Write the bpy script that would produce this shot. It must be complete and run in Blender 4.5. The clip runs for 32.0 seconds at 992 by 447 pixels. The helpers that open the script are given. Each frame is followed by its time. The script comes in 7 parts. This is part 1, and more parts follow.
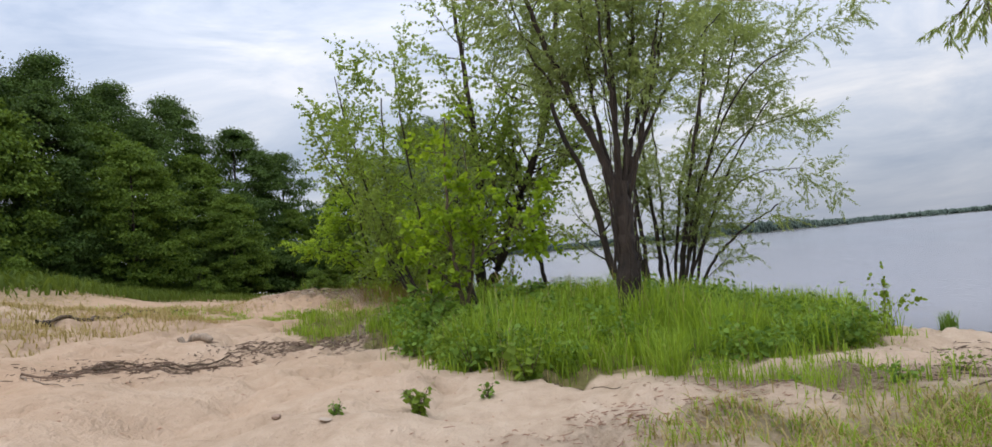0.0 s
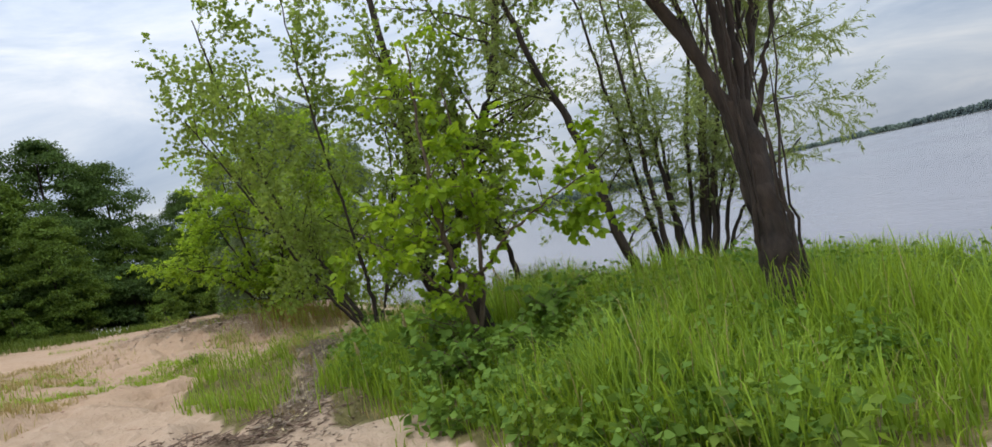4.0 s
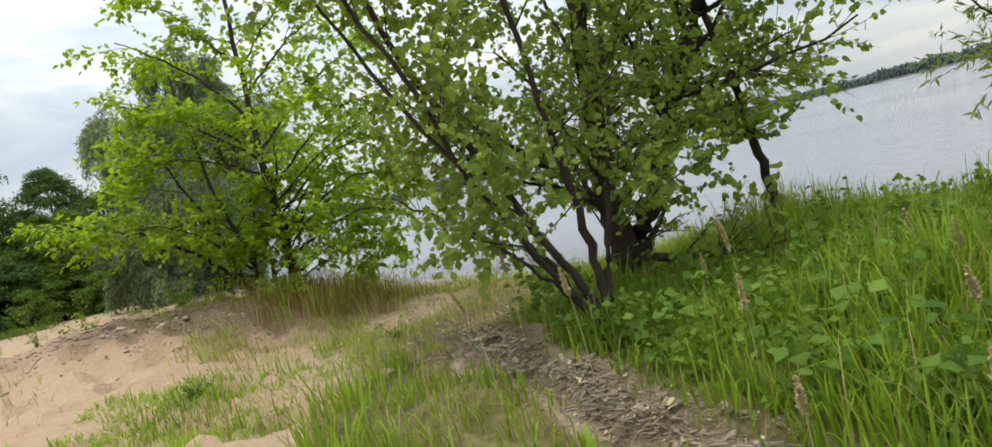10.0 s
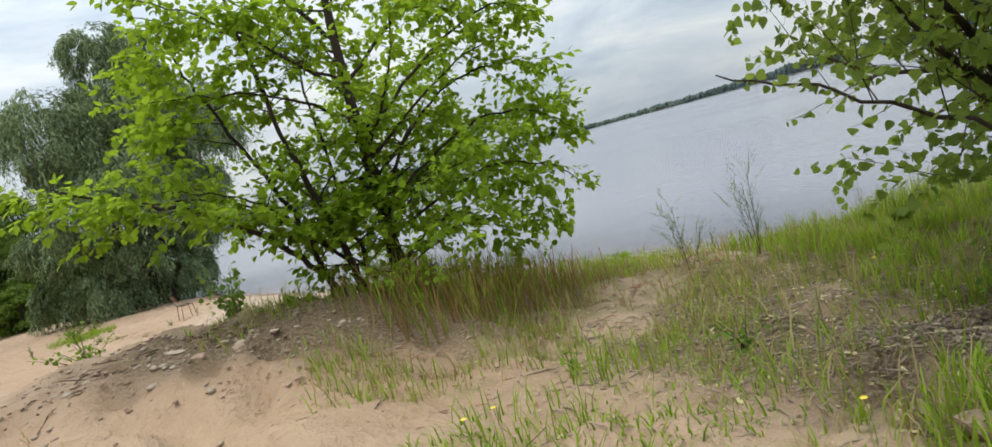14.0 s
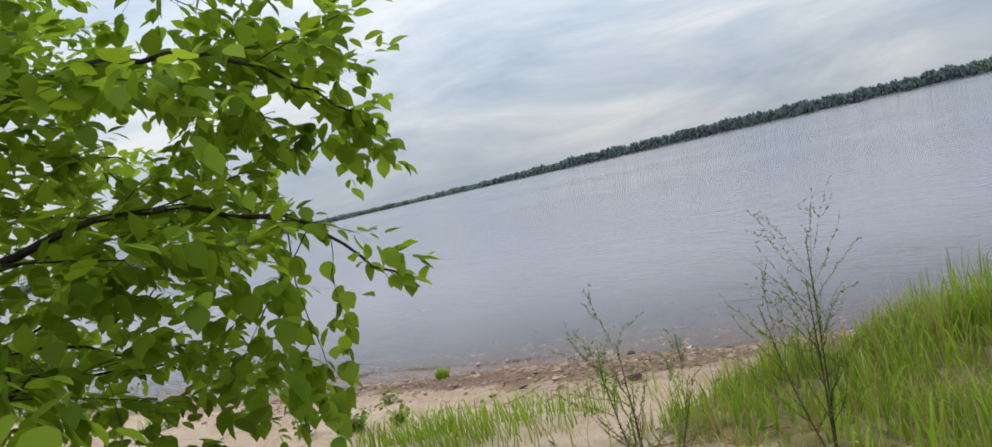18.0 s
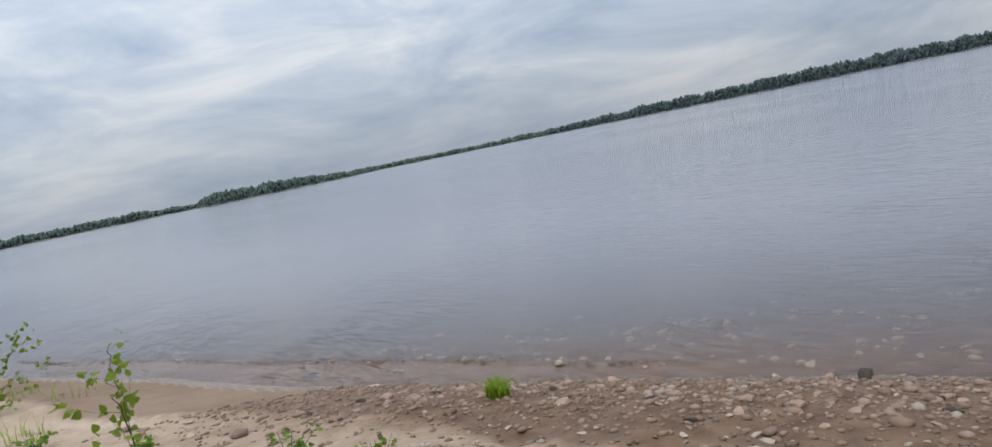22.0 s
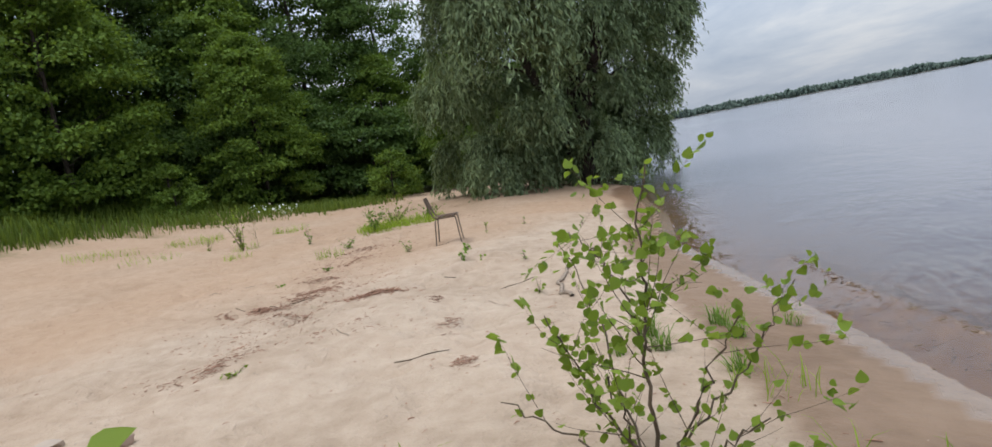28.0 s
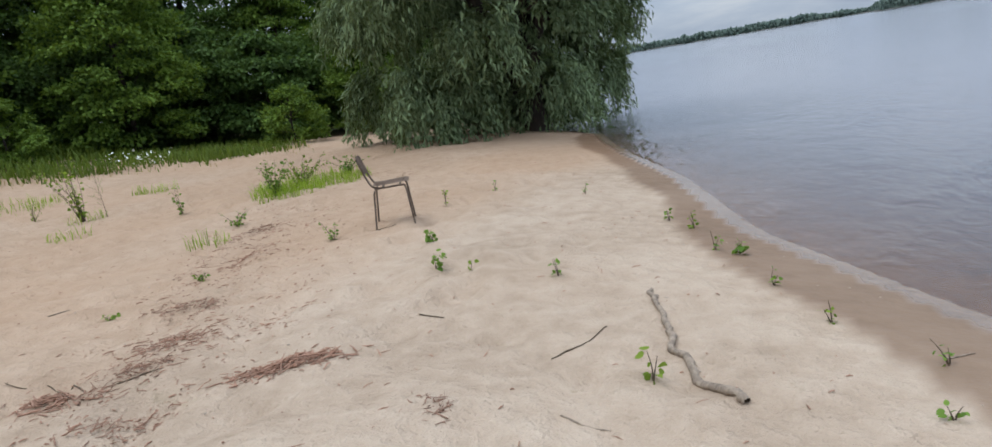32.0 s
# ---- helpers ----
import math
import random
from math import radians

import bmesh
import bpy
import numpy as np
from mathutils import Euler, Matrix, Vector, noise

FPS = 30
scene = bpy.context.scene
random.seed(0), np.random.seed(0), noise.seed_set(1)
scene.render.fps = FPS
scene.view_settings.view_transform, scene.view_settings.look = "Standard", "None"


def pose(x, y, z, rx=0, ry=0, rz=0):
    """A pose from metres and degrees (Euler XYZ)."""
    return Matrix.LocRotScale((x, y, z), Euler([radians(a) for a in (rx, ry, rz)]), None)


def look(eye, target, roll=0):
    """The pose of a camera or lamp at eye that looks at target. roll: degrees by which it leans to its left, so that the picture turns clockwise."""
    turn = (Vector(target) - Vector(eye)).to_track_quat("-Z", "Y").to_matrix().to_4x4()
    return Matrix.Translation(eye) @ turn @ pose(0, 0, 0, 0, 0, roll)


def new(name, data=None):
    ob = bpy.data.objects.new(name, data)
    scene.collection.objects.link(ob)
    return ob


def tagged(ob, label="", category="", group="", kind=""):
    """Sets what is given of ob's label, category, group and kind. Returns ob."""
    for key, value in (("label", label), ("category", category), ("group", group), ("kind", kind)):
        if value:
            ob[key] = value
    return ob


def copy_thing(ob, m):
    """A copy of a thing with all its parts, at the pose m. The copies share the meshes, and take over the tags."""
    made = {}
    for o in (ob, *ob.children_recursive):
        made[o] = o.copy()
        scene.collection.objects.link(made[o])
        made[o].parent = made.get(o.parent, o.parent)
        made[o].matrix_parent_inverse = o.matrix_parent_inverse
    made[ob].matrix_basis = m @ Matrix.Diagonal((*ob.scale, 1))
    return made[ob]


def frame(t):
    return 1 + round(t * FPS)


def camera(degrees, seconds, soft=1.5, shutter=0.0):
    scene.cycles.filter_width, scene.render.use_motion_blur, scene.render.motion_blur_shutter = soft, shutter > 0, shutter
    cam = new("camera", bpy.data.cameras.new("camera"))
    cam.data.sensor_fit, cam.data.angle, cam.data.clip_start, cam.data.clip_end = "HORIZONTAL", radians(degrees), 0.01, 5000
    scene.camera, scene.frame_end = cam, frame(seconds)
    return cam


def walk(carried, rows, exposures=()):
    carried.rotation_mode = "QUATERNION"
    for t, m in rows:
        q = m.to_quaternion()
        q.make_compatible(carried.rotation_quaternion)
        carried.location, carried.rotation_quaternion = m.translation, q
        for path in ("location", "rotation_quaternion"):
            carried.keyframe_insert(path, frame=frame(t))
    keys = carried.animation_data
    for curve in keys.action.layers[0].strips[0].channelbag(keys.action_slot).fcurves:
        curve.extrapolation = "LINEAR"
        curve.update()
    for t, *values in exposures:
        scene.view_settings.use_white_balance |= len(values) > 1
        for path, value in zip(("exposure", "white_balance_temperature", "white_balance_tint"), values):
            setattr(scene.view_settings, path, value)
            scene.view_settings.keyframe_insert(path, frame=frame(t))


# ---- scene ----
cam = camera(71.9, 32.0)
PATH = [
    (0.0, (1.892, 0.803, 2.628), (1.334, 5.767, 2.851), -5.26),
    (0.5, (1.559, 1.166, 2.720), (1.372, 6.161, 2.842), -8.04),
    (1.0, (1.298, 1.527, 2.776), (1.310, 6.527, 2.845), -8.41),
    (1.5, (1.137, 1.994, 2.777), (1.281, 6.992, 2.799), -8.89),
    (2.0, (0.888, 2.489, 2.801), (1.107, 7.484, 2.804), -9.67),
    (2.5, (0.641, 2.982, 2.867), (0.971, 7.972, 2.831), -9.89),
    (3.0, (0.386, 3.493, 2.903), (0.830, 8.473, 2.857), -11.81),
    (3.5, (0.107, 3.927, 2.918), (0.570, 8.905, 2.840), -12.39),
    (4.0, (-0.140, 4.361, 2.934), (0.353, 9.336, 2.879), -12.43),
    (4.5, (-0.369, 4.795, 2.943), (0.160, 9.766, 2.940), -12.21),
    (5.0, (-0.596, 5.231, 2.937), (-0.032, 10.199, 2.989), -12.01),
    (5.5, (-0.835, 5.670, 2.911), (-0.242, 10.634, 2.990), -12.12),
    (6.0, (-1.102, 6.116, 2.857), (-0.492, 11.079, 2.908), -12.83),
    (6.5, (-1.383, 6.568, 2.796), (-0.710, 11.523, 2.806), -13.57),
    (7.0, (-1.666, 7.058, 2.745), (-0.871, 11.994, 2.766), -13.61),
    (7.5, (-1.919, 7.558, 2.713), (-1.068, 12.485, 2.684), -14.11),
    (8.0, (-2.158, 8.093, 2.705), (-1.277, 13.015, 2.618), -14.08),
    (8.5, (-2.382, 8.624, 2.715), (-1.521, 13.546, 2.547), -14.16),
    (9.0, (-2.622, 9.169, 2.743), (-1.800, 14.096, 2.540), -14.08),
    (9.5, (-2.846, 9.655, 2.779), (-1.741, 14.522, 2.484), -13.85),
    (10.0, (-3.103, 10.114, 2.796), (-1.838, 14.938, 2.443), -13.87),
    (10.5, (-3.379, 10.518, 2.821), (-2.315, 15.376, 2.293), -14.41),
    (11.0, (-3.640, 10.963, 2.849), (-2.787, 15.846, 2.198), -14.70),
    (11.5, (-3.896, 11.417, 2.882), (-3.158, 16.320, 2.235), -15.58),
    (12.0, (-4.183, 11.850, 2.905), (-3.402, 16.760, 2.381), -15.71),
    (12.5, (-4.502, 12.275, 2.912), (-3.624, 17.183, 2.538), -15.71),
    (13.0, (-4.786, 12.721, 2.905), (-3.697, 17.586, 2.521), -15.90),
    (13.5, (-4.940, 13.174, 2.887), (-3.594, 17.971, 2.476), -15.70),
    (14.0, (-4.975, 13.659, 2.874), (-3.218, 18.313, 2.379), -15.31),
    (14.5, (-4.894, 14.112, 2.866), (-2.753, 18.597, 2.315), -14.79),
    (15.0, (-4.738, 14.625, 2.856), (-2.263, 18.935, 2.313), -14.26),
    (15.5, (-4.524, 15.168, 2.850), (-1.732, 19.269, 2.228), -14.78),
    (16.0, (-4.298, 15.689, 2.828), (-1.288, 19.663, 2.247), -14.64),
    (16.5, (-4.001, 16.192, 2.784), (-0.931, 20.136, 2.335), -14.32),
    (17.0, (-3.647, 16.673, 2.724), (-0.592, 20.628, 2.413), -13.92),
    (17.5, (-3.250, 17.125, 2.656), (-0.201, 21.080, 2.398), -13.55),
    (18.0, (-2.839, 17.580, 2.584), (0.279, 21.478, 2.293), -13.01),
    (18.5, (-2.424, 17.996, 2.517), (0.681, 21.904, 2.223), -12.92),
    (19.0, (-2.011, 18.419, 2.447), (0.984, 22.414, 2.186), -11.99),
    (19.5, (-1.691, 18.868, 2.366), (1.244, 22.905, 2.067), -11.48),
    (20.0, (-1.393, 19.319, 2.290), (1.463, 23.408, 1.943), -11.43),
    (20.5, (-1.151, 19.770, 2.231), (1.629, 23.909, 1.852), -11.39),
    (21.0, (-0.953, 20.204, 2.148), (1.803, 24.348, 1.656), -11.50),
    (21.5, (-0.716, 20.650, 2.071), (2.023, 24.801, 1.550), -11.69),
    (22.0, (-0.517, 21.110, 2.003), (2.150, 25.302, 1.441), -11.66),
    (22.5, (-0.278, 21.563, 1.950), (2.269, 25.822, 1.337), -11.70),
    (23.0, (0.005, 22.072, 1.929), (2.289, 26.481, 1.342), -11.89),
    (23.5, (0.193, 22.595, 1.909), (2.141, 27.165, 1.346), -12.22),
    (24.0, (0.311, 23.143, 1.901), (1.553, 27.966, 1.458), -13.51),
    (24.5, (0.363, 23.681, 1.898), (0.998, 28.630, 1.573), -12.93),
    (25.0, (0.394, 24.169, 1.883), (0.221, 29.156, 1.558), -11.21),
    (25.5, (0.342, 24.676, 1.854), (-1.033, 29.480, 1.683), -11.38),
    (26.0, (0.133, 25.201, 1.836), (-1.826, 29.799, 1.661), -10.18),
    (26.5, (-0.077, 25.740, 1.831), (-2.168, 30.273, 1.548), -10.66),
    (27.0, (-0.304, 26.263, 1.820), (-2.489, 30.744, 1.446), -10.85),
    (27.5, (-0.550, 26.770, 1.805), (-2.798, 31.213, 1.355), -10.84),
    (28.0, (-0.819, 27.262, 1.788), (-3.104, 31.680, 1.274), -10.75),
    (28.5, (-1.112, 27.740, 1.771), (-3.415, 32.142, 1.202), -10.70),
    (29.0, (-1.433, 28.204, 1.760), (-3.738, 32.597, 1.146), -10.80),
    (29.5, (-1.749, 28.649, 1.754), (-4.014, 33.058, 1.099), -10.80),
    (30.0, (-2.078, 29.031, 1.750), (-4.339, 33.413, 0.916), -10.90),
    (30.5, (-2.440, 29.375, 1.768), (-4.651, 33.745, 0.761), -10.72),
    (31.0, (-2.709, 29.687, 1.774), (-4.812, 34.100, 0.725), -10.30),
    (31.5, (-2.975, 30.039, 1.819), (-4.951, 34.513, 0.779), -10.10),
    (32.0, (-3.241, 30.419, 1.860), (-4.913, 35.012, 0.806), -9.72),
]
walk(cam, [(t, look(eye, target, roll)) for t, eye, target, roll in PATH],
     [(0, -0.14, 6450, 10), (3, -0.16, 6350, 8), (5.5, 0.03, 6700, 6), (8, 0.23, 6950, 4), (11, 0.16, 6950, 1), (14, 0.06, 6700, 3), (18, -0.1, 6550, 5),
      (20, -0.21, 6450, 6), (23, -0.3, 6300, 6), (26, -0.15, 6500, 8), (29, -0.09, 6250, 7), (31, -0.2, 6100, 6), (32, -0.14, 6000, 5)])

# ---- sky and light: overcast evening, brighter overhead ----
world = bpy.data.worlds.new("overcast_sky")
scene.world = world
world.use_nodes = True
wn, wl = world.node_tree.nodes, world.node_tree.links
wn.clear()


def wnode(kind, **kw):
    n = wn.new(kind)
    for k, v in kw.items():
        n.inputs[k].default_value = v
    return n


w_out = wn.new("ShaderNodeOutputWorld")
w_bg = wnode("ShaderNodeBackground", Strength=1.0)
w_sky = wn.new("ShaderNodeTexSky")
w_sky.sky_type = "NISHITA"
w_sky.sun_disc = False
w_sky.sun_elevation, w_sky.sun_rotation = radians(71), radians(-55)
w_sky.air_density, w_sky.dust_density = 1.4, 2.0
w_dim = wn.new("ShaderNodeVectorMath")
w_dim.operation = "SCALE"
w_dim.inputs["Scale"].default_value = 0.10
wl.new(w_sky.outputs[0], w_dim.inputs[0])
w_co = wn.new("ShaderNodeTexCoord")
w_map = wn.new("ShaderNodeMapping")
w_map.inputs["Rotation"].default_value = (0.05, 0.10, 0.5)
w_map.inputs["Scale"].default_value = (1.2, 0.9, 4.2)
wl.new(w_co.outputs["Generated"], w_map.inputs[0])
w_n1 = wnode("ShaderNodeTexNoise", Scale=2.5, Detail=9.0, Roughness=0.6, Distortion=0.45)
wl.new(w_map.outputs[0], w_n1.inputs["Vector"])
w_cl = wn.new("ShaderNodeValToRGB")
w_cl.color_ramp.elements[0].position, w_cl.color_ramp.elements[0].color = 0.34, (0.43, 0.50, 0.64, 1)
w_cl.color_ramp.elements[1].position, w_cl.color_ramp.elements[1].color = 0.66, (0.84, 0.84, 0.88, 1)
e = w_cl.color_ramp.elements.new(0.5)
e.color = (0.60, 0.65, 0.76, 1)
wl.new(w_n1.outputs[0], w_cl.inputs[0])
w_sep = wn.new("ShaderNodeSeparateXYZ")
wl.new(w_co.outputs["Generated"], w_sep.inputs[0])
w_up = wn.new("ShaderNodeMapRange")
for k, v in (("From Min", 0.0), ("From Max", 0.9), ("To Min", 0.85), ("To Max", 2.75)):
    w_up.inputs[k].default_value = v
wl.new(w_sep.outputs["Z"], w_up.inputs["Value"])
w_mul = wn.new("ShaderNodeVectorMath")
w_mul.operation = "SCALE"
wl.new(w_cl.outputs[0], w_mul.inputs[0])
wl.new(w_up.outputs[0], w_mul.inputs["Scale"])
w_mix = wn.new("ShaderNodeMix")
w_mix.data_type = "RGBA"
w_mix.inputs[0].default_value = 0.88
wl.new(w_dim.outputs[0], w_mix.inputs[6])
wl.new(w_mul.outputs[0], w_mix.inputs[7])
wl.new(w_mix.outputs[2], w_bg.inputs[0])
wl.new(w_bg.outputs[0], w_out.inputs[0])

sun = new("sun", bpy.data.lights.new("sun", "SUN"))
sun.data.energy, sun.data.angle, sun.data.color = 1.6, radians(30), (1.0, 0.96, 0.90)
sun.matrix_world = look((0, 0, 60), (16.5, 12, 0))

# ---- the lie of the land ----
SHORE_Y = [-60, -20, 5, 9, 12.9, 13.7, 20.9, 22.3, 23.6, 24.3, 25.1, 26.4, 28.2, 29.3, 30.3, 31.5, 32.9, 35.0, 37.0, 37.6, 40.3, 43.2, 45.5, 47.2, 50, 58, 75, 160, 400, 3000]
SHORE_X = [22, 16, 11.6, 10.5, 9.1, 8.75, 5.2, 4.25, 3.7, 3.3, 2.9, 2.1, 1.1, 0.65, 0.3, -0.3, -0.95, -2.0, -3.0, -3.2, -3.9, -5.0, -5.75, -6.2, -8, -14, -25, -75, -260, -2300]
BANK_Y = [0, 5, 9, 12.5, 17, 19.2, 20.6, 22, 23.5, 25.5, 28, 31, 35, 40]
BANK_H = [1.38, 1.57, 1.5, 1.47, 1.47, 1.2, 0.9, 0.78, 0.7, 0.68, 0.52, 0.5, 0.5, 0.5]
BANK_L = [4.5, 4.5, 4.5, 4.5, 4.2, 4.0, 4.0, 3.6, 3.0, 2.5, 2.0, 2.2, 2.2, 2.6]


BAR = [(-1.5, 35.6), (-0.78, 33.88), (0.33, 31.71), (1.07, 29.84), (1.69, 28.61), (2.35, 27.2), (2.85, 26.0), (3.45, 24.7)]


def inland(x, y):
    """Metres from the water's edge, towards the land."""
    return np.interp(y, SHORE_Y, SHORE_X) - x


def hill(x, y, cx, cy, h, sx, sy):
    return h * np.exp(-((x - cx) / sx) ** 2 / 2 - ((y - cy) / sy) ** 2 / 2)


def height(x, y):
    x, y = np.asarray(x, float), np.asarray(y, float)
    d = inland(x, y)
    h, l = np.interp(y, BANK_Y, BANK_H), np.interp(y, BANK_Y, BANK_L)
    dry = h * (1 - np.exp(-np.maximum(d, 0) / l))
    far = np.clip(d - np.interp(y, [18, 34], [13, 5]), 0, 18)
    dry = dry + np.interp(y, [20, 36], [0.016, 0.006]) * far ** 2
    bumps = hill(x, y, -5.2, 20.7, 1.15, 3.0, 1.6) + hill(x, y, 1.7, 11.2, 0.30, 2.3, 3.3) + hill(x, y, -8.2, 12.4, 0.5, 3.0, 5.0)
    dry = dry + bumps * np.clip(d / 3, 0, 1)
    wet = -np.minimum(0.09 * np.maximum(-d, 0) + 0.004 * np.maximum(-d, 0) ** 2, 3.0)
    wet = np.maximum(wet, -0.05 + 0.056 * near_line(x, y, BAR, 0.24) - 9.0 * (near_line(x, y, BAR, 0.24) <= 0))
    return np.where(d > 0, dry, wet)


_grid = np.random.default_rng(5).random((64, 64))


def vnoise(x, y):
    """Smooth value noise, one cell a metre, 0 to 1."""
    x, y = np.asarray(x, float), np.asarray(y, float)
    i, j = np.floor(x).astype(int), np.floor(y).astype(int)
    u, v = x - i, y - j
    u, v = u * u * (3 - 2 * u), v * v * (3 - 2 * v)
    g = lambda a, b: _grid[a % 64, b % 64]
    return (g(i, j) * (1 - u) + g(i + 1, j) * u) * (1 - v) + (g(i, j + 1) * (1 - u) + g(i + 1, j + 1) * u) * v


def relief(x, y):
    """Trodden sand: hummocks and footprints, none in the water."""
    d = np.clip((inland(x, y) - 0.9) / 2.0, 0, 1)
    prints = np.clip(vnoise(x * 3.7 + 20, y * 3.7 + 11) - 0.62, 0, 1) * -0.24 + np.clip(vnoise(x * 3.7 + 21, y * 3.7 + 11.4) - 0.7, 0, 1) * 0.10
    return d * np.interp(y, [0, 12, 21, 26], [1.9, 2.3, 2.0, 1.15]) * (prints + 0.10 * (vnoise(x * 0.8, y * 0.8) - 0.5) + 0.05 * (vnoise(x * 2.3 + 9, y * 2.3) - 0.5) + 0.028 * (vnoise(x * 5.1, y * 5.1 + 7) - 0.5))


def ground(x, y):
    return height(x, y) + relief(x, y)


def gz(x, y):
    return float(ground(x, y))


def inside(x, y, poly):
    """Which points lie in a closed outline."""
    x, y = np.asarray(x, float), np.asarray(y, float)
    r = np.zeros(x.shape, bool)
    for (x0, y0), (x1, y1) in zip(poly, poly[1:] + poly[:1]):
        cross = ((y0 > y) != (y1 > y)) & (x < (x1 - x0) * (y - y0) / ((y1 - y0) or 1e-9) + x0)
        r ^= cross
    return r


def near_line(x, y, pts, width):
    """1 on a broken line, 0 at its width."""
    x, y = np.asarray(x, float), np.asarray(y, float)
    best = np.full(x.shape, 1e9)
    for (x0, y0), (x1, y1) in zip(pts, pts[1:]):
        dx, dy = x1 - x0, y1 - y0
        t = np.clip(((x - x0) * dx + (y - y0) * dy) / (dx * dx + dy * dy), 0, 1)
        best = np.minimum(best, np.hypot(x - x0 - t * dx, y - y0 - t * dy))
    return np.clip(1 - best / width, 0, 1)


KNOLL = [(-1.2, 8.75), (-0.65, 7.85), (0.1, 6.35), (1.0, 6.25), (1.6, 6.3), (2.6, 6.8), (3.8, 7.4), (5.2, 9.2), (5.9, 12.2), (5.2, 16), (4.0, 19.2), (2.4, 20.2), (1.2, 20.0), (0.3, 19.4), (-0.2, 18.2), (-0.9, 16.8), (-1.8, 15.3), (-2.12, 12.4), (-2.2, 11.0)]
STRIP = [(-2.6, 10.4), (-3.4, 11.5), (-3.85, 13.0), (-3.65, 14.6), (-3.0, 15.1), (-2.65, 15.0), (-2.44, 12.8), (-2.4, 11.0)]
CHIPS = [(-2.9, 9.9), (-2.45, 10.5), (-2.3, 12.4), (-2.25, 14.3), (-2.05, 15.6)]


def cover(x, y):
    """How much grass, litter, wet and gravel there is, each 0 to 1."""
    n = vnoise(x * 1.3 + 3, y * 1.3)
    d = inland(x, y)
    jx, jy = x + 0.5 * (vnoise(x * 2.1, y * 2.1 + 4) - 0.5), y + 0.5 * (vnoise(x * 2.1 + 8, y * 2.1) - 0.5)
    grass = np.where(inside(jx, jy, KNOLL) | inside(jx, jy, STRIP), 1.0, 0.0)
    meadow = np.clip((d - np.interp(y, [0, 12, 20, 30, 50], [16, 15, 15, 17, 13])) / 5 + (n - 0.5) * 0.9, 0, 1)
    grass = np.maximum(grass, meadow * np.interp(y, [28, 36], [0.42, 0.8]))
    olive = np.clip(hill(x, y, 2.9, 4.1, 1.2, 1.7, 0.7) + (n - 0.75), 0, 1)
    brown = np.clip(hill(x, y, -2.0, 19.5, 1.1, 1.3, 0.7) + hill(x, y, -0.9, 17.6, 1.3, 1.8, 1.1) + hill(x, y, -6.8, 13.5, 0.5, 1.2, 1.5) + (n - 0.8), 0, 1)
    grass = np.maximum(grass, np.maximum(olive * 1.15, brown) * 0.75)
    litter = near_line(x, y, CHIPS, 0.42) + near_line(x, y, [(-2.2, 14.8), (-2.6, 15.8), (-2.0, 16.9)], 0.8) * 0.5 + hill(x, y, -2.3, 16.6, 0.35, 1.0, 1.1)
    # the two hills by the linden are brown litter and also its painted shade
    litter = np.maximum(litter, hill(x, y, 0.7, 4.4, 0.5, 0.8, 0.35) + hill(x, y, 2.3, 5.7, 0.55, 0.8, 0.4) + hill(x, y, 4.0, 5.7, 0.5, 1.3, 0.45) + hill(x, y, -4.7, 19.5, 0.5, 1.5, 0.7) + hill(x, y, -3.2, 19.1, 0.5, 1.3, 0.7) + near_line(x, y, [(-6.6, 32.9), (-7.4, 35.0), (-9.3, 38.0)], 0.7) * 0.2)
    litter = np.clip(litter * (0.55 + 0.9 * n), 0, 1)
    wet = np.clip((np.interp(y, [18, 20.5, 24.3, 26, 29, 31, 36, 41], [1.6, 2.1, 1.9, 1.5, 1.6, 1.35, 0.95, 0.75]) + 0.5 * (vnoise(x * 0.7, y * 0.7) - 0.5) - d) / 0.10, 0, 1) * np.interp(y, [20, 25, 60], [0.76, 0.85, 0.85])
    wet = np.maximum(wet, np.clip((0.34 - d) / 0.12, 0, 1))
    gravel = np.clip(1.5 - np.abs(d - 1.0) / np.interp(y, [20, 22, 25], [2.4, 1.7, 1.1]), 0, 1) * np.interp(y, [17, 20, 25.6, 28], [0.3, 1, 1, 0.0]) + hill(x, y, -4.8, 20.0, 0.9, 1.6, 0.6)
    grass = np.maximum(grass, np.clip((y - 56) / 8, 0, 1))
    return np.clip(grass, 0, 1), litter, wet, np.clip(gravel, 0, 1)


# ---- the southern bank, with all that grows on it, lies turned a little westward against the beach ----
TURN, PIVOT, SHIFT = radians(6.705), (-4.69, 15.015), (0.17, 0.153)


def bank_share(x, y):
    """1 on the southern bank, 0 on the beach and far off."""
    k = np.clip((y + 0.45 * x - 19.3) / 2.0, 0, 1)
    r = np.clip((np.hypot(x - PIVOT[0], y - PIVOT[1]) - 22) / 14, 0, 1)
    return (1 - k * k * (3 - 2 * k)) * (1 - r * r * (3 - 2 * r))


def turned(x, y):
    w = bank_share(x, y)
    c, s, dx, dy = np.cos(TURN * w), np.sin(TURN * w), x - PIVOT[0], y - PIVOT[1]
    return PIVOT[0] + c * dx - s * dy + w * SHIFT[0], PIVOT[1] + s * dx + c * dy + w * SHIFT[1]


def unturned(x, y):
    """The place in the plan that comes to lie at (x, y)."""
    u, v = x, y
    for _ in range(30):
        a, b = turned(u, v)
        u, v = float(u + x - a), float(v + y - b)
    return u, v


# ---- materials ----
def material(name):
    m = bpy.data.materials.new(name)
    m.use_nodes = True
    nt = m.node_tree
    nt.nodes.clear()
    out = nt.nodes.new("ShaderNodeOutputMaterial")
    p = nt.nodes.new("ShaderNodeBsdfPrincipled")
    nt.links.new(p.outputs[0], out.inputs[0])
    return m, nt, p, out


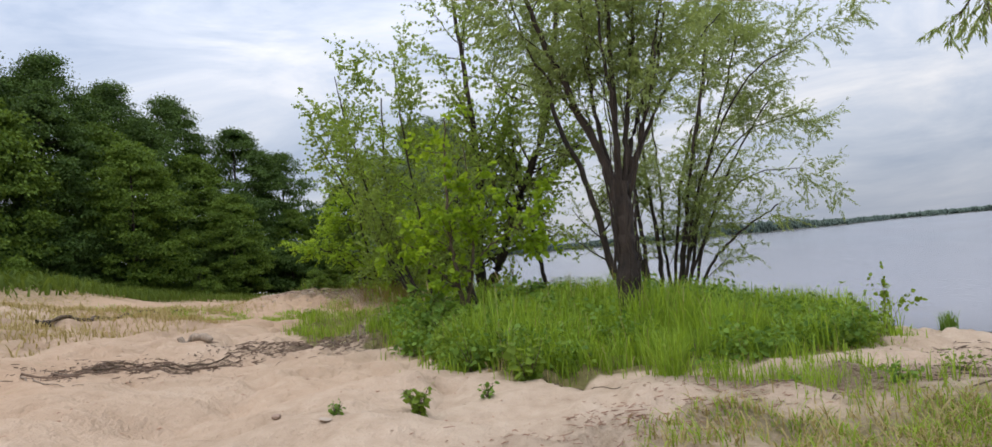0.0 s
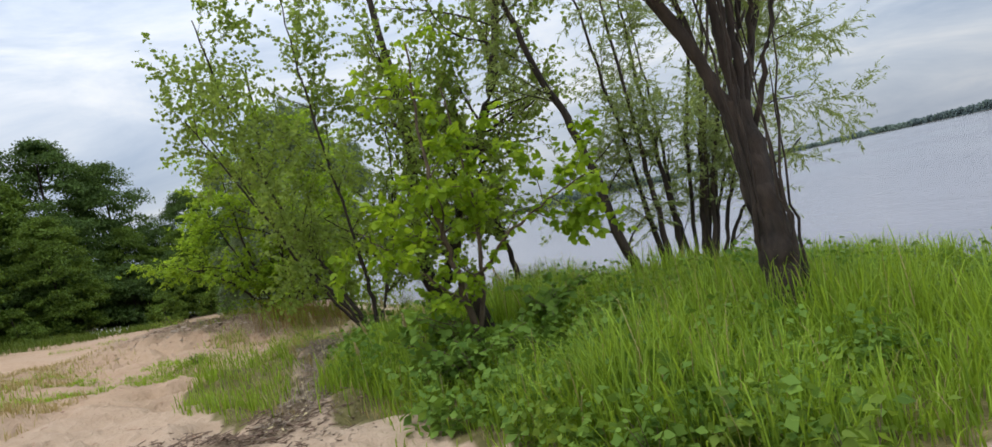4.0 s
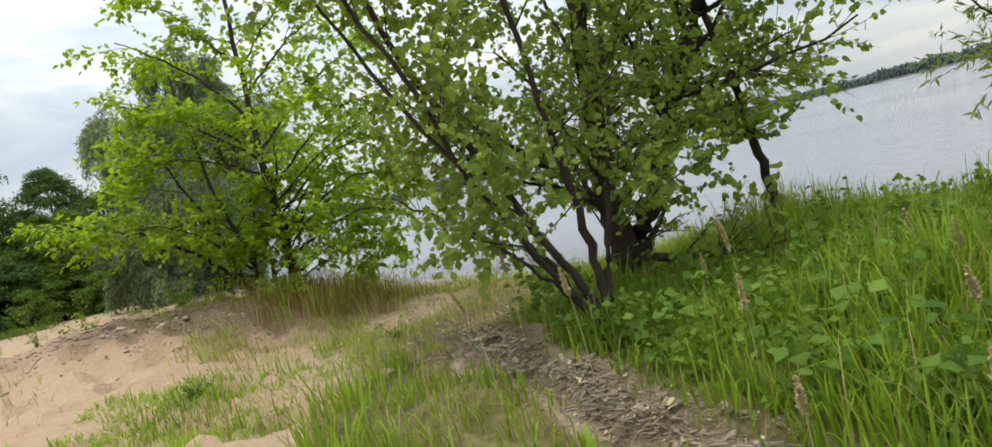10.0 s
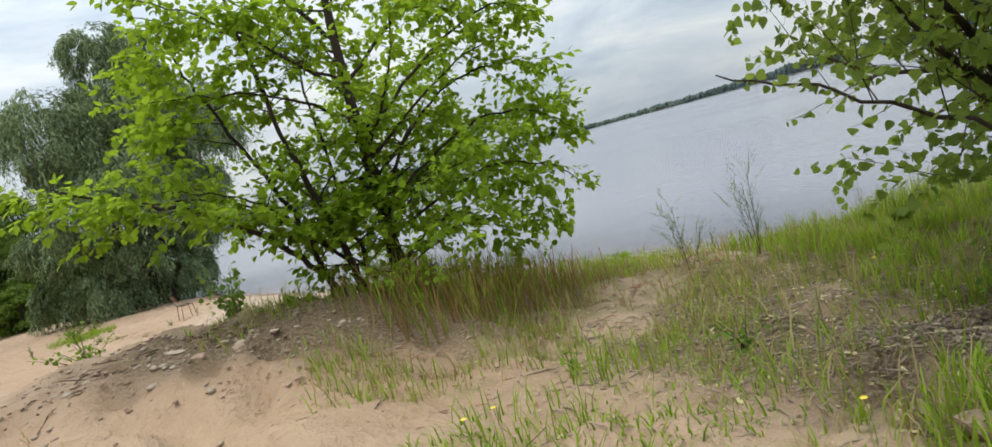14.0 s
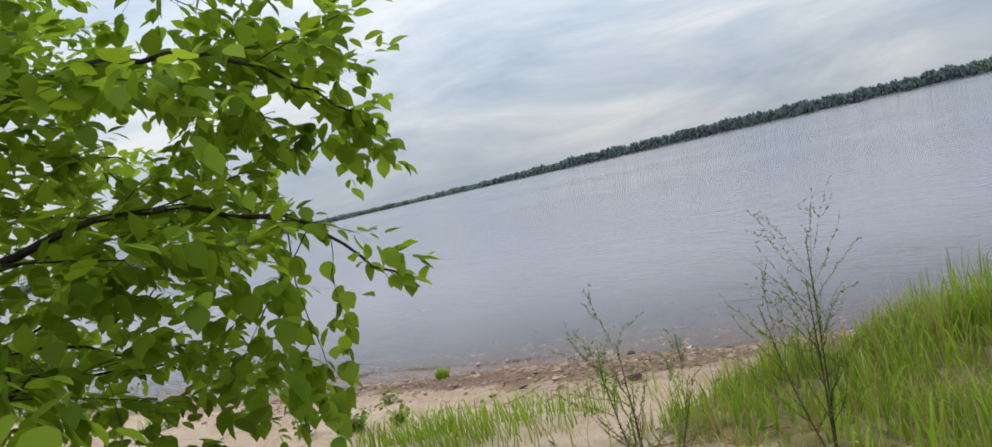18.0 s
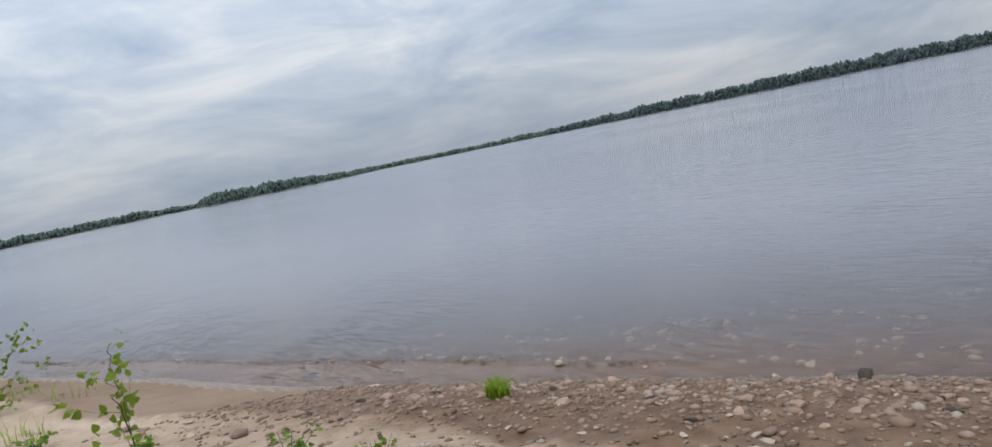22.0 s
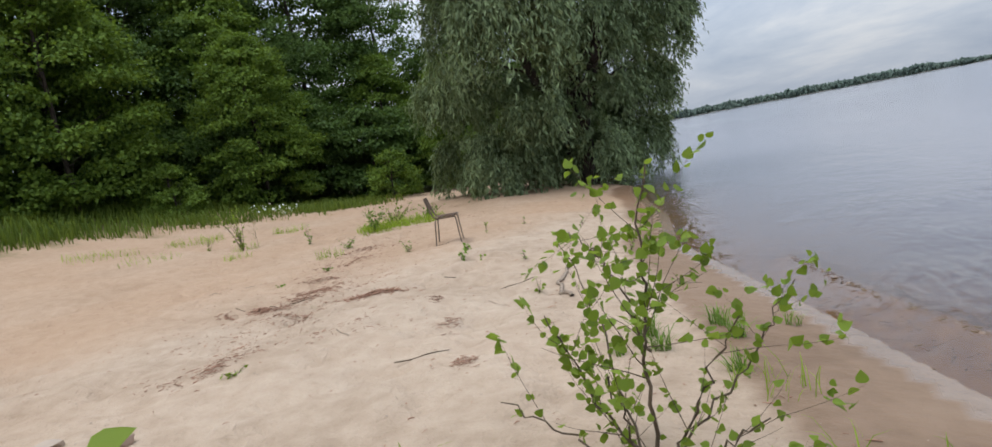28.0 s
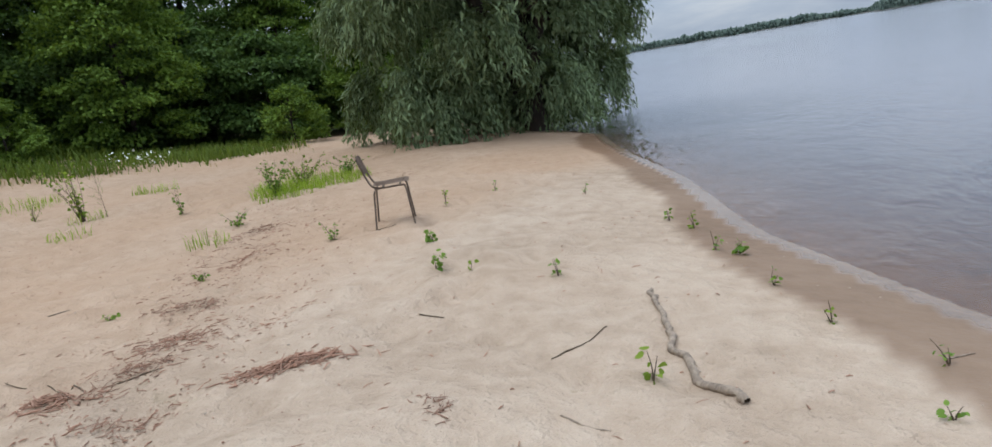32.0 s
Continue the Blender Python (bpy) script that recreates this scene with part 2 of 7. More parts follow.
def put(nt, kind, links=(), **kw):
    """A node with its values (by input name, spaces as _) and links (input, source)."""
    n = nt.nodes.new(kind)
    for k, v in kw.items():
        n.inputs[k.replace("_", " ")].default_value = v
    for i, s in links:
        nt.links.new(s, n.inputs[i])
    return n


def ramp(nt, source, *stops):
    r = nt.nodes.new("ShaderNodeValToRGB")
    els = r.color_ramp.elements
    while len(els) < len(stops):
        els.new(0.5)
    for el, (at, c) in zip(els, stops):
        el.position, el.color = at, (*c, 1)
    nt.links.new(source, r.inputs[0])
    return r.outputs[0]


def mixc(nt, fac, a, b, blend="MIX"):
    n = nt.nodes.new("ShaderNodeMix")
    n.data_type, n.blend_type = "RGBA", blend
    for i, v in ((0, fac), (6, a), (7, b)):
        if isinstance(v, (int, float)):
            n.inputs[i].default_value = v
        elif isinstance(v, tuple):
            n.inputs[i].default_value = (*v, 1)
        else:
            nt.links.new(v, n.inputs[i])
    return n.outputs[2]


def calc(nt, op, a, b=0.0):
    n = nt.nodes.new("ShaderNodeMath")
    n.operation = op
    for i, v in ((0, a), (1, b)):
        if isinstance(v, (int, float)):
            n.inputs[i].default_value = v
        else:
            nt.links.new(v, n.inputs[i])
    return n.outputs[0]


def leaf_material(name, dark, light, gloss=0.35, through_light=0.45, scale=1.2):
    """Thin foliage: colour differs leaf by leaf and bough by bough; light shines through."""
    m, nt, p, out = material(name)
    g = nt.nodes.new("ShaderNodeNewGeometry")
    big = put(nt, "ShaderNodeTexNoise", [("Vector", g.outputs["Position"])], Scale=scale, Detail=2.0)
    f = calc(nt, "ADD", calc(nt, "MULTIPLY", g.outputs["Random Per Island"], 0.6), calc(nt, "MULTIPLY", big.outputs[0], 0.6))
    c = ramp(nt, f, (0.2, dark), (0.85, light))
    nt.links.new(c, p.inputs["Base Color"])
    p.inputs["Roughness"].default_value = 1 - gloss
    p.inputs["Specular IOR Level"].default_value = 0.14
    tr = put(nt, "ShaderNodeBsdfTranslucent", [("Color", mixc(nt, 0.5, c, (light[0] * 1.5, light[1] * 1.35, light[2] * 0.6)))])
    mx = put(nt, "ShaderNodeMixShader", [(1, p.outputs[0]), (2, tr.outputs[0])])
    mx.inputs[0].default_value = through_light
    nt.links.new(mx.outputs[0], out.inputs[0])
    return m


def bark_material(name, dark, light, scale=14.0):
    m, nt, p, out = material(name)
    co = nt.nodes.new("ShaderNodeTexCoord")
    mp = put(nt, "ShaderNodeMapping", [(0, co.outputs["Object"])], Scale=(1, 1, 0.22))
    a = put(nt, "ShaderNodeTexNoise", [("Vector", mp.outputs[0])], Scale=scale, Detail=6.0, Roughness=0.65)
    b = put(nt, "ShaderNodeTexNoise", [("Vector", co.outputs["Object"])], Scale=1.6, Detail=2.0)
    c = ramp(nt, calc(nt, "ADD", calc(nt, "MULTIPLY", a.outputs[0], 0.75), calc(nt, "MULTIPLY", b.outputs[0], 0.3)), (0.35, dark), (0.7, light))
    nt.links.new(c, p.inputs["Base Color"])
    p.inputs["Roughness"].default_value = 0.92
    bp = put(nt, "ShaderNodeBump", [("Height", a.outputs[0])], Strength=0.9, Distance=0.03)
    nt.links.new(bp.outputs[0], p.inputs["Normal"])
    return m


def plain(name, colour, rough=0.8, metal=0.0, vary=0.25, scale=20.0, bump=0.3):
    m, nt, p, out = material(name)
    g = nt.nodes.new("ShaderNodeNewGeometry")
    oi = nt.nodes.new("ShaderNodeObjectInfo")
    a = put(nt, "ShaderNodeTexNoise", [("Vector", g.outputs["Position"])], Scale=scale, Detail=5.0)
    f = calc(nt, "ADD", calc(nt, "MULTIPLY", a.outputs[0], 0.6), calc(nt, "MULTIPLY", calc(nt, "ADD", oi.outputs["Random"], g.outputs["Random Per Island"]), 0.2))
    lo, hi = tuple(v * (1 - vary) for v in colour), tuple(min(1, v * (1 + vary)) for v in colour)
    nt.links.new(ramp(nt, f, (0.2, lo), (0.8, hi)), p.inputs["Base Color"])
    p.inputs["Roughness"].default_value, p.inputs["Metallic"].default_value = rough, metal
    bp = put(nt, "ShaderNodeBump", [("Height", a.outputs[0])], Strength=bump, Distance=0.01)
    nt.links.new(bp.outputs[0], p.inputs["Normal"])
    return m


def ground_material():
    m, nt, p, out = material("sandy_ground")
    g = nt.nodes.new("ShaderNodeNewGeometry")
    pos = g.outputs["Position"]
    cov = nt.nodes.new("ShaderNodeAttribute")
    cov.attribute_name = "cover"
    sep = put(nt, "ShaderNodeSeparateColor", [(0, cov.outputs["Color"])])
    gr, li, we = sep.outputs[0], sep.outputs[1], sep.outputs[2]
    ston = cov.outputs["Alpha"]
    big = put(nt, "ShaderNodeTexNoise", [("Vector", pos)], Scale=0.55, Detail=4.0)
    mid = put(nt, "ShaderNodeTexNoise", [("Vector", pos)], Scale=5.0, Detail=6.0, Roughness=0.6)
    fine = put(nt, "ShaderNodeTexNoise", [("Vector", pos)], Scale=90.0, Detail=3.0)
    red = nt.nodes.new("ShaderNodeAttribute")
    red.attribute_name = "loam"
    sand = ramp(nt, calc(nt, "ADD", calc(nt, "MULTIPLY", big.outputs[0], 0.5), calc(nt, "MULTIPLY", mid.outputs[0], 0.5)), (0.34, (0.37, 0.275, 0.195)), (0.5, (0.485, 0.372, 0.275)), (0.66, (0.565, 0.45, 0.345)))
    sand = mixc(nt, calc(nt, "MULTIPLY", red.outputs["Fac"], 0.7), sand, mixc(nt, mid.outputs[0], (0.37, 0.225, 0.13), (0.53, 0.355, 0.23)))
    sand = mixc(nt, calc(nt, "MULTIPLY", fine.outputs[0], 0.35), sand, (0.30, 0.23, 0.17), "MIX")
    soil = ramp(nt, mid.outputs[0], (0.3, (0.085, 0.075, 0.03)), (0.55, (0.165, 0.145, 0.06)), (0.75, (0.28, 0.225, 0.12)))
    chips = put(nt, "ShaderNodeTexNoise", [("Vector", pos)], Scale=38.0, Detail=5.0, Roughness=0.75)
    lit = ramp(nt, chips.outputs[0], (0.32, (0.13, 0.092, 0.058)), (0.5, (0.285, 0.21, 0.138)), (0.68, (0.47, 0.375, 0.27)))
    c = mixc(nt, ston, sand, ramp(nt, mid.outputs[0], (0.35, (0.19, 0.125, 0.085)), (0.65, (0.35, 0.25, 0.178))))
    edge = put(nt, "ShaderNodeMapRange", [("Value", calc(nt, "ADD", gr, calc(nt, "MULTIPLY", calc(nt, "SUBTRACT", mid.outputs[0], 0.5), 1.3)))], From_Min=0.25, From_Max=0.75)
    c = mixc(nt, edge.outputs[0], c, soil)
    ledge = put(nt, "ShaderNodeMapRange", [("Value", calc(nt, "ADD", li, calc(nt, "MULTIPLY", calc(nt, "SUBTRACT", mid.outputs[0], 0.5), 1.5)))], From_Min=0.3, From_Max=0.7)
    c = mixc(nt, ledge.outputs[0], c, lit)
    film = put(nt, "ShaderNodeMapRange", [("Value", we)], From_Min=0.87, From_Max=0.98).outputs[0]
    damp = calc(nt, "MINIMUM", calc(nt, "DIVIDE", we, 0.85), 1.0)
    c = mixc(nt, damp, c, mixc(nt, 1.0, c, (0.50, 0.435, 0.385), "MULTIPLY"))
    nt.links.new(c, p.inputs["Base Color"])
    rough = calc(nt, "SUBTRACT", calc(nt, "SUBTRACT", 0.95, calc(nt, "MULTIPLY", damp, 0.35)), calc(nt, "MULTIPLY", film, 0.42))
    nt.links.new(rough, p.inputs["Roughness"])
    nt.links.new(calc(nt, "ADD", 0.12, calc(nt, "MULTIPLY", film, 0.4)), p.inputs["Specular IOR Level"])
    lump = put(nt, "ShaderNodeTexNoise", [("Vector", pos)], Scale=16.0, Detail=4.0, Roughness=0.6)
    hsum = calc(nt, "ADD", calc(nt, "ADD", mid.outputs[0], calc(nt, "MULTIPLY", lump.outputs[0], 0.3)), calc(nt, "MULTIPLY", fine.outputs[0], 0.08))
    hsum = calc(nt, "ADD", hsum, calc(nt, "MULTIPLY", calc(nt, "MULTIPLY", chips.outputs[0], li), 0.8))
    wetk = calc(nt, "SUBTRACT", 1.0, calc(nt, "MULTIPLY", we, 0.85))
    bp = put(nt, "ShaderNodeBump", [("Height", hsum), ("Strength", wetk)], Distance=0.085)
    nt.links.new(bp.outputs[0], p.inputs["Normal"])
    return m


def water_material():
    """A clear skin over silty water: gloss by Fresnel, sight of the bottom fading with the depth."""
    m, nt, p, out = material("lake_water")
    nt.nodes.remove(p)
    g = nt.nodes.new("ShaderNodeNewGeometry")
    pos = g.outputs["Position"]
    mp = put(nt, "ShaderNodeMapping", [(0, pos)], Rotation=(0, 0, 0.7), Scale=(1.0, 0.45, 1.0))
    w1 = put(nt, "ShaderNodeTexNoise", [("Vector", mp.outputs[0])], Scale=5.5, Detail=3.0, Roughness=0.5, Distortion=0.9)
    w2 = put(nt, "ShaderNodeTexNoise", [("Vector", mp.outputs[0])], Scale=0.9, Detail=3.0)
    calm = put(nt, "ShaderNodeTexNoise", [("Vector", put(nt, "ShaderNodeMapping", [(0, pos)], Rotation=(0, 0, 0.5), Scale=(0.035, 0.012, 1)).outputs[0])], Scale=1.0, Detail=4.0)
    k = put(nt, "ShaderNodeMapRange", [("Value", calm.outputs[0])], From_Min=0.38, From_Max=0.62, To_Min=0.25, To_Max=1.0)
    dep = nt.nodes.new("ShaderNodeAttribute")
    dep.attribute_name = "depth"
    lee = put(nt, "ShaderNodeMapping", [(0, pos)], Rotation=(0, 0, -0.5), Scale=(1.0, 0.28, 1.0))
    w3 = put(nt, "ShaderNodeTexNoise", [("Vector", lee.outputs[0])], Scale=6.5, Detail=1.5, Roughness=0.45, Distortion=0.6)
    spots = put(nt, "ShaderNodeTexNoise", [("Vector", pos)], Scale=0.28, Detail=2.0)
    k3 = put(nt, "ShaderNodeMapRange", [("Value", spots.outputs[0])], From_Min=0.45, From_Max=0.62, To_Min=0.1, To_Max=1.7)
    hgt = calc(nt, "MULTIPLY", calc(nt, "ADD", w1.outputs[0], calc(nt, "MULTIPLY", w2.outputs[0], 1.6)), k.outputs[0])
    hgt = calc(nt, "ADD", hgt, calc(nt, "MULTIPLY", w3.outputs[0], calc(nt, "MULTIPLY", k3.outputs[0], calc(nt, "SUBTRACT", 1.1, dep.outputs["Fac"]))))
    bp = put(nt, "ShaderNodeBump", [("Height", hgt)], Strength=0.9, Distance=0.042)
    tint = mixc(nt, dep.outputs["Fac"], (0.90, 0.83, 0.74), (0.5, 0.41, 0.32))
    clear = put(nt, "ShaderNodeBsdfTransparent", [(0, tint)])
    silt = put(nt, "ShaderNodeBsdfDiffuse", Color=(0.215, 0.205, 0.22, 1))
    body = put(nt, "ShaderNodeMixShader", [(0, dep.outputs["Fac"]), (1, clear.outputs[0]), (2, silt.outputs[0])])
    gl = put(nt, "ShaderNodeBsdfGlossy", [("Normal", bp.outputs[0])], Roughness=0.10, Color=(0.95, 0.96, 1.0, 1))
    fr = put(nt, "ShaderNodeFresnel", [("Normal", bp.outputs[0])], IOR=1.34)
    sh = put(nt, "ShaderNodeMixShader", [(0, fr.outputs[0]), (1, body.outputs[0]), (2, gl.outputs[0])])
    nt.links.new(sh.outputs[0], out.inputs[0])
    return m


M_GROUND, M_WATER = ground_material(), water_material()
M_ASPEN = leaf_material("aspen_leaf", (0.10, 0.155, 0.035), (0.29, 0.39, 0.095), 0.5, 0.58)
M_BUSH = leaf_material("young_poplar_leaf", (0.075, 0.13, 0.018), (0.215, 0.31, 0.046), 0.5, 0.45)
M_WILLOW = leaf_material("willow_leaf", (0.12, 0.165, 0.06), (0.34, 0.42, 0.17), 0.5, 0.55)
M_GREYWILLOW = leaf_material("grey_willow_leaf", (0.045, 0.068, 0.03), (0.25, 0.325, 0.165), 0.45, 0.18, 0.5)
M_LINDEN = leaf_material("linden_leaf", (0.085, 0.155, 0.016), (0.32, 0.47, 0.05), 0.4, 0.58)
M_MAPLE = leaf_material("maple_leaf", (0.11, 0.20, 0.014), (0.30, 0.43, 0.035), 0.4, 0.55)
M_FOREST = leaf_material("forest_leaf", (0.02, 0.042, 0.011), (0.10, 0.165, 0.038), 0.35, 0.25, 0.45)
M_FOREST2 = leaf_material("light_forest_leaf", (0.04, 0.075, 0.013), (0.155, 0.235, 0.036), 0.35, 0.3, 0.5)
# far greens paled towards blue: the haze of distance is put into the colour
M_HAZEFAR = leaf_material("hazed_far_foliage", (0.07, 0.098, 0.086), (0.112, 0.148, 0.118), 0.1, 0.0, 0.04)
M_HAZEPINE = leaf_material("hazed_far_pine_foliage", (0.055, 0.076, 0.08), (0.085, 0.112, 0.108), 0.1, 0.0, 0.04)
M_GRASS = leaf_material("green_grass", (0.06, 0.115, 0.012), (0.30, 0.43, 0.05), 0.4, 0.45, 1.3)
# darker copy of the grass green, with the forest's shade put into the colour
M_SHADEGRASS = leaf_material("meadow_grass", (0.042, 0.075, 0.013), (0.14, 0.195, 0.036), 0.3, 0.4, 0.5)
M_DRYGRASS = leaf_material("dry_grass", (0.20, 0.16, 0.06), (0.42, 0.345, 0.17), 0.2, 0.3, 0.9)
M_WEED = leaf_material("weed_leaf", (0.055, 0.12, 0.02), (0.18, 0.29, 0.05), 0.4, 0.35)
M_STRAW = leaf_material("straw", (0.36, 0.30, 0.16), (0.60, 0.52, 0.31), 0.2, 0.2)
M_BARK = bark_material("willow_bark", (0.010, 0.0075, 0.006), (0.068, 0.047, 0.034))
M_TWIG = bark_material("twig_bark", (0.05, 0.035, 0.022), (0.17, 0.12, 0.075), 30.0)
M_OSIER = bark_material("osier_bark", (0.09, 0.075, 0.04), (0.24, 0.19, 0.10), 30.0)
M_DRIFT = bark_material("weathered_driftwood", (0.15, 0.11, 0.08), (0.44, 0.35, 0.265), 22.0)
M_DEBRIS = plain("dry_debris", (0.15, 0.10, 0.07), 0.95, 0, 0.55, 30.0)
M_STONE = plain("shore_stone", (0.27, 0.185, 0.135), 0.75, 0, 0.45, 9.0, 0.5)
M_PALE = plain("pale_stone", (0.35, 0.28, 0.22), 0.8, 0, 0.25, 9.0, 0.4)
M_BLACK = plain("wet_dark_stone", (0.04, 0.028, 0.019), 0.85, 0, 0.4, 12.0, 0.6)
M_STEEL = plain("rusty_painted_tube", (0.15, 0.115, 0.09), 0.5, 0.6, 0.3, 40.0)
M_PLY = plain("weathered_plywood", (0.20, 0.14, 0.10), 0.75, 0, 0.35, 25.0)
M_BROWNGRASS = leaf_material("rusty_grass", (0.13, 0.085, 0.03), (0.30, 0.21, 0.085), 0.2, 0.3, 0.9)
M_LITTER = plain("brown_leaf_litter", (0.29, 0.165, 0.11), 0.95, 0, 0.5, 30.0)
M_PEBBLE = plain("brown_pebble", (0.235, 0.155, 0.108), 0.8, 0, 0.5, 9.0)
M_ALGAE = plain("brown_water_weed", (0.15, 0.105, 0.045), 0.7, 0, 0.45, 25.0)
M_YELLOW = plain("yellow_petal", (0.75, 0.58, 0.05), 0.7)
M_WHITE = plain("white_petal", (0.70, 0.72, 0.66), 0.7)


# ---- mesh makers ----
def mesh_from(name, verts, faces, mat, smooth=False):
    """A mesh from an array of corners and one of faces that all have as many corners."""
    me = bpy.data.meshes.new(name)
    verts, faces = np.asarray(verts, np.float32), np.asarray(faces, np.int32)
    n, k = faces.shape
    me.vertices.add(len(verts))
    me.vertices.foreach_set("co", verts.ravel())
    me.loops.add(n * k)
    me.loops.foreach_set("vertex_index", faces.ravel())
    me.polygons.add(n)
    me.polygons.foreach_set("loop_start", np.arange(0, n * k, k, dtype=np.int32))
    me.polygons.foreach_set("loop_total", np.full(n, k, np.int32))
    if smooth:
        me.polygons.foreach_set("use_smooth", np.ones(n, bool))
    me.update(calc_edges=True)
    me.validate()
    if mat:
        me.materials.append(mat)
    return me


def part_mesh(name, me, parent, label=""):
    ob = new(name, me)
    ob.parent = parent
    if label:
        ob["label"] = label
    return ob


def part(name, bm, mat, parent, label=""):
    me = bpy.data.meshes.new(name)
    bm.to_mesh(me)
    bm.free()
    me.materials.append(mat)
    return part_mesh(name, me, parent, label)


def unit(v):
    return v / np.maximum(np.linalg.norm(v, axis=-1, keepdims=True), 1e-9)


def leaves(pos, way, nrm, size, shape):
    """Leaves at pos that point along way and face nrm. shape: corners (along, across, up) in leaf lengths."""
    way = unit(way)
    side = unit(np.cross(way, nrm))
    up = np.cross(side, way)
    s = np.asarray(shape, float)
    size = np.broadcast_to(size, (len(pos),))[:, None, None]
    v = pos[:, None, :] + size * (s[None, :, 0:1] * way[:, None, :] + s[None, :, 1:2] * side[:, None, :] + s[None, :, 2:3] * up[:, None, :])
    k = len(s)
    return v.reshape(-1, 3), np.arange(len(pos) * k).reshape(-1, k)


POPLAR = [(0, 0, 0), (0.02, 0.26, 0.03), (0.20, 0.46, 0.06), (0.48, 0.44, 0.04), (0.76, 0.22, -0.03), (1.0, 0, -0.14), (0.76, -0.22, -0.03), (0.48, -0.44, 0.04), (0.20, -0.46, 0.06), (0.02, -0.26, 0.03)]
ROUND = [(0, 0, 0), (0.25, 0.42, 0.05), (0.6, 0.44, 0.03), (1.0, 0, -0.12), (0.6, -0.44, 0.03), (0.25, -0.42, 0.05)]
NARROW = [(0, 0, 0), (0.4, 0.11, 0.03), (1.0, 0, -0.1), (0.4, -0.11, 0.03)]
OVAL = [(0, 0, 0), (0.08, 0.22, 0.03), (0.34, 0.38, 0.05), (0.66, 0.30, 0.02), (0.86, 0.12, -0.06), (1.0, 0, -0.15), (0.82, -0.15, -0.05), (0.6, -0.33, 0.02), (0.3, -0.37, 0.05), (0.06, -0.2, 0.03)]
LOBED = [(0, 0, 0), (0.05, 0.30, 0.0), (0.35, 0.55, -0.03), (0.45, 0.28, 0.03), (0.72, 0.36, -0.02), (1.05, 0, -0.12), (0.72, -0.36, -0.02), (0.45, -0.28, 0.03), (0.35, -0.55, -0.03), (0.05, -0.30, 0.0)]
CARD = [(0, 0, 0), (0.5, 0.38, 0.06), (1.0, 0, -0.15), (0.5, -0.38, 0.06)]


def tubes(limbs, sides=6):
    """Tapering tubes along limbs: pairs of points (n, 3) and radii (n,)."""
    vs, fs, base = [], [], 0
    ang = np.linspace(0, 2 * np.pi, sides, endpoint=False)
    for pts, rad in limbs:
        n = len(pts)
        tan = unit(np.gradient(pts, axis=0))
        ref = np.where(np.abs(tan[:, 2:3]) > 0.9, np.array([[1.0, 0, 0]]), np.array([[0, 0, 1.0]]))
        a = unit(np.cross(tan, ref))
        b = np.cross(tan, a)
        ring = pts[:, None, :] + rad[:, None, None] * (np.cos(ang)[None, :, None] * a[:, None, :] + np.sin(ang)[None, :, None] * b[:, None, :])
        vs.append(ring.reshape(-1, 3))
        i, j = np.meshgrid(np.arange(n - 1), np.arange(sides), indexing="ij")
        j2 = (j + 1) % sides
        fs.append(np.stack([i * sides + j, i * sides + j2, (i + 1) * sides + j2, (i + 1) * sides + j], -1).reshape(-1, 4) + base)
        base += n * sides
    return np.concatenate(vs), np.concatenate(fs)


def smooth_line(pts, n):
    """n points on a soft curve through the given ones."""
    p = np.asarray(pts, float)
    t = np.linspace(0, len(p) - 1, n)
    k = np.clip(t.astype(int), 0, len(p) - 2)
    u = (t - k)[:, None]
    q = np.vstack([2 * p[0] - p[1], p, 2 * p[-1] - p[-2]])
    a, b, c, d = q[k], q[k + 1], q[k + 2], q[k + 3]
    return 0.5 * (2 * b + (c - a) * u + (2 * a - 5 * b + 4 * c - d) * u ** 2 + (3 * b - a - 3 * c + d) * u ** 3)


def sprout(rng, limbs, count, where, angle, length, taper, rise=0.0, wob=0.12, n=7, level=1.0):
    """Side shoots off limbs. where: (from, to) along the parent; angle: degrees off it; rise: pull up (or down, below 0); level: below 1 the shoots lie flatter."""
    made = []
    if not limbs:
        return made
    weights = np.array([np.linalg.norm(np.diff(p, axis=0), axis=1).sum() for p, r in limbs])
    for pick in rng.choice(len(limbs), count, p=weights / weights.sum()):
        pts, rad = limbs[pick]
        f = rng.uniform(*where) * (len(pts) - 1)
        i = min(int(f), len(pts) - 2)
        at = pts[i] + (f - i) * (pts[i + 1] - pts[i])
        r0 = (rad[i] + (f - i) * (rad[i + 1] - rad[i])) * taper
        tan = unit(pts[i + 1] - pts[i])
        off = unit(np.cross(tan, rng.normal(size=3)) * np.array([1, 1, level]))
        a = radians(rng.normal(angle, angle * 0.25))
        way = unit(tan * np.cos(a) + off * np.sin(a))
        ln = length * rng.uniform(0.6, 1.3)
        out, step = [at], ln / (n - 1)
        for _ in range(n - 1):
            way = unit(way + np.array([0, 0, rise]) * step / max(length, 0.1) + rng.normal(size=3) * np.array([1, 1, level]) * wob)
            out.append(out[-1] + way * step)
        made.append((np.array(out), np.linspace(r0, r0 * 0.25, n)))
    return made


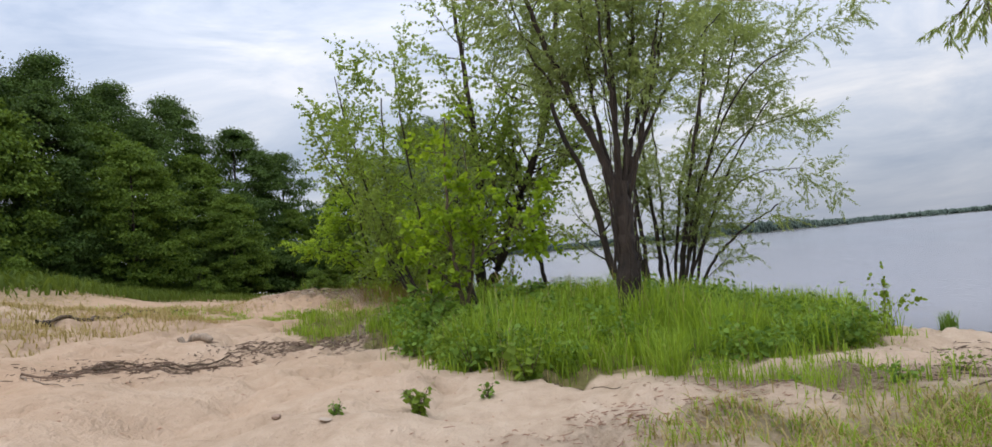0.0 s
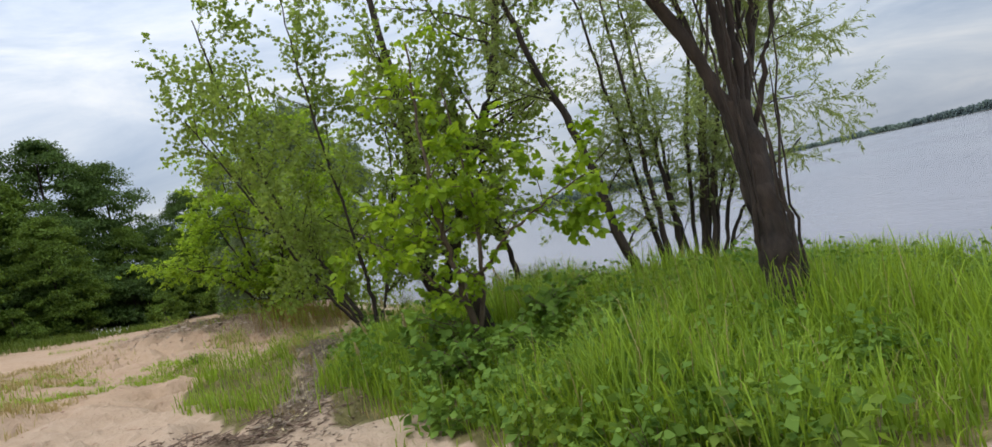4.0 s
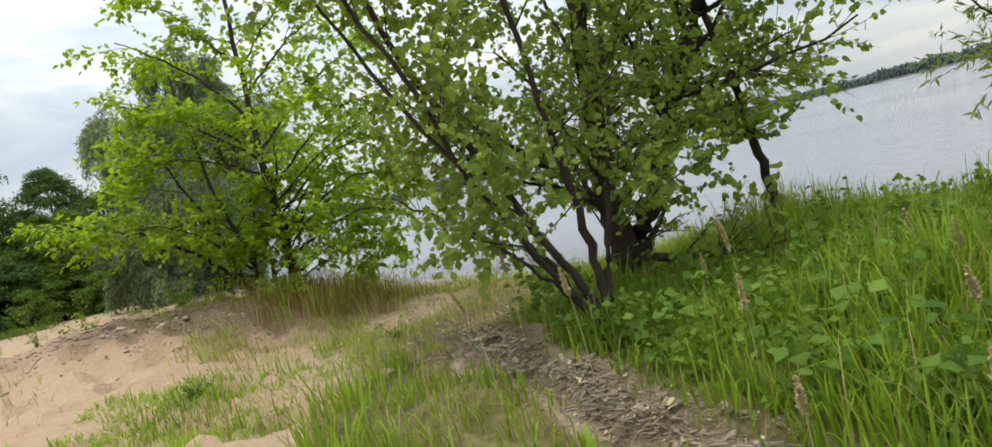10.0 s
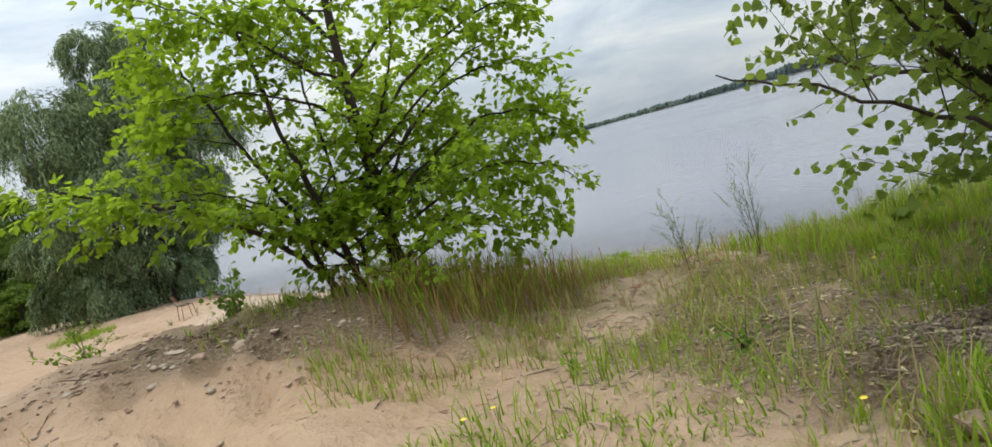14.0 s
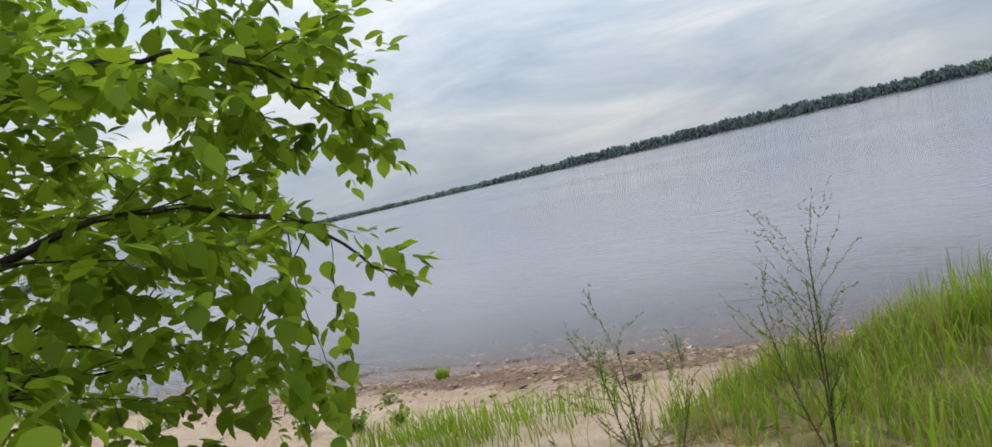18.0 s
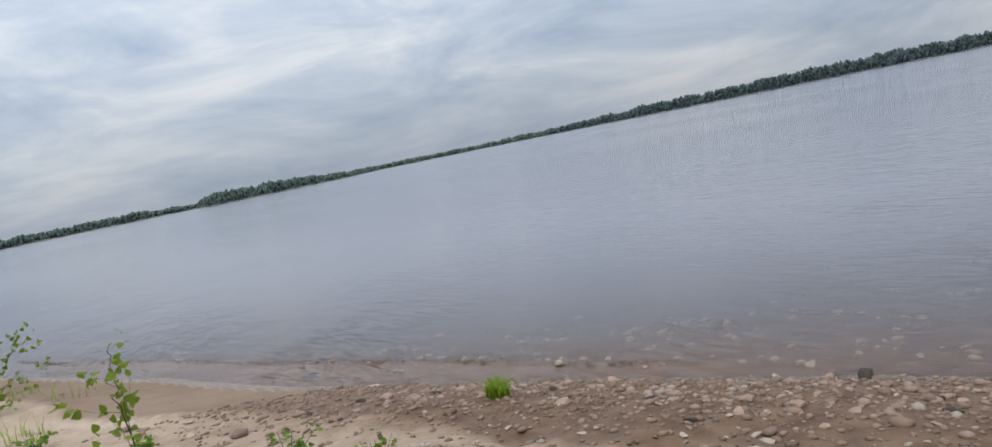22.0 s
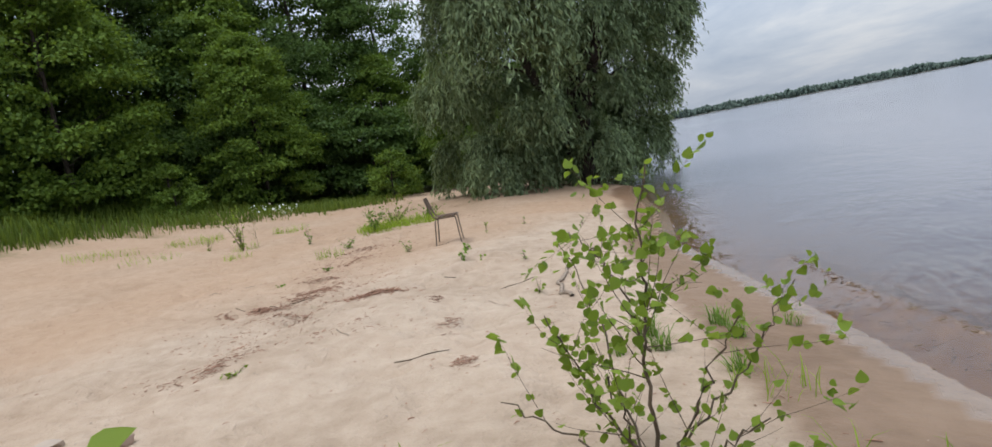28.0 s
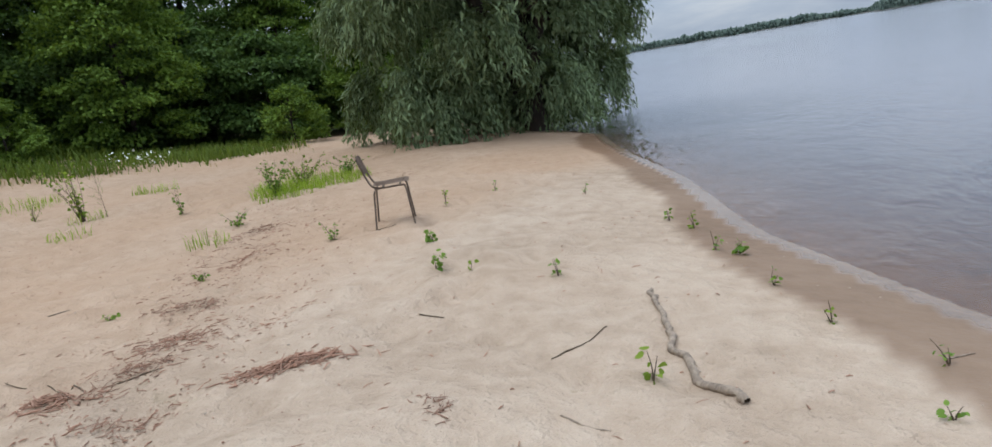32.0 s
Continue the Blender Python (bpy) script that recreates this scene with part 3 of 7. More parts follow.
def along(rng, limbs, count, where=(0.15, 1.0)):
    """Random places on limbs, with the way that the limb goes there."""
    weights = np.array([np.linalg.norm(np.diff(p, axis=0), axis=1).sum() for p, r in limbs])
    pick = rng.choice(len(limbs), count, p=weights / weights.sum())
    f = rng.uniform(*where, count)
    pos, way = np.empty((count, 3)), np.empty((count, 3))
    for c, (k, u) in enumerate(zip(pick, f)):
        pts = limbs[k][0]
        u *= len(pts) - 1
        i = min(int(u), len(pts) - 2)
        pos[c], way[c] = pts[i] + (u - i) * (pts[i + 1] - pts[i]), pts[i + 1] - pts[i]
    return pos, unit(way)


def leafage(rng, twigs, count, size, shape, droop=0.3, spread=0.9, flat=0.6, where=(0.15, 1.0), stalk=0.0, clear=None):
    pos, way = along(rng, twigs, count, where)
    if clear is not None:
        k = clear(pos)
        pos, way, count = pos[k], way[k], int(k.sum())
    d = unit(way + spread * rng.normal(size=(count, 3)) + np.array([0, 0, -droop]))
    nrm = unit(rng.normal(size=(count, 3)) * (1 - flat) + np.array([0, 0, 1.0]) * flat + 1e-3)
    return leaves(pos + d * stalk * size, d, nrm, size * rng.uniform(0.6, 1.25, count), shape)


def thing(name, label, category, at=(0, 0, 0), group="", kind=""):
    ob = new(name)
    ob.location = at
    return tagged(ob, label, category, group, kind)


FOOTPATH = [(0, 0), (-0.8, 1.8), (-1.6, 3.8), (-2.35, 5.6), (-3.2, 7.7), (-3.9, 9.8), (-4.7, 11.7), (-5.3, 13.0), (-5.0, 14.5), (-4.4, 15.5), (-2.8, 17.6), (-1.4, 19.3), (-0.5, 21.1), (0.3, 23.1), (0.15, 25.2), (-0.8, 27.3), (-2.1, 29.0), (-3.3, 30.5)]


def clear_of_path(p, room):
    """Which points keep off the trodden way by that many metres, up to head height."""
    head = np.interp(p[:, 1], [0, 10, 14, 18, 24, 32], [2.7, 2.95, 2.95, 2.7, 2.1, 2.0]) + 0.38
    return (near_line(p[:, 0], p[:, 1], FOOTPATH, room) <= 0) | (p[:, 2] > head)


def tree(name, label, base, stems, bark, twig_mat, leaf_mat, levels, leaf, seed, category="tree", stem_sides=10, room=0.55, within=None):
    """A tree at base. stems: (points from the base, radius at the foot, at the tip); levels: arguments of sprout;
    leaf: (count, size, shape, options). Parts: each stem, each limb, the twigs, the crown."""
    rng = np.random.default_rng(seed)
    root = thing(name, label, category, base)
    at = np.array(base)
    clear = lambda p: clear_of_path(p + at, room) & (True if within is None else within(p + at))
    mains = []
    for pts, r0, r1 in stems:
        line = smooth_line(pts, 6 * len(pts))
        line[1:] += rng.normal(size=(len(line) - 1, 3)) * 0.012
        rad = np.linspace(r0, r1, len(line)) * (1 + 0.06 * rng.normal(size=len(line)))
        rad[0] *= 1.25
        mains.append((line, rad))
        part_mesh("trunk", mesh_from("trunk", *tubes([(line, rad)], stem_sides), bark, True), root)
    last, allsub = mains, []
    for lv in levels:
        last = sprout(rng, last, **lv)
        last = [(p, r) for p, r in last if clear(p).all()]
        allsub.append(last)
    for limb in allsub[0]:
        part_mesh("limb", mesh_from("limb", *tubes([limb], 6), bark, True), root)
    fine = [t for s in allsub[1:] for t in s]
    if fine:
        tagged(part_mesh("twigwork", mesh_from("twigwork", *tubes(fine, 3), twig_mat), root), kind="stuff")
    count, size, shape, opt = leaf
    carry = [t for s in allsub for t in s] + (mains if category == "bush" else [m for m in mains if m[1][0] < 0.027])
    part_mesh("crown", mesh_from("crown", *leafage(rng, carry, count, size, shape, clear=clear, **opt), leaf_mat), root)
    return root


# ---- ground, water, far shore ----
def spaced(lo, hi, step, far_lo, far_hi):
    """Even steps between lo and hi, then steps that grow to the far ends."""
    mid = np.arange(lo, hi + 1e-6, step)
    a, b, s = [], [], step
    x = lo
    while x > far_lo:
        s *= 1.22
        x -= s
        a.append(x)
    s, x = step, hi
    while x < far_hi:
        s *= 1.22
        x += s
        b.append(x)
    return np.array(a[::-1] + list(mid) + b)


def sheet(xs, ys, zf):
    X, Y = np.meshgrid(xs, ys)
    v = np.stack([X, Y, zf(X, Y)], -1).reshape(-1, 3)
    i, j = np.meshgrid(np.arange(len(ys) - 1), np.arange(len(xs) - 1), indexing="ij")
    w = len(xs)
    return v, np.stack([i * w + j, i * w + j + 1, (i + 1) * w + j + 1, (i + 1) * w + j], -1).reshape(-1, 4)


gv, gf = sheet(spaced(-13, 8, 0.11, -2600, 2600), spaced(1, 48, 0.13, -600, 3000), ground)
ground_ob = tagged(new("ground", mesh_from("ground", gv, gf, M_GROUND, True)), "pale trodden river sand with grassy bank and wet shore", "ground", kind="structure")
att = ground_ob.data.color_attributes.new("cover", "FLOAT_COLOR", "POINT")
att.data.foreach_set("color", np.stack(cover(gv[:, 0], gv[:, 1]), -1).astype(np.float32).ravel())

att = ground_ob.data.attributes.new("loam", "FLOAT", "POINT")
gx, gy = gv[:, 0], gv[:, 1]
loam = np.clip(hill(gx, gy, -6.2, 16.0, 1.2, 3.2, 5.0) + hill(gx, gy, -4.0, 6.0, 0.6, 2.4, 2.2) + np.clip((-6.6 - gx + (gy - 33) * 0.3) / 2.0, 0, 1) * np.clip((gy - 25) / 4, 0, 1) + 0.6 * (vnoise(gx * 0.6, gy * 0.6) - 0.55), 0, 1)
att.data.foreach_set("value", loam.astype(np.float32))

wv, wf = sheet(spaced(-8, 14, 0.25, -900, 2600), spaced(2, 50, 0.3, -600, 3000), lambda x, y: np.zeros_like(x))
water = tagged(new("water", mesh_from("water", wv, wf, M_WATER, True)), "calm grey lake water, clear and brown over the shallows", "water", kind="structure")
att = water.data.attributes.new("depth", "FLOAT", "POINT")
att.data.foreach_set("value", (1 - np.exp(height(wv[:, 0], wv[:, 1]).clip(-9, 0) / 0.5)).astype(np.float32))


def blob_template(seed):
    bm = bmesh.new()
    bmesh.ops.create_icosphere(bm, subdivisions=1, radius=1.0)
    v = np.array([tuple(a.co) for a in bm.verts])
    f = np.array([[a.index for a in t.verts] for t in bm.faces])
    bm.free()
    r = np.random.default_rng(seed)
    return v * (1 + 0.22 * r.normal(size=(len(v), 1))), f


FAR_BEARING = [-18, -2, 6, 9.6, 10.4, 16, 21.5, 24, 32, 40, 46, 55, 70, 95, 120]
FAR_DIST = [620, 640, 690, 700, 560, 620, 720, 1150, 1150, 980, 800, 700, 600, 560, 540]
FAR_HIGH = [7, 7.5, 8, 4, 9.5, 11, 6, 8.5, 8.5, 10, 12, 12.5, 11.5, 11, 11]


def far_woods():
    rng = np.random.default_rng(11)
    vs, fs, mats, base = [], [], [], 0
    tv, tf = blob_template(3)
    # the closed canopy: a ragged ridge of crowns
    bs = np.arange(-18, 118, 0.035)
    dist, high = np.interp(bs, FAR_BEARING, FAR_DIST), np.interp(bs, FAR_BEARING, FAR_HIGH)
    crest = high * (0.55 + 0.28 * vnoise(bs * 1.7, 3.3 + 0 * bs) + 0.16 * vnoise(bs * 7, 9.1 + 0 * bs) + 0.14 * vnoise(bs * 19, 5.7 + 0 * bs))
    rows = []
    for off, share in ((3, 0.0), (5, 0.35), (7, 0.7), (10, 1.0), (30, 1.06), (70, 0.9)):
        o = dist + off + 5 * vnoise(bs * 9 + off, off + 0 * bs) + 2 * rng.random(len(bs))
        rows.append(np.stack([-1 + o * np.sin(np.radians(bs)), 19 + o * np.cos(np.radians(bs)), 0.3 + share * crest * rng.uniform(0.9, 1.06, len(bs))], -1))
    i, j = np.meshgrid(np.arange(5), np.arange(len(bs) - 1), indexing="ij")
    q = np.stack([i * len(bs) + j, i * len(bs) + j + 1, (i + 1) * len(bs) + j + 1, (i + 1) * len(bs) + j], -1).reshape(-1, 4)
    vs.append(np.concatenate(rows))
    fs.append(np.concatenate([q[:, :3], q[:, [0, 2, 3]]]))
    mats.append(np.tile(((bs[j] > 38) & (bs[j] < 75)).reshape(-1).astype(int), 2))
    base = len(vs[0])
    # single crowns standing out of it
    for _ in range(7000):
        b = rng.uniform(-18, 118)
        d = np.interp(b, FAR_BEARING, FAR_DIST)
        top = float(np.interp(b, bs, crest))
        wide = rng.uniform(0.5, 1.3) * (d / 700)
        tall = wide * rng.uniform(1.2, 2.4)
        d2 = d + rng.uniform(3, 14)
        a = radians(b)
        v = tv * rng.uniform(0.88, 1.12, (len(tv), 1)) * np.array([wide, wide, tall])
        v = v + np.array([-1 + d2 * np.sin(a), 19 + d2 * np.cos(a), 0.3 + max(tall * 0.5, top * rng.uniform(0.3, 1.08) - tall * 0.6)])
        vs.append(v)
        fs.append(tf + base)
        mats.append(np.full(len(tf), 1 if 38 < b < 75 and rng.random() < 0.75 else 0))
        base += len(v)
    me = mesh_from("far_woods", np.concatenate(vs), np.concatenate(fs), M_HAZEFAR, True)
    me.materials.append(M_HAZEPINE)
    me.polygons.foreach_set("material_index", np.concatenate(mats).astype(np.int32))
    tagged(new("far_woods", me), "long dark green wooded belt along the far shore, tinted blue for haze", "woods", kind="stuff")
    bs = np.linspace(-20, 120, 260)
    d = np.interp(bs, FAR_BEARING, FAR_DIST) + 6 * np.sin(bs * 1.7) + 4 * np.sin(bs * 4.1)
    rows = []
    for off, z in ((-8, -0.5), (1, 0.35), (5, 0.6), (90, 2.0), (700, 4.0)):
        rows.append(np.stack([-1 + (d + off) * np.sin(np.radians(bs)), 19 + (d + off) * np.cos(np.radians(bs)), np.full(len(bs), z)], -1))
    v = np.concatenate(rows)
    i, j = np.meshgrid(np.arange(4), np.arange(len(bs) - 1), indexing="ij")
    f = np.stack([i * len(bs) + j, i * len(bs) + j + 1, (i + 1) * len(bs) + j + 1, (i + 1) * len(bs) + j], -1).reshape(-1, 4)
    tagged(new("far_bank", mesh_from("far_bank", v, f, plain("far_sand", (0.075, 0.07, 0.06), 0.95, 0, 0.6, 0.05), True)), "low pale strip of the far shore", "shore", kind="structure")


far_woods()


# ---- trees on the bank ----
def on(x, y, dz=0.0):
    return (x, y, gz(x, y) + dz)


# old willow with a thick trunk, forking at about two metres
old_willow = tree("willow_tree", "thick-trunked old willow with airy grey-green crown on the bank", on(1.62, 8.5, -0.05),
     [([(0, 0, 0), (0.02, 0.1, 0.7), (0.04, 0.2, 1.3), (0.06, 0.3, 1.95)], 0.155, 0.12),
      ([(0.03, 0.25, 1.6), (-0.12, 0.35, 2.3), (-0.42, 0.45, 3.1), (-0.85, 0.5, 4.3), (-1.2, 0.5, 5.6)], 0.066, 0.022),
      ([(0.06, 0.3, 1.8), (0.12, 0.4, 2.8), (0.15, 0.45, 4.0), (0.2, 0.5, 5.6)], 0.052, 0.015),
      ([(0.1, 0.3, 1.8), (0.25, 0.4, 2.7), (0.45, 0.5, 3.9), (0.7, 0.6, 5.4)], 0.042, 0.012),
      ([(0.1, 0.3, 1.7), (0.4, 0.4, 2.5), (0.7, 0.5, 3.3), (0.95, 0.6, 4.2)], 0.035, 0.012),
      ([(0.02, 0.35, 1.85), (-0.12, 0.6, 3.0), (-0.15, 0.7, 4.2), (-0.25, 0.8, 5.6)], 0.035, 0.012),
      ([(0.1, 0.3, 1.85), (0.4, 0.5, 2.7), (0.8, 0.7, 3.8), (1.1, 0.9, 5.0)], 0.04, 0.012),
      ([(0.06, 0.3, 1.9), (0.05, 0.2, 2.9), (-0.05, 0.1, 4.0), (-0.05, 0.0, 5.2)], 0.03, 0.01),
      ([(0.1, 0.3, 1.5), (0.3, 0.1, 2.3), (0.5, 0.0, 3.0), (0.65, 0.0, 3.8)], 0.028, 0.008),
      ([(0.05, 0.3, 1.9), (-0.4, 0.5, 2.9), (-0.9, 0.8, 3.9), (-1.2, 1.0, 5.2)], 0.03, 0.008),
      ([(0.12, 0.3, 1.8), (0.7, 0.6, 2.9), (1.3, 0.9, 3.7), (1.9, 1.1, 4.3)], 0.032, 0.008)],
     M_BARK, M_OSIER, M_WILLOW,
     [dict(count=90, where=(0.3, 1.0), angle=38, length=0.85, taper=0.26, rise=0.2),
      dict(count=1300, where=(0.15, 1.0), angle=45, length=0.5, taper=0.3, rise=-0.45)],
     (36000, 0.088, NARROW, dict(droop=0.5, spread=0.6, flat=0.4)), 21,
     within=lambda p: ((p[:, 2] > 4.6) | (p[:, 0] > -2.4 + 1.12 * (p[:, 1] - 6))) & ((p[:, 2] > 3.9) | (np.hypot(p[:, 0] - 1.7, p[:, 1] - 8.7) > 0.6)))

rng = np.random.default_rng(210)
for _ in range(10):
    a, h = rng.uniform(0, 6.28), rng.uniform(1.3, 3.1)
    foot = np.array([0.13 * np.cos(a), 0.13 * np.sin(a), rng.uniform(0, 0.7)])
    lean = np.array([rng.normal(0.08, 0.16), rng.normal(0.12, 0.12), 0])
    line = smooth_line([foot, foot * 0.9 + lean * 0.4 + (0, 0, h * 0.45), foot + lean * 1.3 + (0, 0, h)], 14)
    part_mesh("shoot", mesh_from("shoot", *tubes([(line + rng.normal(size=line.shape) * 0.016, np.linspace(rng.uniform(0.012, 0.024), 0.004, 14))], 6), M_BARK, True), old_willow, "dark ragged shoot along the trunk")

# leaning willow clump behind it
tree("willow_tree", "clump of slim dark willow stems, one leaning far out", on(2.95, 13.0, -0.05),
     [([(-0.45, 0, 0), (-0.75, 0.05, 1.0), (-1.08, 0.1, 2.6), (-1.5, 0.1, 3.8), (-1.9, 0.1, 5.4)], 0.085, 0.03),
      ([(-0.1, 0, 0), (-0.12, 0, 1.2), (-0.2, 0, 2.6), (-0.3, 0.1, 5.0)], 0.06, 0.014),
      ([(0.15, 0.2, 0), (0.2, 0.2, 1.3), (0.1, 0.2, 2.8), (0.1, 0.3, 5.0)], 0.055, 0.014),
      ([(0.45, 0.1, 0), (0.65, 0.1, 1.2), (0.95, 0.1, 2.7), (1.5, 0.1, 4.9)], 0.06, 0.014),
      ([(0.6, -0.1, 0), (1.0, -0.1, 1.3), (1.6, -0.1, 2.6), (2.5, -0.1, 3.9)], 0.036, 0.01),
      ([(0.65, 0, 0), (1.2, 0.1, 0.9), (1.9, 0.2, 1.5), (2.6, 0.2, 1.9)], 0.035, 0.012),
      ([(0.4, 0.3, 0), (0.4, 0.5, 1.3), (0.45, 0.6, 2.6), (0.4, 0.7, 4.6)], 0.038, 0.01),
      ([(0.6, 0, 0.2), (1.1, 0.1, 2.2), (1.8, 0.2, 4.2), (2.4, 0.3, 6.0)], 0.038, 0.01), ([(0.5, 0.1, 0.2), (0.8, -0.2, 2.4), (1.2, -0.4, 4.4), (1.5, -0.5, 6.2)], 0.038, 0.01), ([(-0.1, 0.1, 0.2), (-0.3, 0.3, 2.6), (-0.6, 0.4, 5.0)], 0.045, 0.012),
      ([(0.55, 0.1, 0.3), (1.1, 0.2, 2.0), (2.1, 0.3, 3.3), (3.5, 0.4, 3.7)], 0.034, 0.008),
      ([(0.5, -0.1, 0.3), (1.0, -0.2, 2.4), (2.0, -0.3, 4.2), (3.3, -0.4, 5.0)], 0.034, 0.008),
      ([(0.6, 0.2, 0.2), (1.3, 0.4, 1.6), (2.2, 0.5, 2.5), (3.3, 0.6, 2.6)], 0.030, 0.007),
      ([(0.4, 0.2, 0.3), (0.9, 0.4, 2.8), (1.8, 0.6, 4.8), (2.8, 0.7, 6.0)], 0.034, 0.008)],
     M_BARK, M_OSIER, M_WILLOW,
     [dict(count=115, where=(0.2, 1.0), angle=40, length=1.0, taper=0.26, rise=0.3),
      dict(count=2200, where=(0.1, 1.0), angle=45, length=0.55, taper=0.3, rise=-0.25)],
     (56000, 0.09, NARROW, dict(droop=0.4, spread=0.6, flat=0.4)), 22)

# two-trunked poplar
tree("poplar_tree", "tall poplar with two dark trunks in a V and round leaves", on(-0.27, 15.65, -0.05),
     [([(0.0, 0, 0), (0.0, 0.02, 0.5)], 0.19, 0.16),
      ([(-0.04, 0.02, 0.35), (-0.1, 0.0, 1.2), (0.05, 0.05, 2.9), (0.0, 0, 4.8), (-0.2, 0, 7.2)], 0.13, 0.04),
      ([(0.06, 0, 0.35), (0.4, -0.25, 1.2), (0.95, -0.6, 2.5), (1.52, -0.92, 3.8), (1.9, -1.1, 5.4), (2.1, -1.2, 7.0)], 0.13, 0.04)],
     M_BARK, M_TWIG, M_ASPEN,
     [dict(count=95, where=(0.14, 0.94), angle=58, length=1.6, taper=0.30, rise=0.3),
      dict(count=1500, where=(0.2, 1.0), angle=45, length=0.6, taper=0.4, rise=-0.1)],
     (17500, 0.066, POPLAR, dict(droop=0.5, spread=1.0, flat=0.35, stalk=0.25)), 23)

# slim stem beside it
tree("young_poplar_tree", "slim young poplar with a thin bare lower stem", on(1.05, 15.0, -0.05),
     [([(0, 0, 0), (-0.05, 0, 0.8), (-0.2, 0.02, 1.7), (-0.4, 0.05, 3.0), (-0.5, 0.05, 4.6)], 0.06, 0.015)],
     M_BARK, M_TWIG, M_ASPEN,
     [dict(count=20, where=(0.3, 1.0), angle=50, length=0.8, taper=0.45, rise=0.2),
      dict(count=110, where=(0.2, 1.0), angle=45, length=0.4, taper=0.5)],
     (2000, 0.075, POPLAR, dict(droop=0.5, spread=0.9, flat=0.35, stalk=0.25)), 24)

# low spreading many-stemmed aspen
tree("aspen_tree", "many-stemmed low aspen spreading over the path, broad round leaves", on(-1.5, 14.25, -0.05),
     [([(0, 0, 0), (-0.1, 0, 0.5), (-0.5, 0.2, 1.4), (-1.0, 0.3, 2.6), (-1.4, 0.3, 4.2), (-1.6, 0.3, 5.4)], 0.042, 0.009),
      ([(0, 0, 0.1), (-0.25, 0.0, 0.6), (-0.75, 0.1, 1.5), (-1.3, 0.3, 2.6), (-1.8, 0.5, 3.8)], 0.026, 0.008),
      ([(0.05, 0, 0.1), (0.1, 0.1, 0.8), (0.0, 0.2, 2.0), (-0.2, 0.2, 3.8), (-0.3, 0.2, 5.6)], 0.042, 0.009),
      ([(0, 0, 0.2), (-0.35, 0.6, 0.8), (-0.8, 1.2, 1.3), (-1.3, 1.65, 1.6)], 0.02, 0.004),
      ([(0.05, 0, 0.1), (0.35, 0.2, 0.9), (0.7, 0.3, 2.0), (0.9, 0.4, 3.4)], 0.036, 0.009),
      ([(-0.1, 0, 0.3), (-0.7, -0.1, 1.3), (-1.2, -0.2, 2.4), (-1.9, -0.3, 3.8)], 0.026, 0.009)],
     M_BARK, M_TWIG, M_ASPEN,
     [dict(count=120, where=(0.2, 1.0), angle=50, length=1.1, taper=0.36, rise=0.2),
      dict(count=1300, where=(0.2, 1.0), angle=45, length=0.5, taper=0.45, rise=-0.2)],
     (19500, 0.054, POPLAR, dict(droop=0.6, spread=0.9, flat=0.35, stalk=0.25)), 25, room=0.9,
     within=lambda p: ((p[:, 2] > 2.8) | (np.hypot(p[:, 0] + 1.5, p[:, 1] - 14.25) > 0.3)) & ((p[:, 0] > -3.0) & (p[:, 0] > -5.15 + 0.78 * (p[:, 1] - 12.6))) | ((p[:, 2] > 4.0) & (p[:, 0] > -3.9)))

# maple sapling with light fresh leaves
tree("maple_sapling", "slender maple sapling with fresh yellow-green lobed leaves in tall grass", on(-0.55, 10.5, -0.05),
     [([(0, 0, 0), (-0.05, 0, 0.9), (-0.15, 0.1, 1.8), (-0.05, 0.2, 3.4)], 0.045, 0.01),
      ([(0, 0, 0.3), (0.18, 0, 1.0), (0.25, 0.1, 1.9), (0.2, 0.2, 2.9)], 0.03, 0.008),
      ([(-0.03, 0, 0.7), (-0.5, 0.0, 1.2), (-0.9, 0.0, 1.6)], 0.02, 0.006),
      ([(0.05, 0, 0.9), (0.6, -0.4, 1.4), (1.15, -0.8, 1.7)], 0.02, 0.006)],
     M_TWIG, M_TWIG, M_MAPLE,
     [dict(count=44, where=(0.25, 1.0), angle=60, length=0.6, taper=0.5, rise=0.05),
      dict(count=190, where=(0.3, 1.0), angle=45, length=0.25, taper=0.5)],
     (2000, 0.088, LOBED, dict(droop=0.5, spread=0.7, flat=0.65, stalk=0.2)), 26, stem_sides=7)

for k, (x, y, h, w, n) in enumerate([(-0.75, 10.2, 0.75, 0.5, 12), (-0.25, 10.0, 0.65, 0.45, 10), (-0.9, 9.75, 0.5, 0.4, 9), (0.2, 10.5, 0.6, 0.45, 9)]):
    rng = np.random.default_rng(260 + k)
    tree("leafy_shrub", "broad-leaved mid green shrub at the foot of a maple sapling", on(x, y, -0.03),
         [([(0, 0, 0), tuple(rng.normal(size=2) * w * 0.3) + (h * 0.5,), tuple(rng.normal(size=2) * w * 0.6) + (h * rng.uniform(0.7, 1.1),)], 0.008, 0.003) for _ in range(n)],
         M_TWIG, M_TWIG, M_WEED, [dict(count=14, where=(0.3, 1.0), angle=50, length=0.22, taper=0.5), dict(count=20, where=(0.3, 1.0), angle=45, length=0.12, taper=0.5)],
         (260, 0.10, LOBED, dict(droop=0.4, spread=0.8, flat=0.7, stalk=0.2)), 270 + k, "bush", 5)

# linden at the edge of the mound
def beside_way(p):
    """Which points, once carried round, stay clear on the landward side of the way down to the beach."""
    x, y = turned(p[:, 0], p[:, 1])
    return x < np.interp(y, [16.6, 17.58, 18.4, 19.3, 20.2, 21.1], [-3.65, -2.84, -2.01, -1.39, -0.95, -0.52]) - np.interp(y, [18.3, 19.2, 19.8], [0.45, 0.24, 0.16])


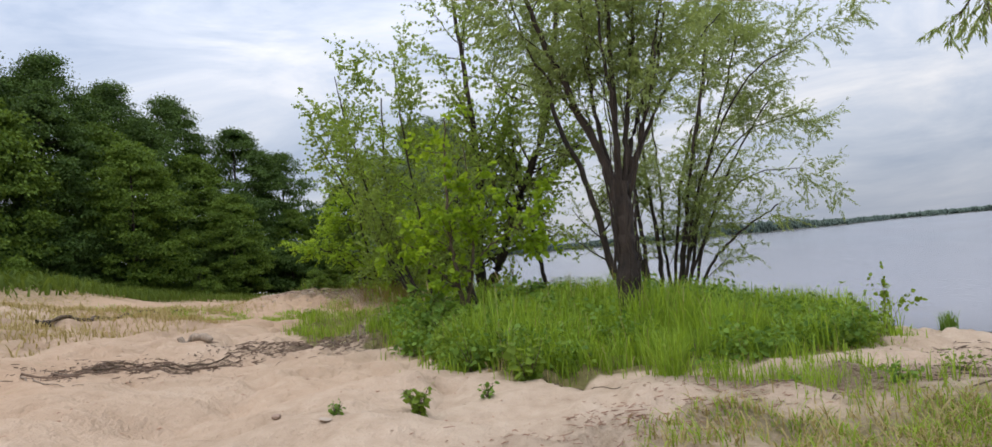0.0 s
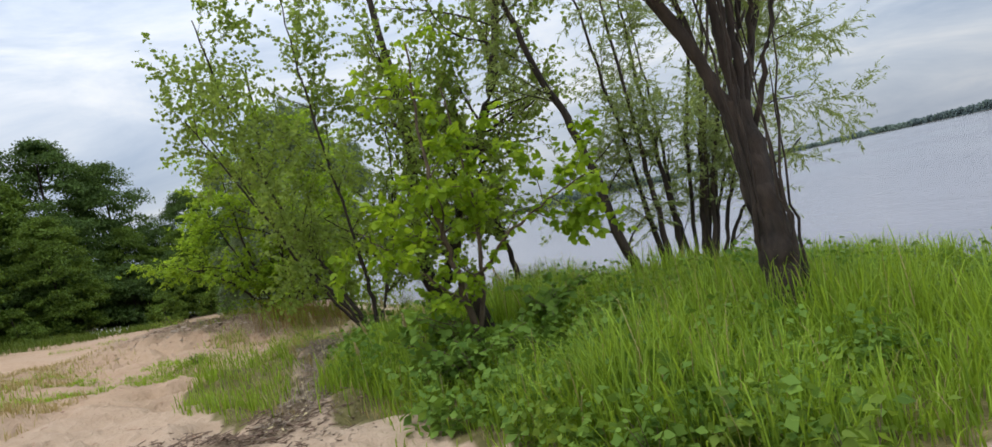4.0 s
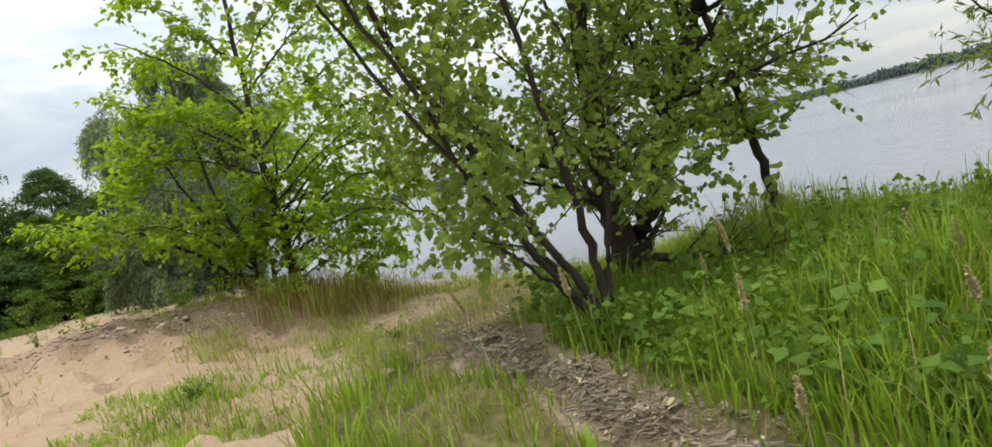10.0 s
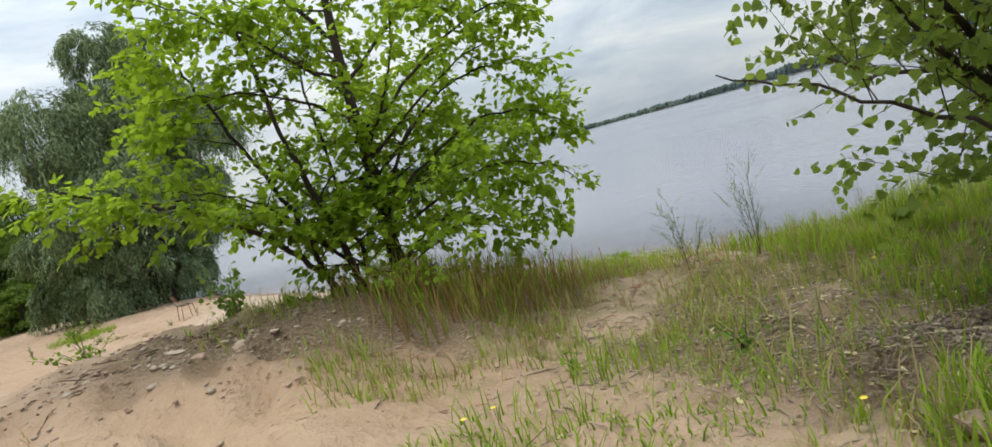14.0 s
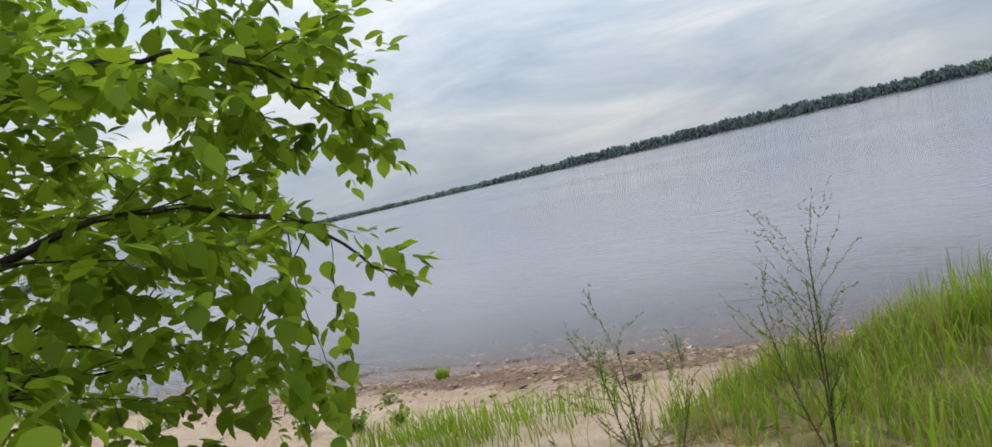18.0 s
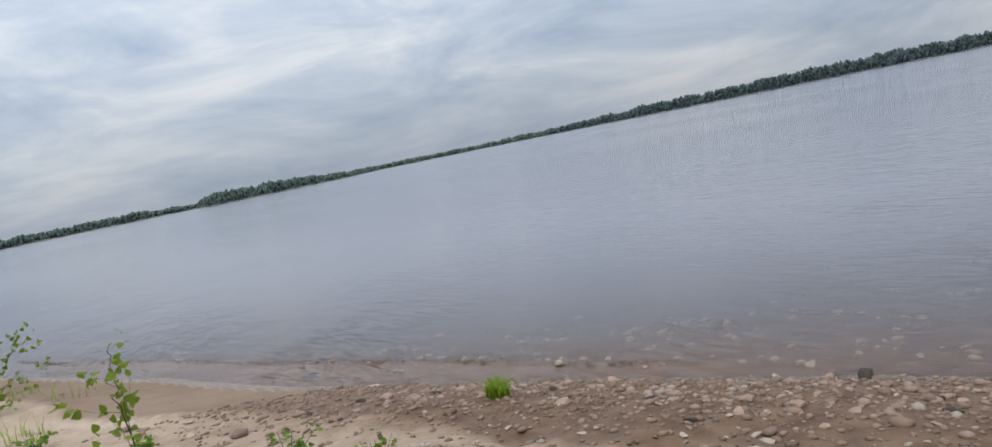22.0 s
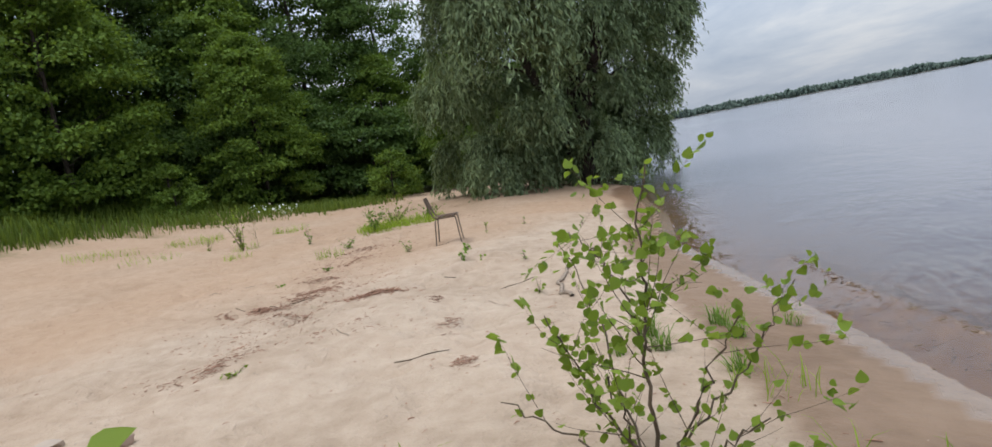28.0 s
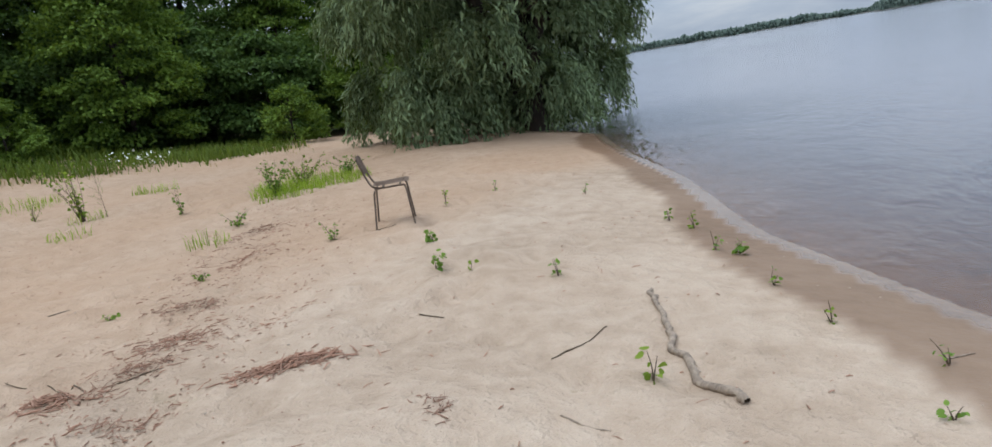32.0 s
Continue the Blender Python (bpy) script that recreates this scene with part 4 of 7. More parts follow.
tree("linden_tree", "leafy young linden with layered light green foliage on the mound", on(-3.05, 20.3, -0.05),
     [([(0, 0, 0), (0, -0.05, 0.9), (-0.05, -0.1, 1.9), (0.0, -0.1, 3.4), (0.1, -0.1, 5.8)], 0.085, 0.02),
      ([(-0.4, -0.05, 0), (-0.55, -0.1, 0.8), (-0.8, -0.1, 1.9), (-0.95, -0.1, 3.4)], 0.045, 0.012),
      ([(-0.55, 0.05, 0), (-0.9, 0.0, 0.6), (-1.6, 0.0, 1.25), (-2.7, -0.05, 1.75)], 0.04, 0.01),
      ([(-0.25, 0.1, 0), (-0.3, 0.2, 1.0), (-0.35, 0.3, 2.4)], 0.03, 0.01),
      ([(-0.65, 0.1, 0), (-0.8, 0.1, 0.9), (-1.2, 0.2, 2.0), (-1.5, 0.2, 2.8)], 0.03, 0.01),
      ([(0, -0.1, 0.9), (0.5, 0.2, 1.5), (1.0, 0.5, 1.9)], 0.025, 0.008),
      ([(0, -0.1, 1.4), (1.0, -0.35, 2.1), (2.0, -0.55, 2.4)], 0.018, 0.003),
      ([(0, -0.1, 0.7), (0.35, -0.6, 1.05), (0.65, -1.15, 1.15)], 0.014, 0.003),
      ([(0, -0.1, 2.2), (1.0, -0.5, 3.0), (2.0, -0.8, 3.6)], 0.02, 0.003),
      ([(0, -0.1, 2.0), (-0.9, -0.4, 2.7), (-1.8, -0.6, 3.1)], 0.02, 0.003),
      ([(0, -0.1, 2.6), (-0.7, 0.2, 3.5), (-1.5, 0.4, 4.1)], 0.025, 0.008),
      ([(0, -0.1, 1.5), (0.1, -1.0, 2.1), (-0.1, -1.8, 2.5)], 0.016, 0.003),
      ([(0, 0, 1.6), (0.6, 0.9, 2.1), (1.2, 1.8, 2.5)], 0.02, 0.004),
      ([(-0.5, 0, 0.5), (-1.2, -0.2, 1.25), (-2.1, -0.3, 1.6)], 0.018, 0.004), ([(-0.5, 0, 0.5), (-1.3, 0.2, 1.3), (-2.4, 0.3, 1.55)], 0.018, 0.004),
      ([(0, -0.1, 0.3), (0.4, -0.3, 0.6), (0.9, -0.4, 0.7)], 0.014, 0.004), ([(-0.1, -0.1, 0.2), (0.0, -0.5, 0.4), (0.1, -0.8, 0.5)], 0.012, 0.004),
      ([(0, -0.1, 3.0), (0.9, 0.1, 3.8), (1.9, 0.2, 4.3)], 0.02, 0.004),
      ([(0, -0.1, 0.6), (1.0, -0.5, 1.0), (1.55, -0.85, 0.85), (1.92, -1.05, 0.50)], 0.018, 0.003),
      ([(0, -0.1, 0.9), (0.9, -0.5, 1.45), (1.45, -0.85, 1.45), (1.8, -1.1, 1.15)], 0.018, 0.003),
      ([(0, -0.1, 1.2), (0.9, -0.3, 1.9), (1.6, -0.45, 2.0), (2.0, -0.55, 1.8)], 0.018, 0.003),
      ([(0, -0.1, 1.6), (0.8, -0.6, 2.3), (1.3, -1.0, 2.5), (1.6, -1.25, 2.3)], 0.018, 0.003),
      ([(0, -0.1, 0.2), (0.7, -0.2, 0.5), (1.3, -0.2, 0.4)], 0.014, 0.003), ([(0, -0.1, 0.3), (0.8, 0.2, 0.6), (1.5, 0.4, 0.3)], 0.014, 0.003),
      ([(0, 0, 2.2), (-0.9, 0.3, 2.9), (-1.8, 0.5, 3.3)], 0.018, 0.003), ([(0, 0, 1.8), (-0.9, -0.2, 2.2), (-1.9, -0.3, 2.3)], 0.018, 0.003),
      ([(0, 0, 3.4), (-0.7, -0.2, 4.2), (-1.3, -0.3, 4.6)], 0.016, 0.003), ([(0, 0, 3.4), (0.7, -0.3, 4.1), (1.3, -0.5, 4.5)], 0.016, 0.003),
      ([(0, 0, 0.9), (0.8, 0.3, 1.15), (1.7, 0.55, 1.0)], 0.016, 0.003), ([(0, 0, 1.3), (0.9, 0.6, 1.5), (1.75, 1.0, 1.4)], 0.016, 0.003)],
     M_BARK, M_TWIG, M_LINDEN,
     [dict(count=300, where=(0.15, 1.0), angle=60, length=0.70, taper=0.35, rise=-0.05, level=0.3),
      dict(count=2600, where=(0.2, 1.0), angle=48, length=0.36, taper=0.4, rise=-0.15, level=0.3)],
     (27000, 0.078, OVAL, dict(droop=0.35, spread=0.75, flat=0.8, stalk=0.15)), 27, room=0.02, within=beside_way)

# willow that reaches in overhead near the start
tree("willow_tree", "willow bough hanging in from a tree on the shore side", on(9.0, 5.6, -0.05),
     [([(0, 0, 0), (-0.3, 0, 2.0), (-1.0, 0.2, 3.6), (-2.4, 0.4, 4.6), (-3.6, 0.6, 4.5), (-4.3, 0.7, 4.1)], 0.14, 0.02),
      ([(-0.2, 0, 1.5), (0.5, 0, 3.0), (1.0, 0, 5.0)], 0.10, 0.03)],
     M_BARK, M_OSIER, M_WILLOW,
     [dict(count=14, where=(0.5, 1.0), angle=45, length=0.6, taper=0.5, rise=-0.3),
      dict(count=110, where=(0.2, 1.0), angle=40, length=0.35, taper=0.5, rise=-0.5)],
     (2400, 0.085, NARROW, dict(droop=0.8, spread=0.5, flat=0.4)), 28)


# ---- great grey willow by the water ----
def great_willow():
    rng = np.random.default_rng(31)
    root = thing("weeping_willow", "huge grey-green willow hanging to the sand at the water's edge", "tree", on(-8.3, 48.6, -0.1))
    stems = [([(0, 0, 0), (0.2, 0, 2), (1.0, 0.2, 4.4), (1.5, 0.3, 7.3)], 0.35, 0.06), ([(0, 0, 0), (-0.5, 0.2, 2.2), (-1.5, 0.2, 4.6), (-1.9, 0.2, 7.5)], 0.32, 0.06), ([(0.1, 0.3, 0), (0, 0.6, 4), (-0.2, 0.8, 8.3)], 0.3, 0.05)]
    mains = []
    for pts, r0, r1 in stems:
        line = smooth_line(pts, 18)
        mains.append((line, np.linspace(r0, r1, 18)))
        part_mesh("trunk", mesh_from("trunk", *tubes([mains[-1]], 9), M_BARK, True), root)
    for limb in sprout(rng, mains, 46, (0.3, 1.0), 55, 2.0, 0.4, 0.2):
        part_mesh("limb", mesh_from("limb", *tubes([limb], 5), M_BARK, True), root)
    # boughs: rounded billows, each a mop of strands that drape over it and hang
    o = np.array(root.location)
    left = lambda z: np.interp(z, [0.5, 3, 5.3, 8, 10, 11.2], [-10.8, -11.1, -11.0, -10.0, -8.6, -7.3])
    right = lambda z: np.interp(z, [0.5, 2.8, 5.3, 8, 10, 11.2], [-5.9, -5.2, -3.8, -3.5, -5.0, -6.6])
    domes = [(np.array(c), r) for *c, r in ((-6.7, 48.9, 1.2, 1.15), (-6.2, 48.6, 2.9, 1.2), (-7.0, 46.4, 1.2, 1.1), (-9.2, 47.2, 1.4, 1.2), (-10.9, 46.6, 1.5, 1.25), (-10.6, 45.3, 3.5, 1.3), (-8.0, 43.6, 5.0, 1.9), (-6.6, 45.6, 4.6, 1.5), (-6.6, 46.9, 2.6, 1.0), (-7.6, 47.6, 1.1, 1.1), (-6.6, 47.8, 4.4, 1.2), (-9.3, 43.2, 7.4, 1.7), (-6.4, 44.6, 7.6, 1.9), (-4.6, 47.2, 6.6, 1.5), (-5.3, 47.8, 4.6, 1.3), (-4.6, 47.3, 8.0, 1.3))]
    for _ in range(2500):
        z = rng.uniform(1.2, 10.4)
        f = rng.uniform(-1.6, 1.6) if rng.random() < 0.8 else rng.uniform(0, 6.28)
        r = rng.uniform(1.05, 2.0) * np.interp(z, [1, 4, 9, 11], [0.8, 1.0, 1.0, 0.75])
        half, mid = (right(z) - left(z)) / 2 - r * 0.95, (right(z) + left(z)) / 2
        deep = 2.6 * np.sqrt(max(0.05, 1 - (z / 12.5) ** 3)) + rng.uniform(-0.6, 0.3)
        deep *= np.interp(z, [1.0, 4.2], [0.2, 1.0])
        u, v = half * np.sin(f), -deep * np.cos(f)
        c = np.array([mid + u, 46.0 + u * 0.55 + v, z])
        if all(np.linalg.norm((c - d) * np.array([1, 1, 0.85])) > 0.68 * (r + q) for d, q in domes):
            domes.append((c, r))
    P, W, N = [], [], []
    spot = np.array([-1.8, 28.5, 1.9])
    domes = [(spot + 1.13 * (c - spot), 1.13 * r) for c, r in domes]
    for c, r in domes:
        k = int(210 * r * r + 80)
        spray = rng.integers(0, max(6, k // 9), k)
        az = rng.uniform(0, 2 * np.pi, k)[spray] + rng.normal(size=k) * 0.13
        th0 = np.arccos(rng.uniform(0.1, 1.0, k)[spray]) * 0.9 + rng.normal(size=k) * 0.07
        out = np.stack([np.cos(az), np.sin(az), 0 * az], -1)
        sway = rng.normal(size=(k, 3))[spray] * 0.25 + rng.normal(size=(k, 3)) * 0.08
        rr = r * ((0.92 + 0.16 * np.sin(3 * az + 6 * c[0]) + 0.1 * np.sin(5 * az + 9 * c[2])) * rng.uniform(0.8, 1.12, k)[spray] * rng.uniform(0.93, 1.05, k))[:, None]
        ln = rng.uniform(0.5, 1.25, k)[spray] * rng.uniform(0.8, 1.1, k) * r
        for q in np.linspace(0, 1, 15):
            arc = th0 + q * ln / rr[:, 0]
            th = np.minimum(arc, 1.3)[:, None]
            hang = np.maximum(arc - 1.3, 0)[:, None] * rr
            p = c + rr * (out * np.sin(th) + np.array([0, 0, 0.85]) * np.cos(th)) + (out * 0.28 * np.exp(-hang) - np.array([0, 0, 1.0])) * hang
            P.append(p + sway * q * q + rng.normal(size=p.shape) * 0.05)
            W.append(unit(out * np.cos(th) - np.array([0, 0, 1.0]) * np.sin(th) + rng.normal(size=p.shape) * 0.45))
            N.append(unit(out * np.sin(th) + np.array([0, 0, 1.0]) * np.maximum(np.cos(th), 0.15) + rng.normal(size=p.shape) * 0.5))
    P, W, N = np.concatenate(P), np.concatenate(W), np.concatenate(N)
    keep = P[:, 2] > np.maximum(ground(P[:, 0], P[:, 1]), 0) + 0.06
    P, W, N = P[keep] - o, W[keep], N[keep]
    part_mesh("crown", mesh_from("crown", *leaves(P, W, N, rng.uniform(0.14, 0.27, len(P)), [(0, 0, 0), (0.4, 0.12, 0.03), (1.0, 0, -0.1), (0.4, -0.12, 0.03)]), M_GREYWILLOW), root)


great_willow()


# ---- forest edge ----
def forest_tree(seed, high, wide, mat, clumps=150, per=170, size=0.165, low=0.03, label="", name="forest_tree"):
    rng = np.random.default_rng(seed)
    root = thing(name, label, "tree", group="trees of the forest edge")
    trunk = smooth_line([(0, 0, -0.3), (0.1, 0, high * 0.35), (0, 0.1, high * 0.7), (0.1, 0, high * 0.92)], 14)
    main = [(trunk, np.linspace(high * 0.013, 0.03, 14))]
    part_mesh("trunk", mesh_from("trunk", *tubes(main, 7), M_BARK, True), root)
    tagged(part_mesh("branchwork", mesh_from("branchwork", *tubes(sprout(rng, main, 26, (0.15, 0.95), 60, wide * 0.5, 0.4, 0.4), 4), M_BARK), root), kind="stuff")
    P, W, N = [], [], []
    for _ in range(clumps):
        h = rng.uniform(low, 1.0) ** 0.9
        r = wide * (np.sin(np.pi * min(1, (h * 0.80 + 0.20)) ** 0.85) ** 0.65) * rng.uniform(0.3, 1.0) ** 0.45
        a = rng.uniform(0, 2 * np.pi)
        c = np.array([r * np.cos(a), r * np.sin(a), h * high])
        cr = rng.uniform(0.35, 1.15) * wide * 0.25
        u = unit(rng.normal(size=(per, 3)))
        u[:, 2] = np.abs(u[:, 2]) * 0.9 - 0.25
        outward = unit(np.array([np.cos(a), np.sin(a), 0.3]))
        P.append(c + u * np.array([cr * 1.1, cr * 1.1, cr * 0.66]) * rng.uniform(0.45, 1.2, (per, 1)) + rng.normal(size=u.shape) * 0.08)
        W.append(unit(u * 0.6 + outward * 0.5 + rng.normal(size=u.shape) * 0.7 - np.array([0, 0, 0.3])))
        N.append(unit(u * 0.7 + np.array([0, 0, 0.55]) + outward * 0.3 + rng.normal(size=u.shape) * 0.45))
    P, W, N = map(np.concatenate, (P, W, N))
    k = P[:, 2] > 0.05
    part_mesh("crown", mesh_from("crown", *leaves(P[k], W[k], N[k], rng.uniform(0.6, 1.3, int(k.sum())) * size, CARD), mat), root)
    return root


def forest():
    rng = np.random.default_rng(41)
    kinds = [forest_tree(51, 17.0, 4.8, M_FOREST, 330, label="tall dark green deciduous tree at the forest edge"),
             forest_tree(52, 12.5, 4.0, M_FOREST, 250, label="dark broad-crowned tree at the forest edge"),
             forest_tree(53, 9.5, 3.3, M_FOREST2, 200, label="lighter green young tree at the forest edge"),
             forest_tree(54, 4.6, 2.5, M_FOREST, 90, 150, 0.155, 0.0, "dark leafy shrub at the foot of the forest", "forest_shrub"),
             forest_tree(55, 18.5, 5.0, M_FOREST2, 330, label="tall yellowish green tree behind the forest edge"),
             forest_tree(56, 2.2, 1.5, M_FOREST2, 40, 110, 0.125, 0.0, "small light green bush standing before the forest", "forest_bush")]
    edge = smooth_line([(-44, -12, 0), (-40, 6, 0), (-35.5, 23, 0), (-31, 37, 0), (-28, 47, 0), (-22.5, 55, 0), (-17, 59.5, 0), (-12.5, 66, 0)], 200)
    seg = np.concatenate([[0], np.cumsum(np.linalg.norm(np.diff(edge, axis=0), axis=1))])
    normal = np.array([-0.75, 0.65])
    used = set()

    def plant(k, s, back, front=True):
        x = np.interp(s, seg, edge[:, 0]) + normal[0] * back
        y = np.interp(s, seg, edge[:, 1]) + normal[1] * back
        put_tree(k, x, y, front)

    def put_tree(k, x, y, front=True):
        tops = np.interp(x, [-36, -31, -26, -24, -20, -17, -13], [19.5, 17.5, 13.8, 12.0, 10.4, 8.8, 6.5])
        tall = (17.0, 12.5, 9.5, 4.6, 18.5, 2.2)[k]
        scale = rng.uniform(0.85, 1.15) if k in (3, 5) else tops * rng.uniform(0.86, 1.04) / tall * (0.74 if front else 1.0)
        m = pose(x, y, gz(x, y) - 0.05, 0, 0, rng.uniform(0, 360))
        if k in used:
            copy_thing(kinds[k], m).scale = (scale, scale, scale)
        else:
            used.add(k)
            kinds[k].matrix_basis = m @ Matrix.Scale(scale, 4)

    s = 0.0
    while s < seg[-1]:
        plant(3, s + rng.uniform(-0.6, 0.6), rng.uniform(-0.6, 1.0))
        s += 2.3
    s = 0.5
    while s < seg[-1]:
        plant(int(rng.choice([1, 2, 1, 2, 1] if np.interp(s, seg, edge[:, 1]) < 50 else [2, 2, 1])), s, rng.uniform(2.2, 4.2))
        s += rng.uniform(3.2, 4.4)
    s = 0.5
    while s < seg[-1]:
        far_y = np.interp(s, seg, edge[:, 1])
        plant(int(rng.choice([0, 4, 0] if far_y < 52 else [1, 2])), s, rng.uniform(6.0, 8.5), False)
        s += rng.uniform(4.2, 5.6)
    for k, x, y in ((2, -24.0, 50.5), (2, -27.5, 44.0), (2, -17.0, 57.0), (2, -33.5, 31.0)):
        put_tree(k, x, y)
    for x, y in ((-26.0, 32.0), (-24.0, 45.5), (-18.5, 52.5), (-15.5, 55.0), (-30, 25)):
        put_tree(5, x, y)


forest()


# ---- grass ----
def blades(rng, x, y, high, lean=0.35, width=0.012):
    """Curved grass blades in three pieces."""
    n = len(x)
    z = ground(x, y)
    a = rng.uniform(0, 2 * np.pi, n)
    d = np.stack([np.cos(a), np.sin(a), 0 * a], -1)
    s = np.stack([-np.sin(a), np.cos(a), 0 * a], -1)
    p0 = np.stack([x, y, z - 0.01], -1)
    L = np.abs(rng.normal(lean, lean * 0.5, n))[:, None]
    h = high[:, None]
    up = np.array([0, 0, 1.0])
    p1 = p0 + up * h * 0.5 + d * h * L * 0.2
    p2 = p0 + up * h * 0.85 + d * h * L * 0.55
    p3 = p0 + up * h * (1.0 - L * 0.12) + d * h * L
    w = (width * rng.uniform(0.6, 1.4, n))[:, None] * s
    v = np.stack([p0 - w, p0 + w, p1 - w * 0.9, p1 + w * 0.9, p2 - w * 0.55, p2 + w * 0.55, p3], 1).reshape(-1, 3)
    b = np.arange(n)[:, None] * 7
    q = np.concatenate([b + np.array([[0, 1, 3]]), b + np.array([[0, 3, 2]]), b + np.array([[2, 3, 5]]), b + np.array([[2, 5, 4]]), b + np.array([[4, 5, 6]])])
    return v, q


def scatter(rng, n, box, test):
    x, y = rng.uniform(box[0], box[1], n), rng.uniform(box[2], box[3], n)
    k = rng.random(n) < test(x, y)
    return x[k], y[k]


def ragged(x, y, poly):
    return inside(x + 0.7 * (vnoise(x * 1.9, y * 1.9 + 4) - 0.5), y + 0.7 * (vnoise(x * 1.9 + 8, y * 1.9) - 0.5), poly)


def stuff(name, data, mat, label, category):
    return tagged(new(name, mesh_from(name, *data, mat)), label, category, kind="stuff")


def grasses():
    rng = np.random.default_rng(61)
    off_chips = lambda x, y: 1 - 0.97 * np.clip(near_line(x, y, CHIPS, 0.27) * 1.7, 0, 1)
    clump = lambda x, y: np.interp(vnoise(x * 2.6, y * 2.6), [0.25, 0.6], [0.3, 1])
    x, y = scatter(rng, 150000, (-4.2, 7.2, 5.6, 20.2), lambda x, y: np.where(ragged(x + rng.normal(size=x.shape) * 0.17, y + rng.normal(size=x.shape) * 0.17, KNOLL), 0.95, np.where(ragged(x, y, STRIP), 0.55, 0.0)) * off_chips(x, y) * clump(x, y))
    tall = (0.10 + 0.66 * vnoise(x * 0.9 + 5, y * 0.9) ** 1.6 + 0.24 * vnoise(x * 3.1, y * 3.1) ** 1.5) * np.interp(y, [5.9, 7.6, 15.0, 17.5, 19, 20], [0.6, 0.85, 0.85, 0.5, 0.75, 0.85])
    h = tall * rng.uniform(0.45, 1.3, len(x)) * np.where(inside(x, y, STRIP), 0.62, 1.0) * np.where(inside(x, y, KNOLL) | inside(x, y, STRIP), 1.0, 0.5)
    stuff("tall_grass", blades(rng, x, y, h, 0.45, 0.0055), M_GRASS, "dense tall fresh green grass on the bank", "grass")
    # straw among the green
    k = rng.random(len(x)) < np.interp(y, [14.5, 17], [0.06, 0.5])
    stuff("straw_stalks", blades(rng, x[k] + 0.02, y[k], h[k] * 1.15, 0.35, 0.003), M_DRYGRASS, "dry straw-coloured stalks among the green grass", "grass")
    # reedy grass on the shore side of the knoll
    x, y = scatter(rng, 9000, (2.5, 7.2, 7.5, 19), lambda x, y: ragged(x, y, KNOLL) * np.clip((3.6 - np.abs(inland(x, y) - 4.2)) / 2.5, 0, 1) * 0.8)
    stuff("reed_grass", blades(rng, x, y, rng.uniform(0.25, 0.62, len(x)), 0.35, 0.007), M_GRASS, "upright reedy grass at the brink of the bank", "grass")
    x, y = scatter(rng, 90000, (-8, 6, 2.2, 22), lambda x, y: np.clip(cover(x, y)[0] - 0.2, 0, 1) * (~ragged(x, y, KNOLL)) * 0.7 * clump(x, y))
    stuff("dry_grass", blades(rng, x, y, rng.uniform(0.04, 0.20, len(x)) * np.interp(y, [6, 14, 19], [0.8, 1.0, 1.6]), 0.5, 0.004), M_DRYGRASS, "short olive and straw-coloured grass on the sand", "grass")
    meadow = lambda x, y: np.clip((inland(x, y) - np.interp(y, [0, 12, 20, 30, 37, 43, 48], [14.5, 13.5, 14.0, 20.0, 18.5, 14.0, 8.0])) / 2.5, 0, 1)
    x, y = scatter(rng, 170000, (-36, -6, 2, 62), lambda x, y: meadow(x, y) * np.interp(vnoise(x * 0.5, y * 0.5), [0.25, 0.6], [0.3, 1]))
    d = inland(x, y)
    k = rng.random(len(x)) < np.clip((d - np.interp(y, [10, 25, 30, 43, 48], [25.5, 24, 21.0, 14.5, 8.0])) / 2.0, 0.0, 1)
    stuff("meadow_grass", blades(rng, x[k], y[k], rng.uniform(0.15, 0.6, int(k.sum())) * np.interp(d[k], [15, 20], [0.7, 1.4]), 0.5, 0.018), M_SHADEGRASS, "rough green grass along the foot of the forest, darkened for its shade", "grass")
    k = ~k
    stuff("dry_meadow_grass", blades(rng, x[k], y[k], rng.uniform(0.05, 0.2, int(k.sum())), 0.8, 0.009), M_DRYGRASS, "low yellowish dry grass on the sandy flat", "grass")
    x, y = scatter(rng, 170000, (-17, -5.2, 9.0, 30), lambda x, y: np.clip(vnoise(x * 0.7 + 6, y * 0.7) * 2.0 - 0.75, 0, 1) * np.clip((inland(x, y) - 12.3) / 2.5, 0, 1) * 0.8)
    stuff("straw_grass", blades(rng, x, y, rng.uniform(0.03, 0.16, len(x)), 0.8, 0.005), M_DRYGRASS, "thin straw-coloured grass on the sandy flat", "grass")
    # low mats on the trodden sand
    x, y = [], []
    for cx, cy, r, n in ((-6.1, 14.05, 0.45, 900), (-6.1, 15.6, 0.4, 500), (-4.9, 15.4, 0.35, 500), (-5.2, 14.3, 0.4, 500), (-8.7, 16.4, 0.7, 900), (-7.0, 13.3, 0.25, 160), (-6.7, 17.0, 0.4, 200), (-4.6, 16.2, 0.5, 700), (-4.2, 14.7, 0.4, 350), (-4.5, 15.2, 0.45, 300), (-3.9, 15.6, 0.5, 400), (-3.4, 16.1, 0.5, 350)):
        a, q = rng.uniform(0, 6.28, n), r * np.sqrt(rng.random(n))
        x.append(cx + q * np.cos(a) * 1.4)
        y.append(cy + q * np.sin(a))
    x, y = np.concatenate(x), np.concatenate(y)
    stuff("mat_grass", blades(rng, x, y, rng.uniform(0.03, 0.1, len(x)), 1.0, 0.0045), M_GRASS, "low green mats on the trodden sand", "grass")
